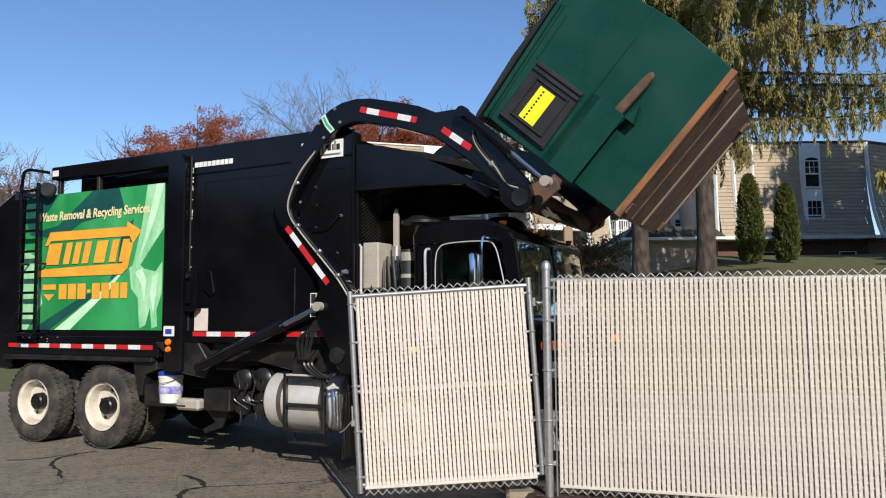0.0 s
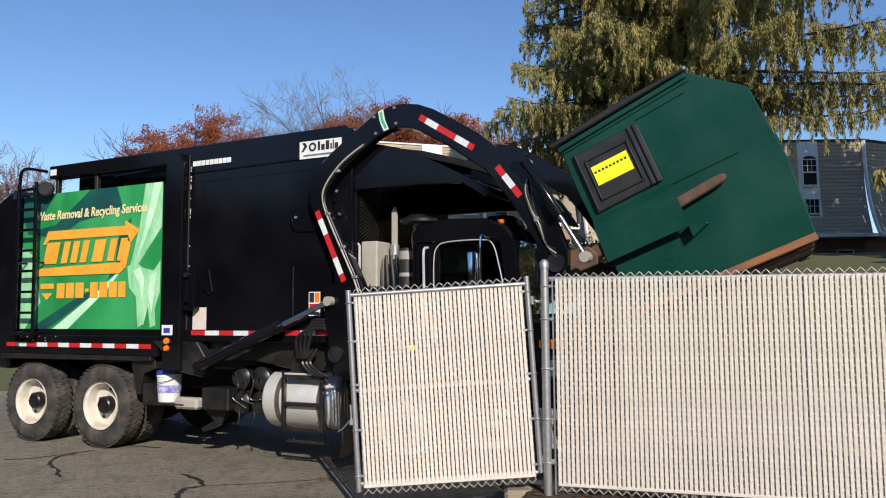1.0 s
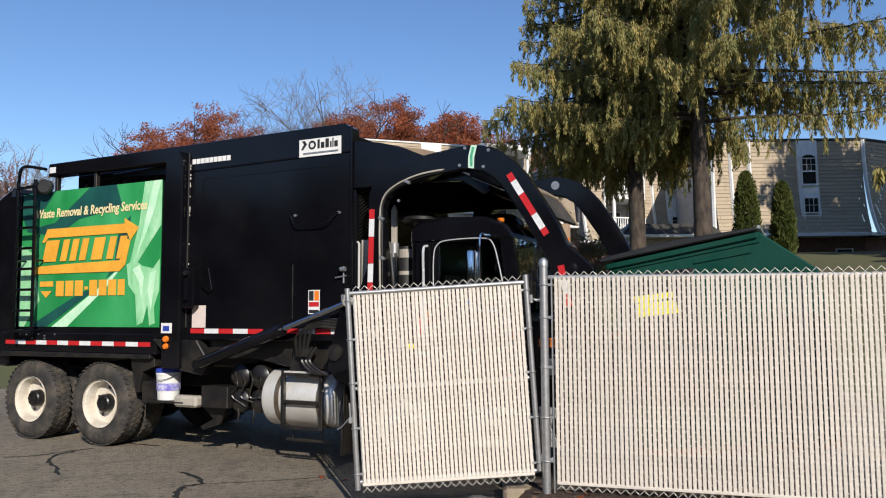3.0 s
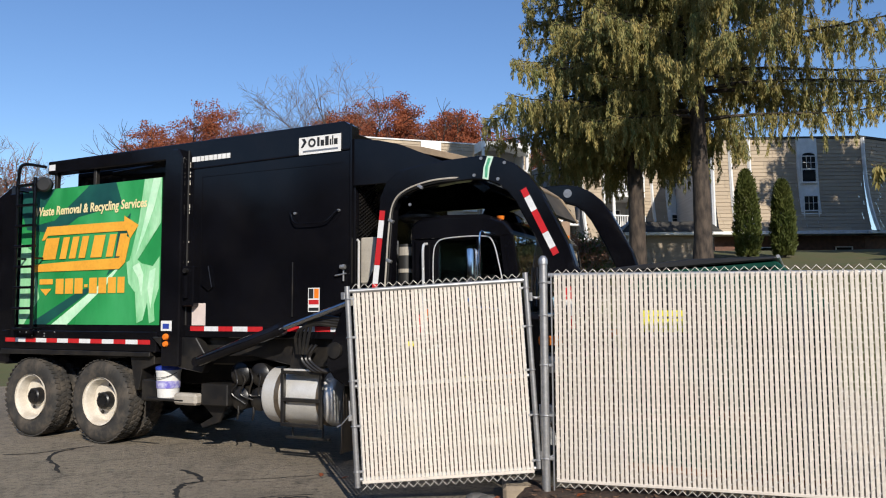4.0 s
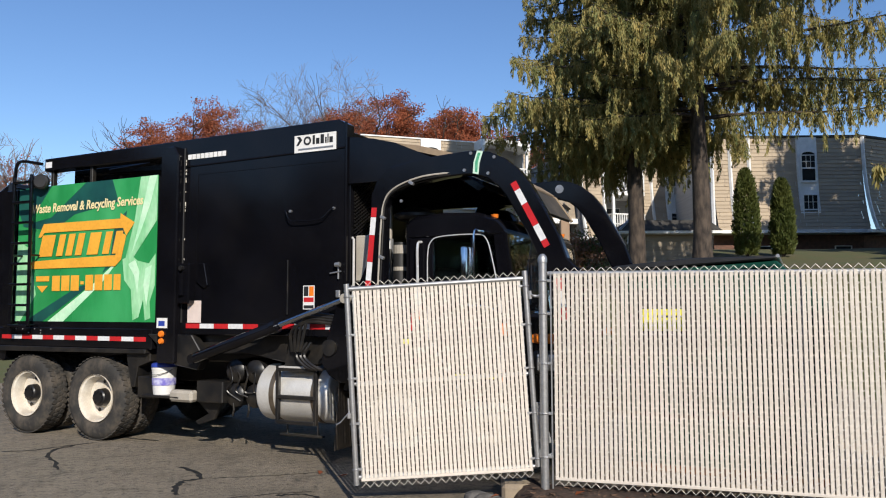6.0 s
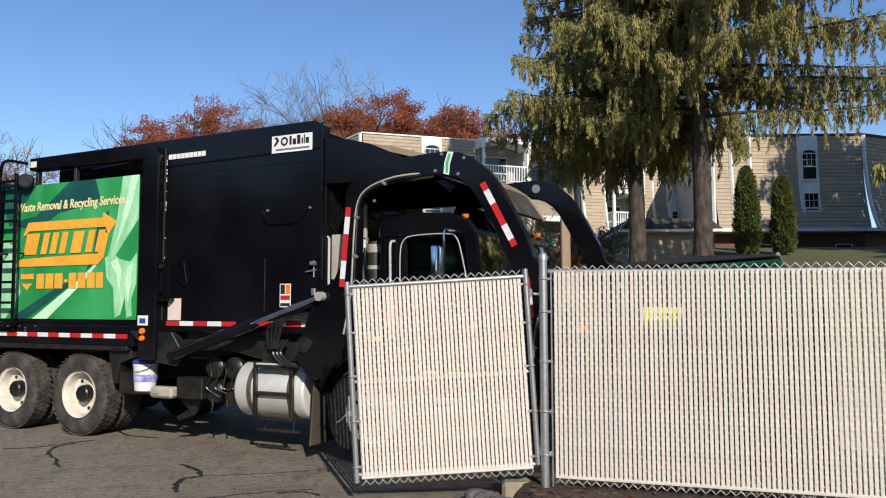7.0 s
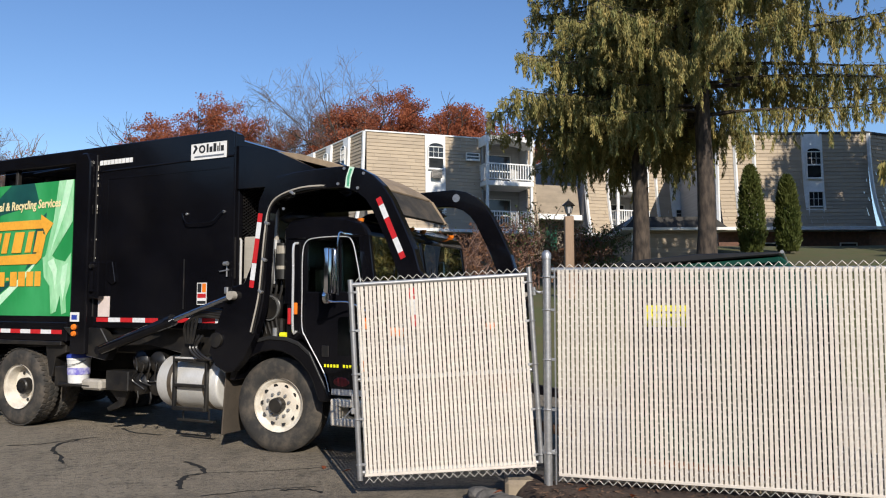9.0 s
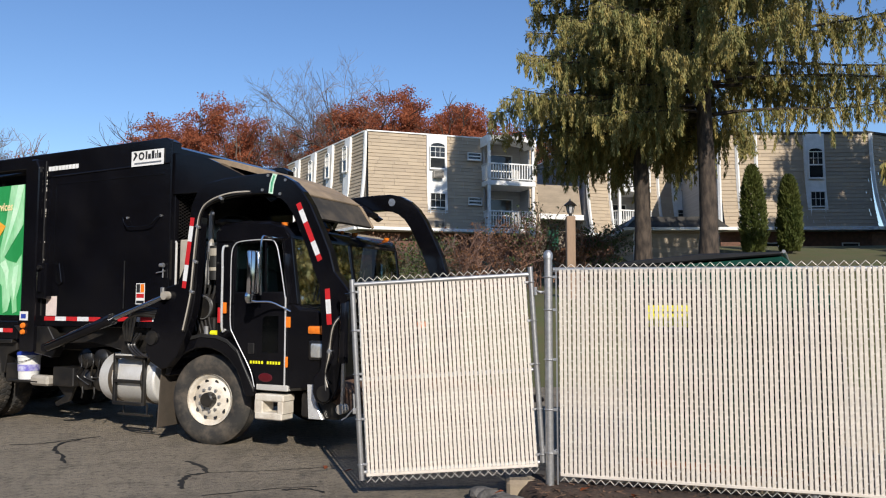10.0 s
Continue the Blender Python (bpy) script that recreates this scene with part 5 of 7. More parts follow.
ARMS = [arm(-0.135, -0.015, True), arm(WID + 0.015, WID + 0.135, False)]
part("arm_cross_tube", rod((2.39, 0.0, 0.873), (2.39, WID, 0.873), 0.075, n=18), BLACK_FRAME, ARMS[0])


def forks():
    """The fork carriage turns about the arm tips: cross tube, two forks, ram horns."""
    f = part("fork_carriage", rod((0, 0.02, 0), (0, WID - 0.02, 0), 0.1, n=18), RUST, truck, "worn rusty fork carriage", smooth=True)
    for y in (0.15, WID - 0.225):
        part("fork", slab([(-0.05, -0.12), (-0.05, 0.05), (0.3, 0.02), (1.5, 0.02), (1.61, 0.01), (1.65, -0.02), (1.61, -0.06), (1.5, -0.068), (0.3, -0.10)], y, y + 0.075, 0.012), RUST, f, "rust-brown steel fork")
        part("horn", slab([(-0.08, -0.08), (0.06, -0.14), (0.30, -0.17), (0.34, -0.08), (0.30, 0.02), (0.1, 0.08), (-0.06, 0.09)], y - 0.11, y - 0.07, 0.008), RUST, f)
    return f


FORKS = forks()


def ram(name, length, r, rod_len, rr_, label):
    """A hydraulic ram: barrel along +x from its own origin, and a rod along -x from its eye."""
    b = rod((0.0, 0, 0), (length, 0, 0), r, n=20, bevel=0.008)
    rod((-0.03, -0.05, 0), (-0.03, 0.05, 0), 0.055, n=16, bm=b)
    rod((length - 0.06, 0, 0), (length + 0.02, 0, 0), r * 1.12, n=20, bm=b)
    barrel = part("ram_barrel", b, BLACK, truck, label, smooth=True)
    c = rod((0, 0, 0), (-rod_len, 0, 0), rr_, n=16)
    rod_ob = part("ram_rod", c, STEEL_ROD, truck, "bright chromed ram rod", smooth=True)
    eye = rod((0, -0.05, 0), (0, 0.05, 0), 0.05, n=16)
    part("ram_eye", eye, GREY_BOX, rod_ob)
    return barrel, rod_ob


LIFT_RAMS = [(*ram("lift", 1.2, 0.066, 1.1, 0.030, "black lift ram barrel"), y) for y in (-0.16, WID + 0.16)]
FORK_RAMS = [(*ram("fork", 0.62, 0.05, 0.62, 0.022, "black fork ram barrel"), y) for y in (-0.19, WID + 0.19)]
for k in range(4):
    hl = tube(smooth_line([(-1.75 + 0.05 * k, -0.05 - 0.02 * k, 1.2), (-1.72 + 0.06 * k, -0.1, 1.42 + 0.02 * k), (-1.5, -0.1, 1.52 + 0.03 * k), (-1.22, -0.03, 1.50 + 0.03 * k)], 5), 0.018, 6)
    part("hydraulic_hose", hl, BLACK_FRAME, truck, smooth=True)
for k in range(3):
    hl = tube(smooth_line([(-1.62 + 0.05 * k, -0.02, 1.3), (-1.68 + 0.05 * k, -0.06, 1.15), (-1.5 + 0.06 * k, -0.06, 1.02), (-1.3, 0.0, 1.06)], 5), 0.018, 6)
    part("hydraulic_hose", hl, BLACK_FRAME, truck, smooth=True)
part("hose_bracket", slab([(-1.82, 1.3), (-1.7, 1.3), (-1.66, 1.0), (-1.9, 1.0)], 0.0, 0.06, 0.005), BLACK_FRAME, truck)

# ---- the bucket carried on the truck ----
bucket = thing("bucket", "white plastic pail with a blue lid, carried on the truck's tray", "bucket")
pail = lathe([(0, 0), (0.125, 0), (0.128, 0.01), (0.145, 0.30), (0.15, 0.30), (0.15, 0.315), (0.146, 0.33), (0.14, 0.33), (0.12, 0.02), (0, 0.02)], 28)
part("pail", pail, WHITE, bucket, m=pose(0, 0, 0, 90), smooth=True)
part("lid", lathe([(0, 0.375), (0.13, 0.375), (0.152, 0.365), (0.155, 0.33), (0.15, 0.33), (0, 0.34)], 28), BLUE, bucket, "blue plastic lid", m=pose(0, 0, 0, 90), smooth=True)
part("print", lathe([(0.138, 0.11), (0.1395, 0.115), (0.1425, 0.2), (0.1415, 0.2)], 28), surface("violet_print", (0.16, 0.14, 0.5), (0.6, 0.6, 0.75), rough=0.4, scale=14, fine=60, bump=0), bucket, m=pose(0, 0, 0, 90))
part("bail", tube([(0.15 * math.cos(a), -0.02 + 0.15 * math.sin(a), 0.30 - 0.06 * math.sin(-a)) for a in [math.pi + i * math.pi / 10 for i in range(11)]], 0.004, 6), BLACK_FRAME, bucket)

# ---- the container ----
DARK_LID = surface("black_lid", (0.012, 0.012, 0.013), (0.02, 0.02, 0.02), rough=0.5, scale=4, fine=60, bump=0.05)


def container():
    """Steel front-load container; x from the truck's side forward, base at z = 0."""
    c = thing("dumpster", "dark green steel dumpster with black lids and rusty underside", "dumpster")
    y0, y1 = 0.25, 2.25
    prof = [(0, 0), (1.65, 0), (1.73, 0.7), (1.71, 1.44), (1.30, 1.83), (-0.03, 1.75), (-0.045, 1.3)]
    sh = slab(prof, y0, y1, 0.012)
    part("shell", sh, GREEN_PAINT, c, "dark green painted steel shell with dents")
    # top edge, ribs and pressed creases, on both sides
    for ys, d in ((y0, -1), (y1, 1)):
        a, b = (ys - 0.03, ys) if d < 0 else (ys, ys + 0.03)
        part("top_edge", slab([(-0.05, 1.69), (1.29, 1.775), (1.29, 1.825), (-0.05, 1.74)], a, b, 0.008), GREEN_PAINT, c)
        a, b = (ys - 0.014, ys) if d < 0 else (ys, ys + 0.014)
        part("rib", slab([(-0.03, 1.66), (1.30, 1.735), (1.30, 1.745), (-0.03, 1.675)], a, b, 0.003), GREEN_PAINT, c)
        part("rib", slab([(0.73, 1.63), (1.22, 1.655), (1.22, 1.665), (0.73, 1.645)], a, b, 0.003), GREEN_PAINT, c)
        part("rib", slab([(0.05, 0.925), (1.40, 0.93), (1.40, 0.945), (0.05, 0.94)], a, b, 0.003), GREEN_PAINT, c)
        # fork sleeve: a folded plate welded to the side, and its gusset
        cs = [(0.0, 0.95), (0.13, 0.80), (0.13, 0.50), (0.115, 0.50), (0.115, 0.79), (0.0, 0.92)]
        sl = bmesh.new()
        t = bmesh.new()
        p0 = [t.verts.new((-0.02, ys + d * y, z)) for y, z in cs]
        p1 = [t.verts.new((0.77, ys + d * y, z)) for y, z in cs]
        t.faces.new(p0)
        t.faces.new(p1[::-1])
        for i in range(len(cs)):
            j = (i + 1) % len(cs)
            t.faces.new((p0[j], p0[i], p1[i], p1[j]))
        merge(sl, t)
        part("fork_sleeve", sl, GREEN_PAINT, c, "welded green fork sleeve")
        g0, g1 = sorted((ys, ys + d * 0.11))
        part("gusset", slab([(0.75, 0.52), (0.92, 0.46), (0.75, 0.40)], g0, g1, 0.004), GREEN_PAINT, c)
        # sliding side door with its frame, grooves and label
        a, b = (ys - 0.03, ys) if d < 0 else (ys, ys + 0.03)
        o = ys - 0.03 if d < 0 else ys + 0.03
        dr = part("side_door", slab([(0.05, 0.98), (0.72, 1.0), (0.72, 1.60), (0.05, 1.60)], a, b, 0.01), PLASTIC, c, "black plastic sliding side door")
        for x0, x1, z0, z1 in ((0.62, 0.65, 1.0, 1.60), (0.675, 0.70, 1.0, 1.60), (0.07, 0.085, 1.0, 1.59), (0.14, 0.58, 1.48, 1.50), (0.14, 0.58, 1.07, 1.09), (0.14, 0.155, 1.07, 1.50), (0.565, 0.58, 1.07, 1.50)):
            part("door_rib", box(x0, x1, min(o, o + d * 0.018), max(o, o + d * 0.018), z0, z1, 0.004), PLASTIC, dr)
        if d < 0:
            lab = part("label_plate", box(0.17, 0.535, o - 0.006, o, 1.215, 1.41, 0.001), YELLOW, dr, "bright yellow warning label")
            for k in range(9):
                x = 0.185 + k * 0.038
                part("label_bar", box(x, x + 0.022, o - 0.0075, o - 0.006, 1.335, 1.355), INK, lab)
    part("end_rib", box(1.715, 1.745, y0 + 0.1, y1 - 0.1, 0.9, 0.97, 0.01), GREEN_PAINT, c)
    part("end_rib", box(1.66, 1.70, y0 + 0.1, y1 - 0.1, 0.25, 0.32, 0.01), GREEN_PAINT, c)
    # lids
    for k in range(2):
        a = y0 - 0.04 + k * 1.045
        part("lid", slab([(-0.10, 1.76), (1.28, 1.84), (1.31, 1.868), (0.6, 1.868), (-0.06, 1.81), (-0.12, 1.79)], a, a + 1.035, 0.012), DARK_LID, c, "black plastic lid")
    part("lid_hinge", rod((1.31, y0, 1.87), (1.31, y1, 1.87), 0.016, n=10), GALV, c)
    # rusty underside with runners
    part("floor_plate", box(0.01, 1.64, y0 + 0.01, y1 - 0.01, -0.014, 0.006), RUST, c, "rusty steel underside")
    part("base_angle", box(0.0, 1.65, y0 - 0.006, y0 + 0.05, -0.035, 0.03, 0.004), RUST_EDGE, c, "orange rusted edge angle")
    for y, mt in ((0.78, RUST), (1.30, PALE_RUST), (2.22, PALE_RUST)):
        part("runner", box(0.03, 1.62, y - 0.035, y + 0.035, -0.03, -0.012, 0.006), mt, c)
    for x in (0.12, 1.53):
        for y in (y0 + 0.12, y1 - 0.12):
            part("foot", box(x - 0.06, x + 0.06, y - 0.06, y + 0.06, -0.05, -0.012, 0.006), RUST, c)
    return c


PALE_RUST = surface("pale_worn_steel", (0.34, 0.27, 0.21), (0.2, 0.14, 0.1), rough=0.8, scale=6, fine=60, bump=0.15, stretch=(0.4, 3, 3))
RUST_EDGE = surface("orange_rust", (0.30, 0.12, 0.045), (0.16, 0.08, 0.045), rough=0.9, scale=5, fine=60, bump=0.25, stretch=(0.4, 3, 3), dirt=(0.05, 0.035, 0.03), dirt_scale=5, dirt_amount=0.5)
dumpster = container()

# ---- houses ----
GLASS_DARK = surface("window_glass", (0.02, 0.022, 0.024), (0.035, 0.036, 0.036), rough=0.06, scale=2, fine=9, bump=0.02, rvar=0.03)
ROOFING = surface("dark_roof_shingle", (0.06, 0.055, 0.05), (0.035, 0.033, 0.03), rough=0.9, scale=4, fine=30, bump=0.3)
DOOR_GREEN = surface("green_door_paint", (0.01, 0.09, 0.05), (0.012, 0.11, 0.06), rough=0.4, scale=4, fine=30, bump=0.03)


def flare(v):
    """How far the mansard stands out at height share v, 0 at its foot."""
    return 0.14 + 0.62 * (1 - v) ** 3 + 0.10 * (1 - v)


def mansard_wall(parent, p, ang, length, ze, zt, name="shingle_cladding", courses=27, skip=()):
    """Shingle courses in overlapping strips on a flared wall along a line; skip: stretches left open (u0, u1, z0, z1)."""
    d = Vector((math.cos(radians(ang)), math.sin(radians(ang)), 0))
    out = Vector((d.y, -d.x, 0))
    b = bmesh.new()
    rng = random.Random(int(ang * 10) + courses)
    for k in range(courses):
        v0, v1 = k / courses, (k + 1) / courses
        z0, z1 = ze + (zt - ze) * v0, ze + (zt - ze) * v1
        u = -rng.uniform(0, 0.8)
        while u < length:
            w = rng.uniform(0.7, 1.3)
            a, e = max(u, 0), min(u + w - 0.012, length)
            u += w
            for s0, s1, y0, y1 in skip:
                if a < s1 and e > s0 and y0 < (z0 + z1) / 2 < y1:
                    a, e = (a, s0) if s0 - a > e - s1 else (s1, e)
            if e - a < 0.03:
                continue
            lift = rng.uniform(0.028, 0.042)
            o0, o1 = flare(v0), flare(v1)
            q = [p + d * a + out * (o0 + lift), p + d * e + out * (o0 + lift), p + d * e + out * o1, p + d * a + out * o1, p + d * a + out * (o0 - 0.01), p + d * e + out * (o0 - 0.01)]
            vs = [b.verts.new((c.x, c.y, z)) for c, z in zip(q, (z0, z0, z1 + 0.01, z1 + 0.01, z0, z0))]
            b.faces.new(vs[:4])
            b.faces.new((vs[0], vs[4], vs[5], vs[1]))
    part(name, b, SHINGLE_ISLAND, parent, "tan shingle courses")["kind"] = "stuff"
    return d, out


def wall_frame(p, ang):
    """Space of a wall: x along it, y into it, z up."""
    return Matrix.Translation(p) @ Matrix.Rotation(radians(ang), 4, "Z")


def sash(parent, m, u, z0, z1, w, y, arch=False, muntins=True):
    """A window: white frame, dark pane, meeting rail and muntins."""
    f = bmesh.new()
    t = 0.05
    box(u - w / 2, u - w / 2 + t, y - 0.05, y + 0.03, z0, z1, 0.01, f)
    box(u + w / 2 - t, u + w / 2, y - 0.05, y + 0.03, z0, z1, 0.01, f)
    box(u - w / 2, u + w / 2, y - 0.06, y + 0.03, z0 - 0.05, z0 + t, 0.01, f)
    box(u - w / 2, u + w / 2, y - 0.05, y + 0.03, z1 - t, z1, 0.01, f)
    box(u - w / 2 + t, u + w / 2 - t, y - 0.045, y + 0.02, (z0 + z1) / 2 - 0.035, (z0 + z1) / 2 + 0.035, 0.0, f)
    if muntins:
        for k in (1, 2):
            x = u - w / 2 + t + (w - 2 * t) * k / 3
            box(x - 0.009, x + 0.009, y - 0.03, y + 0.01, (z0 + z1) / 2, z1 - t, 0, f)
        box(u - w / 2 + t, u + w / 2 - t, y - 0.03, y + 0.01, (z0 + 3 * z1) / 4 - 0.009, (z0 + 3 * z1) / 4 + 0.009, 0, f)
    if arch:
        for k in range(12):
            a0, a1 = math.pi * k / 12, math.pi * (k + 1) / 12
            r0, r1 = w / 2, w / 2 - t
            q = [(u + r0 * math.cos(a0), z1 + 0.5 * r0 * math.sin(a0)), (u + r0 * math.cos(a1), z1 + 0.5 * r0 * math.sin(a1)), (u + r1 * math.cos(a1), z1 + 0.45 * r1 * math.sin(a1)), (u + r1 * math.cos(a0), z1 + 0.45 * r1 * math.sin(a0))]
            slab(q, y - 0.06, y + 0.02, 0, f)
    win = part("window", f, WHITE, parent, "white sash window", m=m)
    pane = box(u - w / 2 + 0.03, u + w / 2 - 0.03, y + 0.0, y + 0.012, z0, z1)
    if arch:
        slab([(u + (w / 2 - 0.03) * math.cos(a), z1 + 0.45 * (w / 2) * math.sin(a)) for a in [math.pi * k / 12 for k in range(13)]], y, y + 0.012, 0, pane)
    part("pane", pane, GLASS_DARK, win)
    return win


def air_conditioner(parent, m, u, z, y):
    b = box(u - 0.3, u + 0.3, y - 0.32, y, z - 0.2, z + 0.2, 0.02)
    ac = part("air_conditioner", b, surface("grey_metal_case", (0.36, 0.33, 0.29), (0.28, 0.26, 0.23), rough=0.6, scale=4, fine=40, bump=0.02), parent, "grey window air conditioner", m=m)
    for k in range(5):
        part("louvre", box(u - 0.26, u + 0.26, y - 0.335, y - 0.32, z - 0.15 + k * 0.07, z - 0.12 + k * 0.07), INK, ac)


def bay(parent, m, u, w, ze, zt, wins, ac=()):
    """A white panel standing on the mansard, with its windows one above the other."""
    y = -0.36
    prof = [(-0.30, zt - 0.02), (-0.36, ze + 0.7 * (zt - ze)), (-0.42, ze + 0.4 * (zt - ze)), (-0.62, ze + 0.12 * (zt - ze)), (-0.85, ze + 0.02), (0.0, ze + 0.02), (0.0, zt - 0.02)]
    b = bmesh.new()
    t = bmesh.new()
    a = [t.verts.new((u - w / 2, yy, z)) for yy, z in prof]
    c = [t.verts.new((u + w / 2, yy, z)) for yy, z in prof]
    t.faces.new(a)
    t.faces.new(c[::-1])
    for i in range(len(prof)):
        j = (i + 1) % len(prof)
        t.faces.new((a[j], a[i], c[i], c[j]))
    merge(b, t)
    part("window_bay", b, WHITE, parent, "white painted bay panel", m=m)
    for z0, z1, ww, arch in wins:
        yy = -0.40 - 0.12 * max(0, 1 - (z0 - ze) / (0.45 * (zt - ze)))
        sash(parent, m, u, z0, z1, ww, yy - 0.06, arch)
    for z in ac:
        air_conditioner(parent, m, u, z, -0.44 - 0.12 * max(0, 1 - (z - ze) / (0.45 * (zt - ze))))


def corner_board(parent, p, out, ze, zt):
    """White trim along a flared corner."""
    pts = []
    for k in range(9):
        v = k / 8
        pts.append((p.x + out.x * (flare(v) + 0.05), p.y + out.y * (flare(v) + 0.05), ze + (zt - ze) * v))
    part("corner_board", tube(pts, 0.10, 4), WHITE, parent, "white corner trim")


def balcony(parent, m, u0, u1, z, deep=1.3):
    s = part("balcony", box(u0, u1, -deep, 0.9, z - 0.28, z, 0.02), WHITE, parent, "white balcony with a picket railing", m=m)
    part("rail", box(u0, u1, -deep, -deep + 0.07, z + 0.95, z + 1.03, 0.01), WHITE, s)
    part("rail", box(u0, u1, -deep, -deep + 0.05, z + 0.08, z + 0.14, 0.01), WHITE, s)
    n = int((u1 - u0) / 0.16)
    for i in range(n + 1):
        x = u0 + 0.03 + (u1 - u0 - 0.06) * i / n
        part("baluster", box(x - 0.025, x + 0.025, -deep + 0.01, -deep + 0.05, z + 0.1, z + 0.98), WHITE, s)
    for x in (u0, u1 - 0.05):
        for k in range(5):
            yy = -deep + 0.2 + k * 0.22
            part("baluster", box(x, x + 0.05, yy, yy + 0.04, z + 0.1, z + 0.98), WHITE, s)
        part("rail", box(x, x + 0.06, -deep, 0.0, z + 0.95, z + 1.03), WHITE, s)


def recess(parent, m, u0, u1, z0, z1, deep=0.9):
    """The shaded back of a balcony: walls, sliding door."""
    b = box(u0, u1, deep, deep + 0.1, z0, z1)
    box(u0 - 0.1, u0, -0.3, deep, z0, z1, 0, b)
    box(u1, u1 + 0.1, -0.3, deep, z0, z1, 0, b)
    part("recess_wall", b, GREY_WALL, parent, m=m)
    n = max(1, int((z1 - z0) / 2.6))
    for k in range(n):
        zz = z0 + 0.1 + k * (z1 - z0) / n
        sash(parent, m, (u0 + u1) / 2, zz, zz + 2.0, min(1.7, (u1 - u0) * 0.6), deep - 0.03, muntins=False)


GREY_WALL = surface("pale_grey_siding", (0.42, 0.41, 0.40), (0.36, 0.35, 0.34), rough=0.8, scale=2, fine=20, bump=0.05, stretch=(0.2, 0.2, 6))
SHINGLE_ISLAND, _nt, _p = nodes_of("tan_shingle_courses")
_ge, _no, _m1, _m2 = _nt.nodes.new("ShaderNodeNewGeometry"), _nt.nodes.new("ShaderNodeTexNoise"), _nt.nodes.new("ShaderNodeMix"), _nt.nodes.new("ShaderNodeMix")
for _m in (_m1, _m2):
    _m.data_type = "RGBA"
_m1.inputs[6].default_value, _m1.inputs[7].default_value = (0.50, 0.40, 0.285, 1), (0.36, 0.285, 0.21, 1)
_nt.links.new(_ge.outputs["Random Per Island"], _m1.inputs[0])
_no.inputs["Scale"].default_value, _no.inputs["Detail"].default_value = 9.0, 5
_nt.links.new(_no.outputs[0], _m2.inputs[0])
_nt.links.new(_m1.outputs[2], _m2.inputs[6])
_m2.inputs[7].default_value = (0.38, 0.305, 0.22, 1)
_nt.links.new(_m2.outputs[2], _p.inputs["Base Color"])
_p.inputs["Roughness"].default_value = 0.9


def eave(parent, m, u0, u1, ze):
    part("eave_trim", box(u0, u1, -0.98, 0.0, ze - 0.16, ze + 0.02, 0.02), WHITE, parent, "white eave trim", m=m)


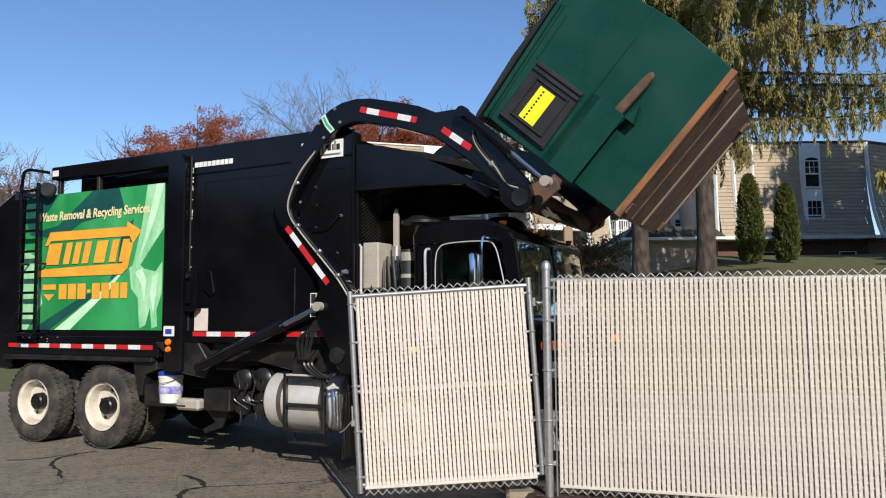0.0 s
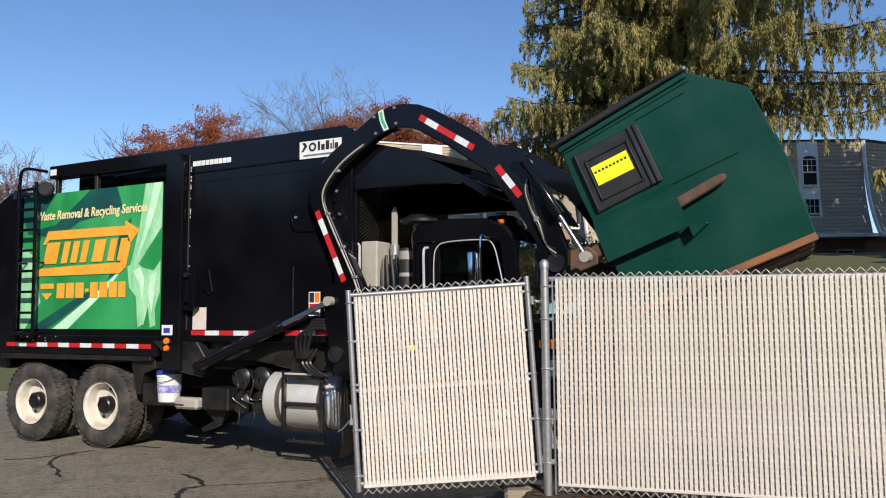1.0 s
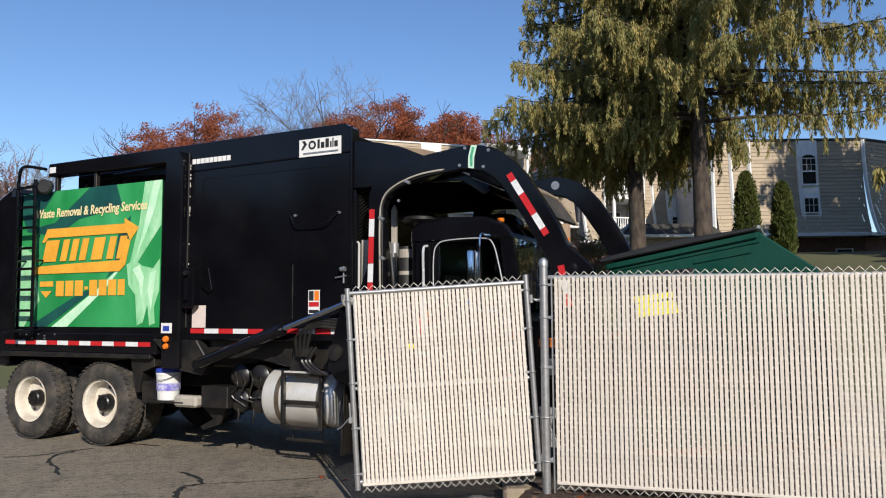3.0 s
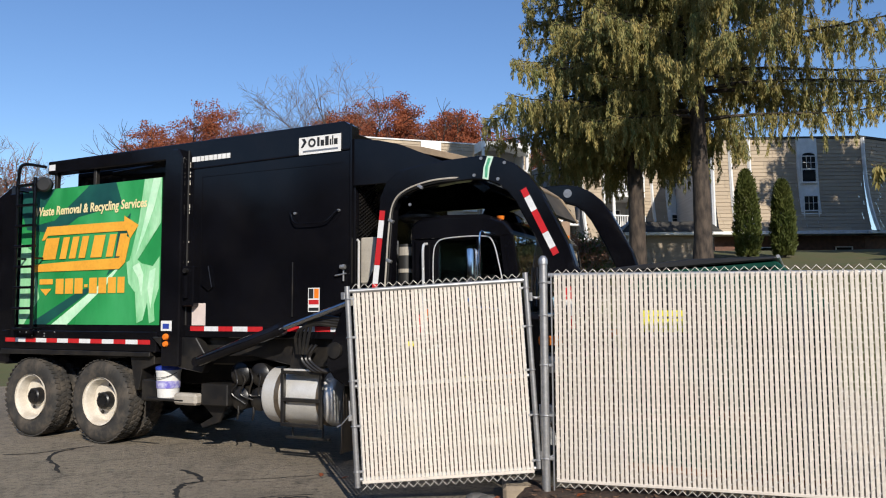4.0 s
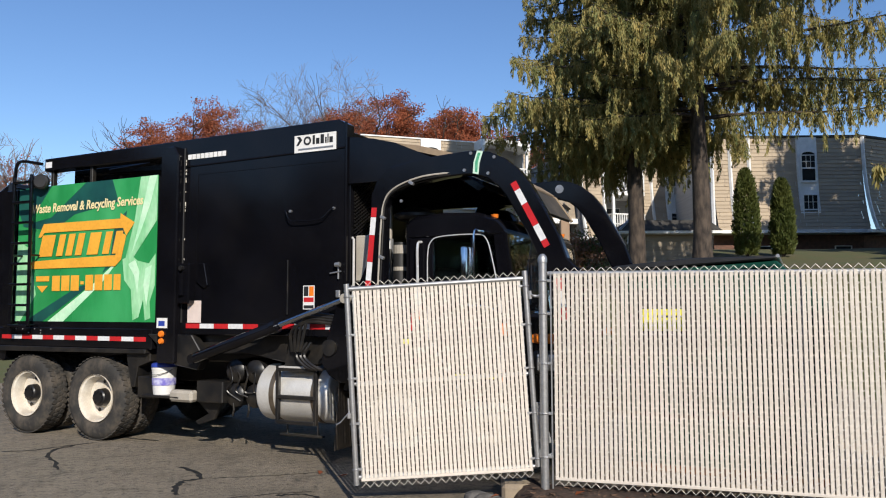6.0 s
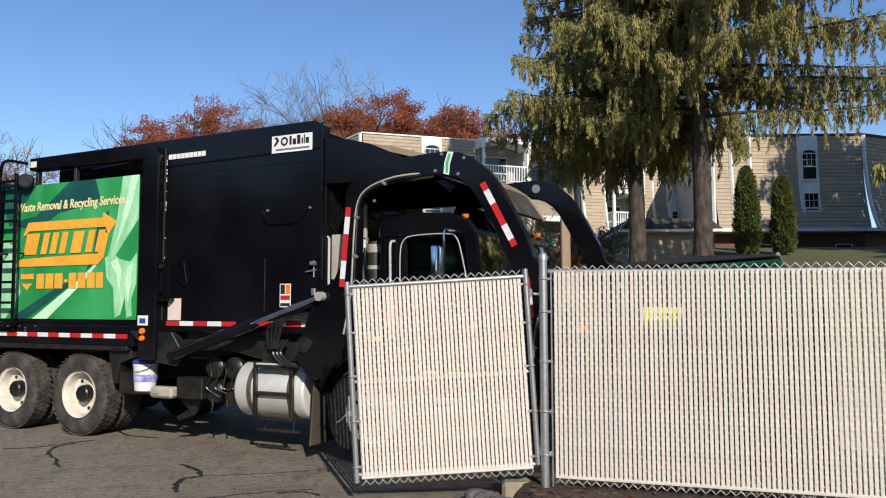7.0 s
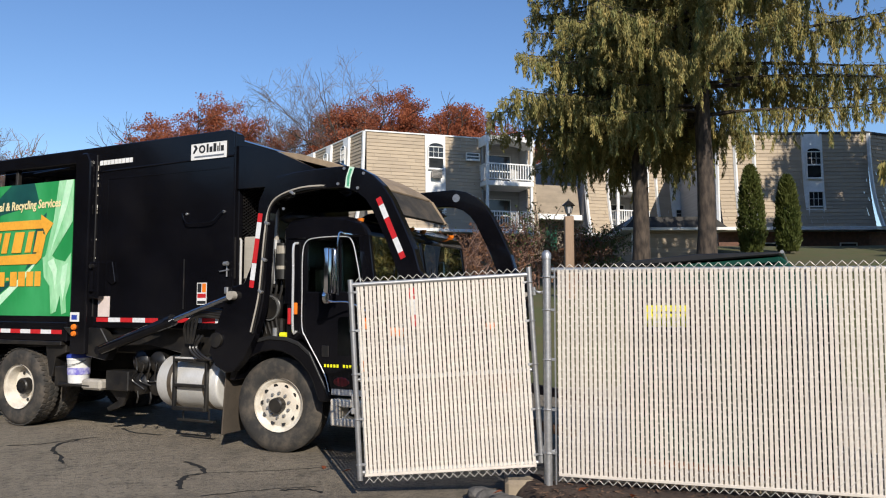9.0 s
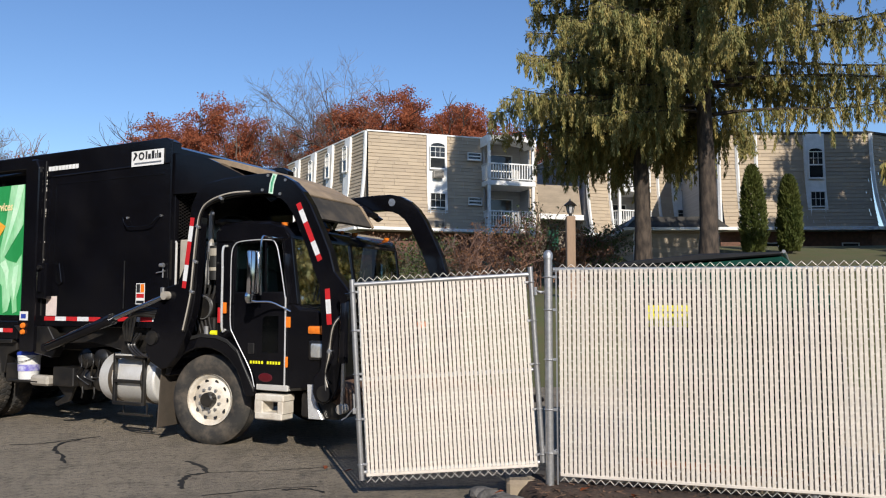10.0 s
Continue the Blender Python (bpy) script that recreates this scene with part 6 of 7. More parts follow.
def house_one():
    """Three storeys: brick below, two shingled storeys in a flared mansard above."""
    C = Vector((-4.6, 41.9, 0))
    ze, zt = 5.85, 11.35
    h = thing("apartment_house", "three-storey apartment house with tan shingle mansard and white bays", "house")
    mf = wall_frame(C, 17.4)
    ms = wall_frame(C, 122.0)
    d, out = mansard_wall(h, C, 17.4, 10.3, ze, zt, skip=((6.85, 9.75, ze, zt),))
    # side wall runs back to the left: built from its far end so that it faces outwards
    far = C + Vector((math.cos(radians(122)), math.sin(radians(122)), 0)) * 12.5
    mansard_wall(h, far, 302, 12.5, ze, zt)
    mside = wall_frame(far, 302)
    corner_board(h, C, Vector((-0.55, -0.85, 0)), ze, zt)
    b = bmesh.new()
    for zz, (a, c) in ((0, (3.5, zt)),):
        box(0.0, 12.3, 0.12, 7.5, a, c, 0, b)
    part("inner_wall", b, GREY_WALL, h, m=mside)
    bb = bmesh.new()
    box(-0.0, 10.3, -0.02, 0.3, 3.2, ze - 0.1, 0, bb)
    part("brick_wall", bb, BRICK, h, "dark brown brick ground floor", m=mf)
    part("brick_wall", box(0, 12.4, -0.02, 0.3, 3.2, ze - 0.1), BRICK, h, "dark brown brick ground floor", m=mside)
    part("roof", box(-0.2, 12.4, -0.2, 9.0, zt - 0.02, zt + 0.06, 0.01), WHITE, h, "flat roof with white edge", m=mside)
    part("roof", box(-0.1, 10.4, -0.22, 6.0, zt - 0.016, zt + 0.065, 0.01), WHITE, h, "flat roof with white edge", m=mf)
    eave(h, mf, -0.7, 10.3, ze)
    eave(h, mside, 0, 12.9, ze)
    bay(h, mf, 4.0, 1.2, ze, zt, ((9.35, 10.65, 0.95, True), (6.25, 7.95, 0.95, False)), ac=(9.0, 6.1))
    for u in (1.5, 4.1, 6.9, 9.8):
        bay(h, mside, 12.5 - u - 0.6, 0.75, ze, zt, ((9.3, 10.7, 0.6, True), (6.3, 7.9, 0.6, False)))
    for z in (10.2, 7.55):
        sash(h, mf, 6.25, z - 0.2, z + 0.22, 0.85, -0.42 - (0.15 if z < 9 else 0), muntins=False)
    recess(h, mf, 6.95, 9.7, ze, zt - 0.1)
    balcony(h, mf, 6.75, 9.75, 8.72)
    balcony(h, mf, 6.75, 9.75, 5.95)
    for x in (6.8, 9.55):
        part("post", box(x, x + 0.16, -1.25, -1.1, ze - 2.4, zt - 0.4, 0.01), WHITE, h, m=mf)
    part("balcony_roof", slab([(6.7, 10.75), (6.9, 10.98), (8.2, 11.22), (9.5, 10.98), (9.8, 10.75), (9.8, 11.36), (6.7, 11.36)], -1.3, 0.2, 0.02), WHITE, h, "white arched balcony head", m=mf)
    # entrance link, set back, with a green door
    part("link_wall", box(10.3, 13.6, 1.2, 1.5, 3.2, 8.3), SHINGLE, h, m=mf)
    part("link_roof", slab([(10.3, 7.05), (13.6, 7.05), (13.4, 8.9), (10.4, 8.9)], 0.4, 0.6, 0.02), SHINGLE, h, m=mf)
    part("link_trim", box(10.2, 13.7, 0.1, 0.5, 6.75, 7.08, 0.02), WHITE, h, "white fascia", m=mf)
    part("door", box(11.55, 12.35, 1.12, 1.2, 4.3, 6.55, 0.01), DOOR_GREEN, h, "dark green entrance door", m=mf)
    # second wing
    W2 = C + d * 13.6
    mansard_wall(h, W2, 17.4, 10.2, ze, zt, courses=26, skip=((1.6, 3.9, ze, zt),))
    m2 = wall_frame(W2, 17.4)
    b = bmesh.new()
    box(0.1, 1.6, 0.12, 7.5, 3.5, zt, 0, b)
    box(3.9, 10.1, 0.12, 7.5, 3.5, zt, 0, b)
    part("inner_wall", b, GREY_WALL, h, m=m2)
    part("brick_wall", box(0, 10.2, -0.02, 0.3, 3.2, ze - 0.1), BRICK, h, "dark brown brick ground floor", m=m2)
    part("roof", box(-0.1, 10.3, -0.22, 7.6, zt - 0.02, zt + 0.06, 0.01), WHITE, h, "flat roof with white edge", m=m2)
    eave(h, m2, -0.5, 10.4, ze)
    recess(h, m2, 1.7, 3.8, ze, zt - 0.1)
    balcony(h, m2, 1.6, 3.85, 8.72)
    balcony(h, m2, 1.6, 3.85, 6.3)
    for x in (1.65, 3.65):
        part("post", box(x, x + 0.16, -1.25, -1.1, ze, zt - 0.4, 0.01), WHITE, h, m=m2)
    bay(h, m2, 6.85, 1.7, ze, zt, ((9.3, 10.8, 1.2, True), (6.5, 7.6, 1.3, False)), ac=(9.0,))
    for u in (0.05, 1.55, 5.0, 10.1):
        q = W2 + d * u
        corner_board(h, q, out, ze, zt)


def house_two():
    B = Vector((22.5, 40.0, 0))
    ze, zt = 5.65, 10.75
    h = thing("apartment_house", "shaded apartment house with grey-brown shingle mansard and white trim", "house")
    left = B + Vector((-7.9, 0.28, 0))
    d, out = mansard_wall(h, left, -2.0, 7.9, ze, zt, courses=25)
    m = wall_frame(left, -2.0)
    d2, out2 = mansard_wall(h, B, 24, 9.0, ze, zt, courses=25)
    m2 = wall_frame(B, 24)
    part("inner_wall", box(0, 7.8, 0.12, 8, 3.4, zt), GREY_WALL, h, m=m)
    part("brick_wall", box(0, 7.9, -0.02, 0.3, 3.0, ze - 0.1), BRICK, h, "dark brown brick ground floor", m=m)
    part("brick_wall", box(0, 9.0, -0.02, 0.3, 3.0, ze - 0.1), BRICK, h, "dark brown brick ground floor", m=m2)
    part("roof", box(-0.2, 8.1, -0.2, 9, zt - 0.02, zt + 0.12, 0.02), ROOFING, h, m=m)
    part("roof", box(-0.2, 9.2, -0.2, 9, zt - 0.016, zt + 0.13, 0.02), ROOFING, h, m=m2)
    eave(h, m, -0.3, 8.6, ze)
    eave(h, m2, -0.7, 9.0, ze)
    bay(h, m, 4.95, 1.05, ze, zt, ((8.3, 9.75, 0.8, True), (5.95, 7.6, 0.8, False)))
    for u in (0.9, 1.9):
        corner_board(h, left + d * u, out, ze, zt)
    corner_board(h, B, Vector((0.24, -1.14, 0)), ze, zt)
    corner_board(h, left, Vector((-0.3, -0.95, 0)), ze, zt)
    for u in (2.6, 6.8):
        sash(h, m, u, 3.9, 4.9, 0.9, -0.06, muntins=False)


def shed():
    """Low outbuilding with a small mansard, seen over the fence."""
    s = thing("outbuilding", "low tan outbuilding with a dark mansard roof and white corners", "shed")
    m = wall_frame(Vector((7.75, 31.0, 0)), -2.0)
    z0, ze, zt = 2.6, 4.66, 5.25
    k = 0
    z = z0
    while z < ze - 0.05:
        part("board", box(0, 3.3, -0.006 * (k % 2), 0.15, z, min(z + 0.19, ze)), SHINGLE, s, m=m)
        z += 0.195
        k += 1
    part("side_wall", box(-0.02, 0.14, 0.1, 5.0, z0, ze), SHINGLE, s, m=m)
    part("corner_trim", box(-0.1, 0.14, -0.06, 0.1, z0, ze, 0.01), WHITE, s, "white corner board", m=m)
    part("side_wall", box(3.18, 3.3, 0.15, 5.0, z0, ze), SHINGLE, s, m=m)
    part("eave_trim", box(-0.55, 3.65, -0.5, 5.2, ze - 0.02, ze + 0.1, 0.01), WHITE, s, "white eave trim", m=m)
    r = bmesh.new()
    lo = [r.verts.new(c) for c in ((-0.55, -0.5, ze + 0.1), (3.65, -0.5, ze + 0.1), (3.65, 5.2, ze + 0.1), (-0.55, 5.2, ze + 0.1))]
    hi = [r.verts.new(c) for c in ((0.0, 0.05, zt), (3.25, 0.05, zt), (3.25, 4.8, zt), (0.0, 4.8, zt))]
    for i in range(4):
        j = (i + 1) % 4
        r.faces.new((lo[i], lo[j], hi[j], hi[i]))
    r.faces.new(hi)
    part("roof", r, ROOFING, s, "dark shingle mansard roof", m=m)
    part("hip_trim", rod((-0.53, -0.48, ze + 0.12), (0.0, 0.05, zt + 0.02), 0.06, n=6), GALV, s, m=m)


house_one()
house_two()
shed()


def street_lamp():
    x, y = 3.58, 22.0
    g = rise(x, y)
    L = thing("lamp_post", "wooden lamp post with a black lantern, standing in the bank", "lamp", m=pose(x, y, g))
    WOODP = surface("weathered_post", (0.30, 0.20, 0.13), (0.22, 0.145, 0.095), rough=0.85, scale=3, fine=30, bump=0.2, stretch=(1, 1, 0.2))
    part("post", box(-0.13, 0.13, -0.13, 0.13, -0.1, 4.22 - g, 0.02), WOODP, L)
    z = 4.22 - g
    part("neck", rod((0, 0, z), (0, 0, z + 0.08), 0.05, n=12), BLACK_FRAME, L)
    cage = bmesh.new()
    for i in range(6):
        a = i * math.pi / 3
        rod((0.075 * math.cos(a), 0.075 * math.sin(a), z + 0.08), (0.135 * math.cos(a), 0.135 * math.sin(a), z + 0.33), 0.011, n=5, bm=cage)
    part("lantern_frame", cage, BLACK_FRAME, L)
    glass = lathe([(0.07, 0.0), (0.125, 0.24)], 6)
    part("lantern_glass", glass, GREY_WALL, L, "milky lantern glass", m=pose(0, 0, z + 0.085, 90))
    part("lantern_roof", lathe([(0.20, 0.0), (0.17, 0.03), (0.07, 0.12), (0.03, 0.15), (0.02, 0.2), (0, 0.21)], 12), BLACK_FRAME, L, m=pose(0, 0, z + 0.32, 90), smooth=True)


street_lamp()

# ---- trees and shrubs ----
def leaf_mesh(name, centres, dirs, size, width, material, parent, rng, label="", kind=""):
    """Many small pointed leaves: each a kite along its own direction."""
    n = len(centres)
    c, d = np.asarray(centres), np.asarray(dirs)
    d = d / (np.linalg.norm(d, axis=1, keepdims=True) + 1e-9)
    r = rng.normal(size=(n, 3))
    s = np.cross(d, r)
    s /= np.linalg.norm(s, axis=1, keepdims=True) + 1e-9
    L = np.asarray(size).reshape(-1, 1) * np.ones((n, 1))
    w = np.asarray(width).reshape(-1, 1) * np.ones((n, 1))
    v = np.stack([c, c + d * L * 0.45 + s * w, c + d * L, c + d * L * 0.45 - s * w], 1).reshape(-1, 3)
    me = bpy.data.meshes.new(name)
    f = np.arange(4 * n).reshape(-1, 4)
    me.from_pydata(v.tolist(), [], f.tolist())
    me.materials.append(material)
    ob = new(name, me)
    ob.parent = parent
    if label:
        ob["label"] = label
    if kind:
        ob["kind"] = kind
    return ob


def limbs(parent, name, paths, material, n=5):
    b = bmesh.new()
    for pts, r0, r1 in paths:
        k = len(pts) - 1
        tube(pts, [r0 + (r1 - r0) * i / k for i in range(k + 1)], n, b)
    o = part(name, b, material, parent, smooth=True)
    if len(paths) > 1:
        o["kind"] = "stuff"
    return o


def grow(rng, p, d, length, r, depth, out, spread=0.7, up=0.15, kids=3):
    """Recursive bare branching; out collects (points, r0, r1)."""
    pts = [p]
    q = p.copy()
    dd = d.copy()
    for _ in range(3):
        dd = (dd + Vector((rng.normal() * 0.16, rng.normal() * 0.16, rng.normal() * 0.12 + up * 0.3))).normalized()
        q = q + dd * length / 3
        pts.append(q)
    out.append((pts, max(r, 0.010), max(r * 0.6, 0.007)))
    if depth:
        for i in range(kids):
            s = pts[rng.integers(1, 4)] if i else pts[-1]
            nd = (dd + Vector((rng.normal() * spread, rng.normal() * spread, rng.normal() * spread * 0.6 + up))).normalized()
            grow(rng, s.copy(), nd, length * rng.uniform(0.6, 0.82), r * 0.56, depth - 1, out, spread, up, kids)


def oak(x, y, top, radius, seed, leaves=44000, material=None, bare=0.0, label="oak with rust-orange autumn leaves behind the houses"):
    rng = np.random.default_rng(seed)
    g = rise(x, y)
    t = thing("oak_tree", label, "tree", group="autumn trees behind the houses", m=pose(x, y, g))
    H = top - g
    paths = []
    lean = Vector((rng.normal() * 0.04, rng.normal() * 0.04, 1)).normalized()
    trunk = [Vector((0, 0, -0.2)) + lean * H * 0.55 * k / 5 for k in range(6)]
    limbs(t, "trunk", [(trunk, 0.34, 0.2)], BARK, 8)
    for k in range(9):
        p = trunk[2 + k % 4]
        a = k * 2.4 + rng.uniform(0, 0.6)
        grow(rng, p.copy(), Vector((math.cos(a), math.sin(a), 0.75)).normalized(), H * 0.24, 0.12, 3, paths, 0.55, 0.15, 3)
    limbs(t, "branchwork", paths, TWIG if bare else BARK, 4)
    ends = [pts[-1] for pts, r0, r1 in paths if r0 < 0.04] + [pts[2] for pts, r0, r1 in paths if r0 < 0.04]
    ends = np.array([tuple(e) for e in ends])
    # crown: clusters on the branch ends, kept inside an uneven dome
    keep = []
    for e in ends:
        q = np.array([e[0] / radius, e[1] / radius, (e[2] - H * 0.66) / (H * 0.36)])
        if np.linalg.norm(q) < 0.95 + 0.12 * rng.normal() and rng.uniform() > bare:
            keep.append(e)
    extra = rng.normal(size=(190, 3))
    extra /= np.linalg.norm(extra, axis=1, keepdims=True)
    extra = extra * rng.uniform(0.35, 1.0, (190, 1)) ** 0.6 * np.array([radius, radius, H * 0.34]) + np.array([0, 0, H * 0.66])
    if not bare:
        keep = list(keep) + list(extra)
    keep = np.array(keep)
    idx = rng.integers(0, len(keep), leaves)
    c = keep[idx] + rng.normal(size=(leaves, 3)) * np.array([0.30, 0.30, 0.24])
    dirs = rng.normal(size=(leaves, 3)) + np.array([0, 0, -0.4])
    leaf_mesh("crown", c, dirs, rng.uniform(0.11, 0.22, leaves), rng.uniform(0.04, 0.075, leaves), material or ORANGE, t, rng, "rust-orange leaves" if not material else "")
    return t


def bare_tree(x, y, top, seed, label="tall bare grey tree", spread=0.52):
    rng = np.random.default_rng(seed)
    g = rise(x, y)
    t = thing("bare_tree", label, "tree", group="bare trees", m=pose(x, y, g))
    H = top - g
    trunk = [Vector((0.05 * k * rng.normal(), 0, -0.2 + H * 0.5 * k / 5)) for k in range(6)]
    limbs(t, "trunk", [(trunk, 0.24, 0.14)], TWIG, 7)
    paths = []
    for k in range(9):
        a = k * 2.4
        up = 1.6 if k > 5 else 0.75
        grow(rng, trunk[2 + k % 4].copy(), Vector((math.cos(a), math.sin(a) * 0.6, up)).normalized(), H * 0.20, 0.085, 5, paths, spread, 0.10, 3)
    limbs(t, "branchwork", paths, TWIG, 3)
    return t


def spruce(x, y, top, reach, seed, bottom, right=1.0, left=1.0, thin=0.0, fine=True, front=None):
    """Weeping spruce: nearly level boughs with curtains of hanging tails; the boughs on the open side begin at the height front."""
    rng = np.random.default_rng(seed)
    g = rise(x, y)
    t = thing("spruce_tree", "tall weeping spruce with hanging olive-green twigs on the bank", "tree", group="spruces on the bank", m=pose(x, y, g))
    H = top - g
    b = bmesh.new()
    pts = [Vector((0.05 * math.sin(k * 1.3), 0.04 * math.cos(k), -0.2 + H * k / 12)) for k in range(13)]
    tube(pts, [0.27 * (1 - k / 12.5) + 0.03 + (0.08 if k == 0 else 0) for k in range(13)], 14, b)
    part("trunk", b, BARK, t, "rough grey-brown trunk", smooth=True)
    paths, C, D, S, Wd = [], [], [], [], []
    z = bottom - g
    while z < H - 0.6:
        share = (z - (bottom - g)) / (H - (bottom - g))
        low = z + g < 13.4 and fine
        count = 9 if low else 7
        count += 4 if front and z + g < front else 0
        turn = rng.uniform(0, 6.28)
        for k in range(count):
            a = turn + 2 * math.pi * (k + rng.uniform(-0.3, 0.3)) / count
            dx, dy = math.cos(a), math.sin(a)
            zz = z + rng.uniform(-0.25, 0.25)
            if dx > 0.35 and rng.uniform() < thin:
                continue
            if front and dy < 0.35 and abs(dx) < 0.8 and zz + g < front:
                continue
            L = reach * (1 - share) ** 0.75 * rng.uniform(0.62, 1.08)
            L *= right if dx > 0.2 else left if dx < -0.2 else 1
            L *= 0.8 if share < 0.06 else 1
            sag = rng.uniform(0.24, 0.36)
            bough = [Vector((dx * L * s, dy * L * s, zz + 0.10 * L * s - sag * L * s * s + 0.15 * L * s ** 4)) for s in (0, 1 / 6, 2 / 6, 3 / 6, 4 / 6, 5 / 6, 1)]
            paths.append((bough, 0.07 * (1 - share * 0.6), 0.012))
            B = np.array([tuple(p) for p in bough])
            lush = rng.uniform(0.65, 1.3)
            side = int((5.2 if low else 3.0) * L)
            for q in range(side):
                s = (q + rng.uniform(0.1, 0.9)) / side * 0.84 + 0.16
                i = min(int(s * 6), 5)
                p = B[i] + (B[i + 1] - B[i]) * (s * 6 - i)
                sg = 1 if q % 2 else -1
                bl = rng.uniform(0.15, 0.75) * (1.15 - 0.8 * s)
                ex, ey = dx * 0.7 - dy * sg * 0.75, dy * 0.7 + dx * sg * 0.75
                tip = p + np.array([ex * bl, ey * bl, -0.22 * bl])
                hang = lush * rng.uniform(0.5, 1.1) * (0.5 + 0.65 * math.sin(math.pi * min(s, 0.93)))
                if low:
                    paths.append(([Vector(p), Vector((p + tip) / 2) + Vector((0, 0, 0.03)), Vector(tip)], 0.014, 0.006))
                # tails: thick and close at the top, thin at the end, a little forked
                for w in range(2):
                    o = p + (tip - p) * (1.0 if w == 0 else rng.uniform(0.1, 0.7))
                    ln = hang * (rng.uniform(0.75, 1.25) if w == 0 else rng.uniform(0.35, 0.8))
                    m = int(30 + ln * 115) if low else 14
                    f = rng.uniform(0, 1, m) ** 1.1
                    sway = rng.normal(size=2) * 0.10
                    bend = rng.normal(size=2) * 0.04
                    rad = (0.050 * (1.05 - f) + 0.008) * (1 if low else 2)
                    th = rng.uniform(0, 2 * math.pi, m)
                    rr_ = rad * np.sqrt(rng.uniform(0.1, 1.6, m))
                    pp = o + np.stack([sway[0] * f + bend[0] * np.sin(7 * f) + rr_ * np.cos(th), sway[1] * f + bend[1] * np.sin(7 * f) + rr_ * np.sin(th), -ln * f + 0.03], 1)
                    C.append(pp)
                    D.append(np.stack([np.cos(th) * 0.26 + rng.normal(size=m) * 0.12, np.sin(th) * 0.26 + rng.normal(size=m) * 0.12, -rng.uniform(0.7, 1.2, m)], 1))
                    S.append(rng.uniform(0.09, 0.17, m) * (1 if low else 3.2))
                    Wd.append(rng.uniform(0.009, 0.017, m) * (1 if low else 5))
                # needles clothing the branchlet
                m = int(28 * bl) + 6
                f = rng.uniform(0, 1, m)[:, None]
                C.append(p + (tip - p) * f + rng.normal(size=(m, 3)) * 0.03)
                D.append(np.stack([ex + rng.normal(size=m) * 0.6, ey + rng.normal(size=m) * 0.6, rng.normal(size=m) * 0.4 - 0.1], 1))
                S.append(rng.uniform(0.06, 0.12, m))
                Wd.append(rng.uniform(0.010, 0.017, m))
            # an upturned brush at the bough's end
            m = 46
            f = rng.uniform(0.7, 1.0, m)
            C.append(B[4] + (B[6] - B[4]) * ((f - 0.667) / 0.333)[:, None] + rng.normal(size=(m, 3)) * 0.05)
            D.append(np.stack([dx + rng.normal(size=m) * 0.45, dy + rng.normal(size=m) * 0.45, rng.normal(size=m) * 0.4 + 0.1], 1))
            S.append(rng.uniform(0.09, 0.2, m))
            Wd.append(rng.uniform(0.010, 0.018, m))
        z += 0.60 if low else 0.7
    limbs(t, "branchwork", paths, BARK, 4)
    C, D, S, Wd = (np.concatenate(v) for v in (C, D, S, Wd))
    leaf_mesh("crown", C, D, S, Wd, SPRUCE, t, rng, "hanging olive-green needled twigs")
    return t


def arborvitae(x, y, height, r, seed, material):
    rng = np.random.default_rng(seed)
    g = rise(x, y)
    t = thing("arborvitae", "narrow clipped evergreen column before the shaded house", "shrub", group="evergreen columns", m=pose(x, y, g))
    part("trunk", rod((0, 0, -0.1), (0, 0, height * 0.8), 0.07, 0.02, n=6), BARK, t)
    n = 9000
    h = rng.uniform(0.02, 1.0, n)
    a = rng.uniform(0, 2 * math.pi, n)
    rr = r * np.minimum(1.0, 0.72 + 1.3 * h) * np.sqrt(np.maximum(0.0, 1 - h ** 2.6)) * (1 + 0.10 * np.sin(a * 5 + h * 19) + 0.06 * np.sin(a * 11 + 7 * h)) * rng.uniform(0.72, 1.05, n)
    c = np.stack([rr * np.cos(a), rr * np.sin(a), h * height], 1)
    d = np.stack([np.cos(a) * 0.5 + rng.normal(size=n) * 0.3, np.sin(a) * 0.5 + rng.normal(size=n) * 0.3, 1.0 + rng.normal(size=n) * 0.3], 1)
    leaf_mesh("crown", c, d, rng.uniform(0.08, 0.2, n), rng.uniform(0.018, 0.04, n), material, t, rng)


def shrub(x, y, w, hgt, seed, material, leaves, label, twigs=TWIG, z=None):
    rng = np.random.default_rng(seed)
    g = rise(x, y) if z is None else z
    t = thing("shrub", label, "shrub", group="shrubs on the bank", m=pose(x, y, g))
    paths = []
    for k in range(12):
        a = k * 0.53
        grow(rng, Vector((rng.normal() * 0.12, rng.normal() * 0.12, -0.05)), Vector((math.cos(a) * w, math.sin(a) * w, hgt * 1.1)).normalized(), hgt * 0.42, 0.022, 3, paths, 0.6, 0.1, 3)
    limbs(t, "branchwork", paths, twigs, 3)
    ends = np.array([tuple(p[0][-1]) for p in paths] + [tuple(p[0][2]) for p in paths])
    c = ends[rng.integers(0, len(ends), leaves)] + rng.normal(size=(leaves, 3)) * 0.10
    c[:, 2] = np.maximum(c[:, 2], 0.02)
    leaf_mesh("crown", c, rng.normal(size=(leaves, 3)), rng.uniform(0.07, 0.15, leaves), rng.uniform(0.02, 0.045, leaves), material, t, rng)


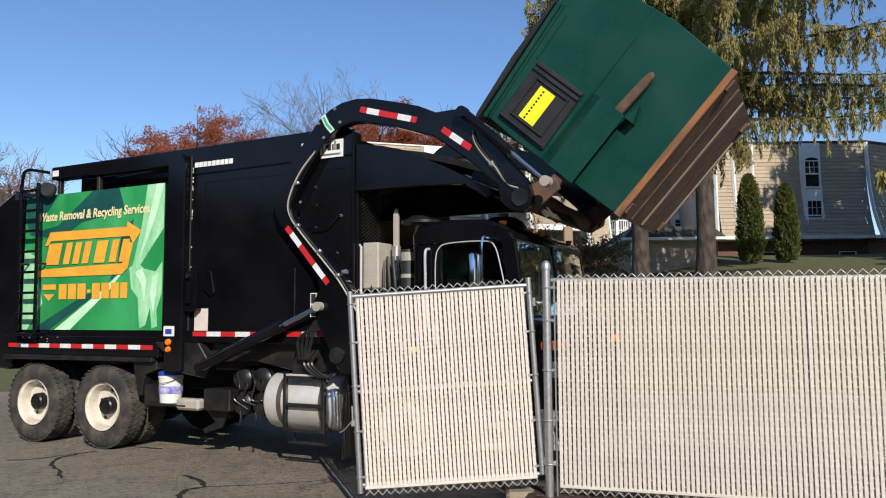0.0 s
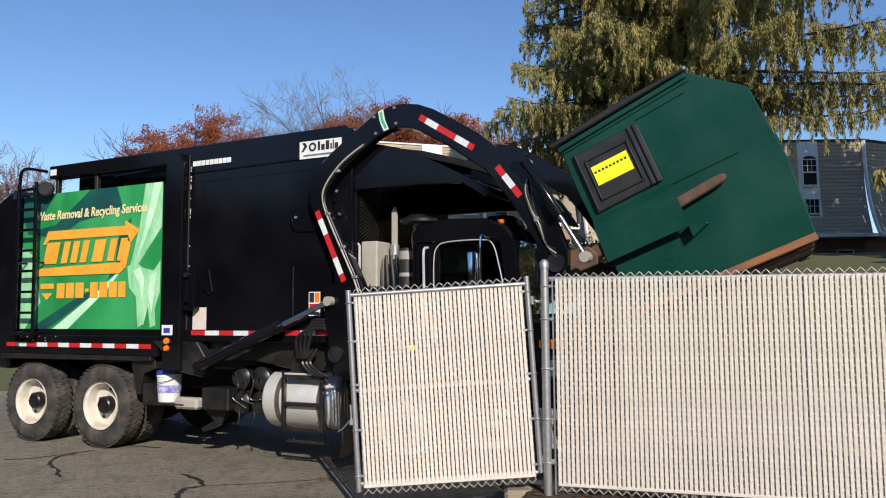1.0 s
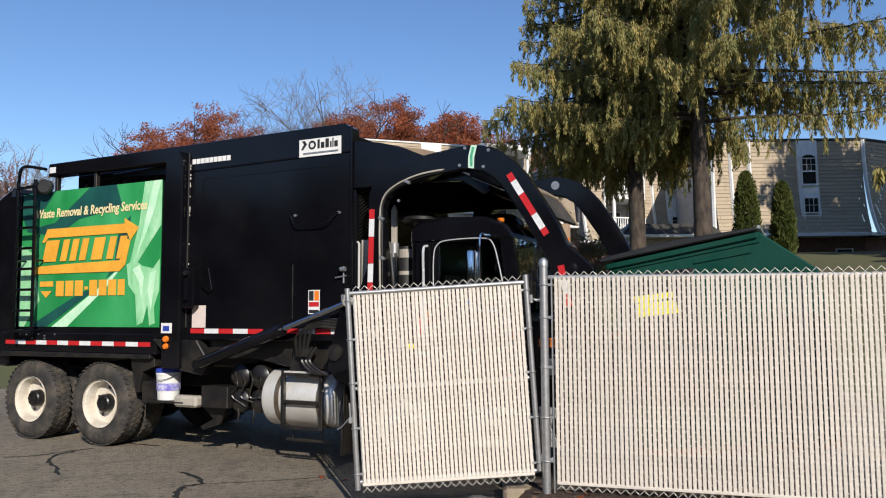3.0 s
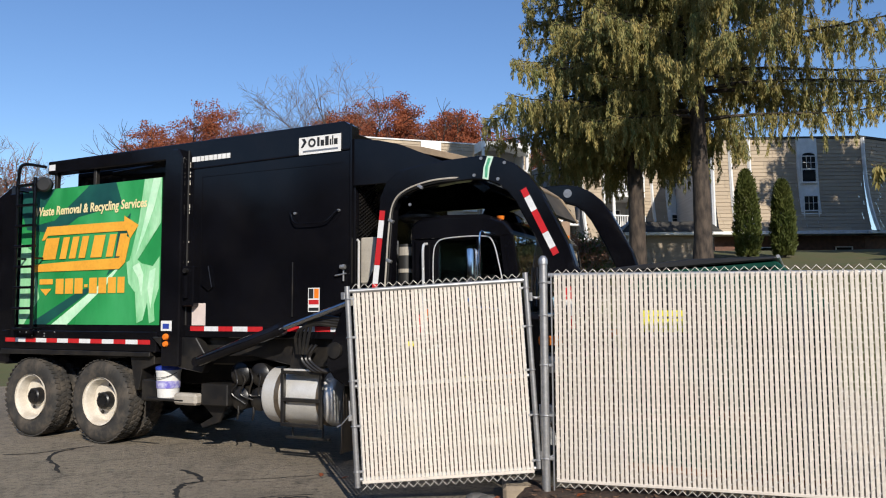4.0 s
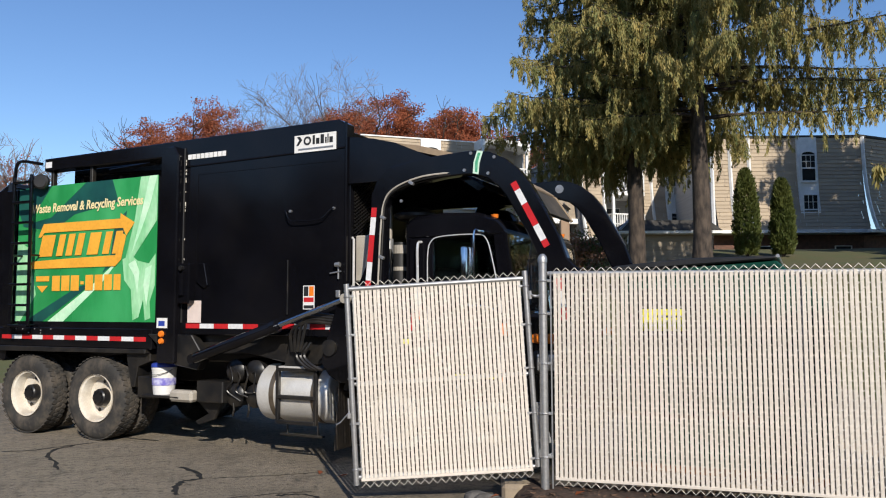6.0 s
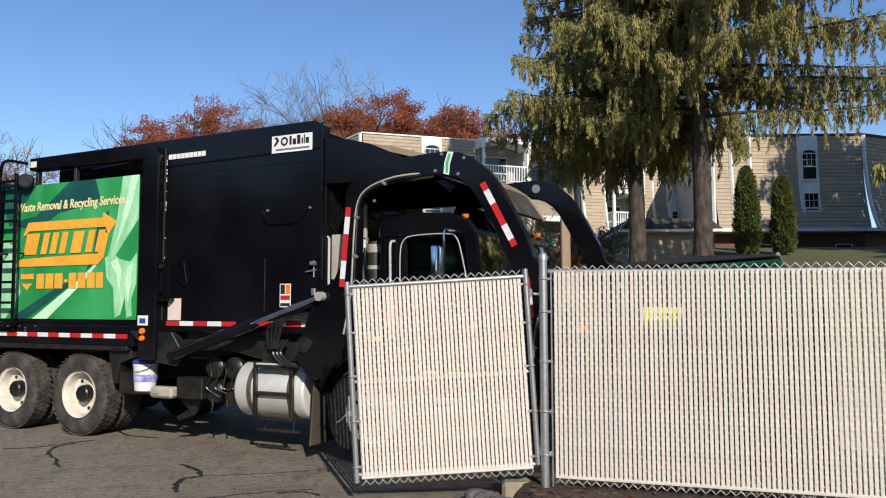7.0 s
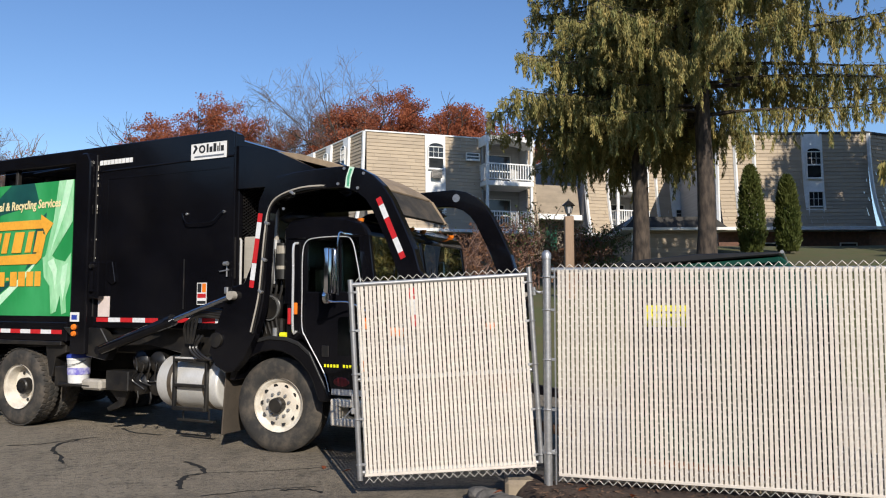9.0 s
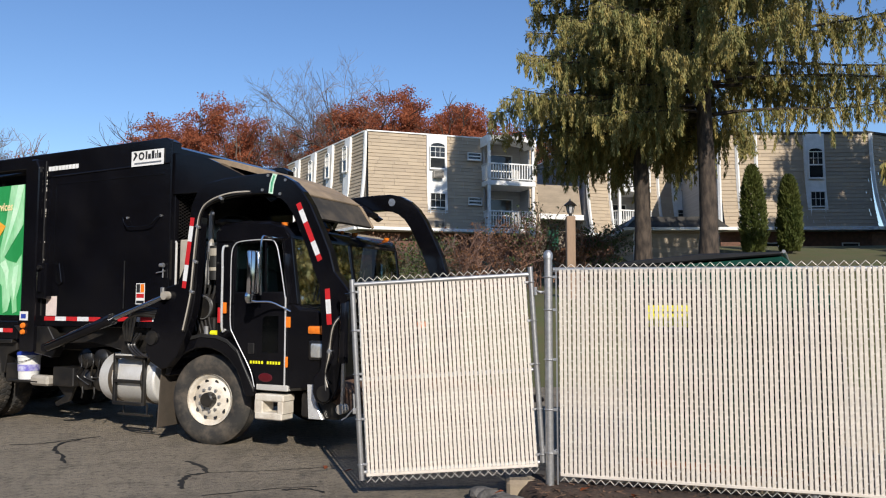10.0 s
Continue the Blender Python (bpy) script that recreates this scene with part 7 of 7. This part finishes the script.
ARBOR = leafy("arborvitae_green", (0.055, 0.08, 0.02), (0.13, 0.14, 0.038))
RUSSET = leafy("russet_leaves", (0.16, 0.07, 0.04), (0.28, 0.15, 0.08))
SHRUB_GREEN = leafy("shrub_green", (0.05, 0.085, 0.025), (0.11, 0.13, 0.045))
WOODS = leafy("dull_woods", (0.035, 0.028, 0.018), (0.07, 0.05, 0.03))
RED_TWIG = surface("reddish_twigs", (0.26, 0.15, 0.11), (0.17, 0.10, 0.075), rough=0.9, scale=3, fine=20, bump=0)

spruce(6.5, 25.2, 24.0, 5.6, 3, 7.0, right=0.5, left=0.95, front=8.9)
spruce(7.95, 23.0, 22.5, 7.4, 8, 7.7, right=1.12, left=0.75, thin=0.56, front=8.4)
# two unseen spruces, added right of the view to shade the second house
spruce(23.6, 27.5, 21.0, 7.4, 15, 5.6, fine=False)
spruce(27.4, 29.0, 22.0, 6.6, 16, 5.6, fine=False)
arborvitae(12.2, 30.0, 7.15 - rise(12.2, 30.0), 0.47, 1, ARBOR)
arborvitae(13.65, 30.0, 6.75 - rise(13.65, 30.0), 0.43, 2, ARBOR)
oak(-4.9, 62, 19.7, 4.6, 21, leaves=60000)
oak(-8.4, 62.5, 18.9, 3.6, 22)
oak(0.9, 62, 18.4, 3.7, 23)
oak(-21.0, 66, 20.3, 4.5, 24, leaves=42000)
oak(-26.6, 67, 18.6, 2.9, 25, leaves=24000)
oak(-24.0, 67.5, 16.6, 2.8, 30, leaves=15000)
oak(-16.8, 66, 18.6, 4.4, 26, leaves=22000, bare=0.2)
oak(-12.2, 66, 17.4, 4.4, 32, leaves=24000, bare=0.2)
oak(5.6, 64, 17.0, 3.6, 27, leaves=26000)
oak(-31.0, 52, 14.2, 2.4, 28, leaves=2600, bare=0.4)
oak(12.5, 66, 17.5, 4.6, 29, leaves=26000)
bare_tree(-11.2, 62, 21.9, 31)
bare_tree(-8.4, 63, 20.9, 34)
bare_tree(-13.9, 64, 18.8, 35)
bare_tree(-29.8, 51, 13.6, 36)
bare_tree(8.8, 58, 13.2, 37)
shrub(2.2, 28.0, 1.9, 2.9, 41, RUSSET, 1100, "bare reddish shrub on the bank", RED_TWIG)
shrub(0.7, 27.5, 1.7, 2.5, 42, RUSSET, 900, "bare reddish shrub on the bank", RED_TWIG)
shrub(3.3, 28.4, 0.9, 3.1, 43, SHRUB_GREEN, 900, "thin yellow-green shrub on the bank", RED_TWIG)
shrub(4.8, 28.6, 1.5, 2.4, 44, RUSSET, 1900, "russet and green shrub on the bank", RED_TWIG)
shrub(5.7, 29.2, 1.1, 2.4, 45, SHRUB_GREEN, 2600, "dense green shrub on the bank")
shrub(-0.8, 28.5, 1.5, 2.3, 46, SHRUB_GREEN, 2200, "dense green shrub on the bank")
shrub(-2.6, 29.5, 1.5, 2.2, 47, RUSSET, 1500, "russet shrub on the bank", RED_TWIG)


def woods_behind():
    """Woodland round the far side of the drive, behind the camera; it stands in the paint's reflections."""
    rng = np.random.default_rng(77)
    C, D, S, Wd = [], [], [], []
    paths = []
    for k in range(46):
        a = radians(150 + 200 * k / 45)
        r = rng.uniform(36, 44)
        x, y = r * math.cos(a), r * math.sin(a)
        H = rng.uniform(7.5, 13.0)
        paths.append(([Vector((x, y, -0.2)), Vector((x + 0.2, y, H * 0.4)), Vector((x, y, H * 0.8))], 0.25, 0.08))
        n = 1900
        p = rng.normal(size=(n, 3))
        p /= np.linalg.norm(p, axis=1, keepdims=True)
        p = p * rng.uniform(0.3, 1, (n, 1)) ** 0.5 * np.array([3.2, 3.2, H * 0.5]) * (1 + 0.2 * rng.normal(size=(n, 1))) + np.array([x, y, H * 0.52])
        p[:, 2] = np.maximum(p[:, 2], 0.1)
        C.append(p)
        D.append(rng.normal(size=(n, 3)))
        S.append(rng.uniform(0.5, 1.1, n))
        Wd.append(rng.uniform(0.15, 0.35, n))
    w = thing("woods", "dull brown woodland across the drive", "woods", kind="stuff")
    limbs(w, "branchwork", paths, BARK, 5)
    leaf_mesh("crowns", np.concatenate(C), np.concatenate(D), np.concatenate(S), np.concatenate(Wd), WOODS, w, rng, kind="stuff")


woods_behind()

# ---- what moves ----
TRUCK = [(0, 0), (5.7, 0), (6.0, -.05), (6.4, -.17), (6.8, -.31), (7, -.372), (7.5, -.579), (8, -.87), (8.5, -1.224), (9, -1.642), (9.5, -2.124), (10, -2.674)]
ARM = [(0, 16.6), (.5, 9.4), (1, 0), (1.5, -10.6), (2, -14.7), (2.5, -16.8), (2.7, -20.5), (3.0, -26), (3.4, -31), (3.8, -32.2), (4, -31), (4.5, -29.7), (5, -29.6), (7, -29.6), (8, -29.6), (8.3, -31.8), (8.5, -32.4), (9, -32.1), (10, -32.1)]
# the container: place of its lower near corner along and above, and its tilt
DUMP = [(0, 1.651, 2.60, 48.6), (.3, 1.65, 2.38, 36.6), (.5, 1.69, 2.18, 30.1), (.8, 1.774, 1.872, 25.7), (1, 1.825, 1.68, 22.4), (1.3, 1.865, 1.36, 16.3), (1.5, 1.865, 1.104, 12.3), (1.8, 1.881, .873, 7.9),
        (2.0, 1.88, 1.015, 12.6), (2.1, 1.91, 1.09, 17), (2.2, 1.98, 1.12, 23.5), (2.3, 2.07, 1.104, 30.0), (2.4, 2.12, 1.05, 30.6), (2.5, 2.10, .94, 29.2), (2.6, 2.06, .82, 23.5), (2.7, 1.99, .65, 18), (2.9, 1.87, .45, 10), (3.2, 1.76, .285, 1.5), (3.4, 1.74, .25, 0), (10, 1.74, .25, 0)]
FORK_REST = [(0, -5), (0.5, 4.5), (1.2, 4.5), (1.7, 0), (2.4, -3), (3.6, 0), (4.5, 0), (6, -3), (8, -3), (8.5, -8), (10, -8)]


def turn2(a, v):
    c, s = math.cos(radians(a)), math.sin(radians(a))
    return (c * v[0] - s * v[1], s * v[0] + c * v[1])


def aim(p, q):
    return math.degrees(math.atan2(q[1] - p[1], q[0] - p[0]))


def motions():
    times = sorted({round(0.1 * i, 1) for i in range(0, 31)} | {round(0.25 * i, 2) for i in range(12, 41)})
    go = {t: lerp_rows(TRUCK, t)[0] for t in times}
    arm_a = {t: lerp_rows(ARM, t)[0] for t in times}
    con = {t: lerp_rows(DUMP, t) for t in times}
    fork_a = {t: con[t][2] + lerp_rows(FORK_REST, t)[0] for t in times}

    def at_arm(t, v):
        x, z = turn2(arm_a[t], v)
        return (PIV[0] + x, PIV[1] + z)

    def at_fork(t, v):
        x, z = turn2(fork_a[t], v)
        tip = at_arm(t, (2.39, 0.873))
        return (tip[0] + x, tip[1] + z)

    walk(truck, [(t, truck_pose(go[t])) for t in times])
    walk(bucket, [(t, truck_pose(go[t]) @ pose(-3.79, 0.13, 0.63)) for t in times])
    for a, dx, dz in ((ARMS[0], 0, 0), (ARMS[1], 0.06, 0.09)):
        walk(a, [(t, pose(PIV[0] + dx, 0, PIV[1] + dz, 0, -arm_a[t], 0)) for t in times])
    walk(FORKS, [(t, pose(at_fork(t, (0, 0))[0], 0, at_fork(t, (0, 0))[1], 0, -fork_a[t], 0)) for t in times])
    base = (-3.02, 1.10)
    for barrel, rod_ob, y in LIFT_RAMS:
        rows = [(t, at_arm(t, (-0.069, 0.552))) for t in times]
        walk(barrel, [(t, pose(base[0], y, base[1], 0, -aim(base, p), 0)) for t, p in rows])
        walk(rod_ob, [(t, pose(p[0], y, p[1], 0, -aim(base, p), 0)) for t, p in rows])
    for barrel, rod_ob, y in FORK_RAMS:
        rows = [(t, at_arm(t, (2.115, 1.847)), at_fork(t, (0.28, -0.10))) for t in times]
        walk(barrel, [(t, pose(p[0], y, p[1], 0, -aim(p, q), 0)) for t, p, q in rows])
        walk(rod_ob, [(t, pose(q[0], y, q[1], 0, -aim(p, q), 0)) for t, p, q in rows])
    for w, x, y in wheels:
        steer = 9 if x > -1 else 0
        walk(w, [(t, pose(x, y, 0.533, 0, 0, steer) @ pose(0, 0, 0, 0, math.degrees(go[t] / 0.533), 0)) for t in times])
    walk(dumpster, [(t, truck_pose(0) @ pose(con[t][0], 0, con[t][1], 0, -con[t][2], 0)) for t in times])


motions()
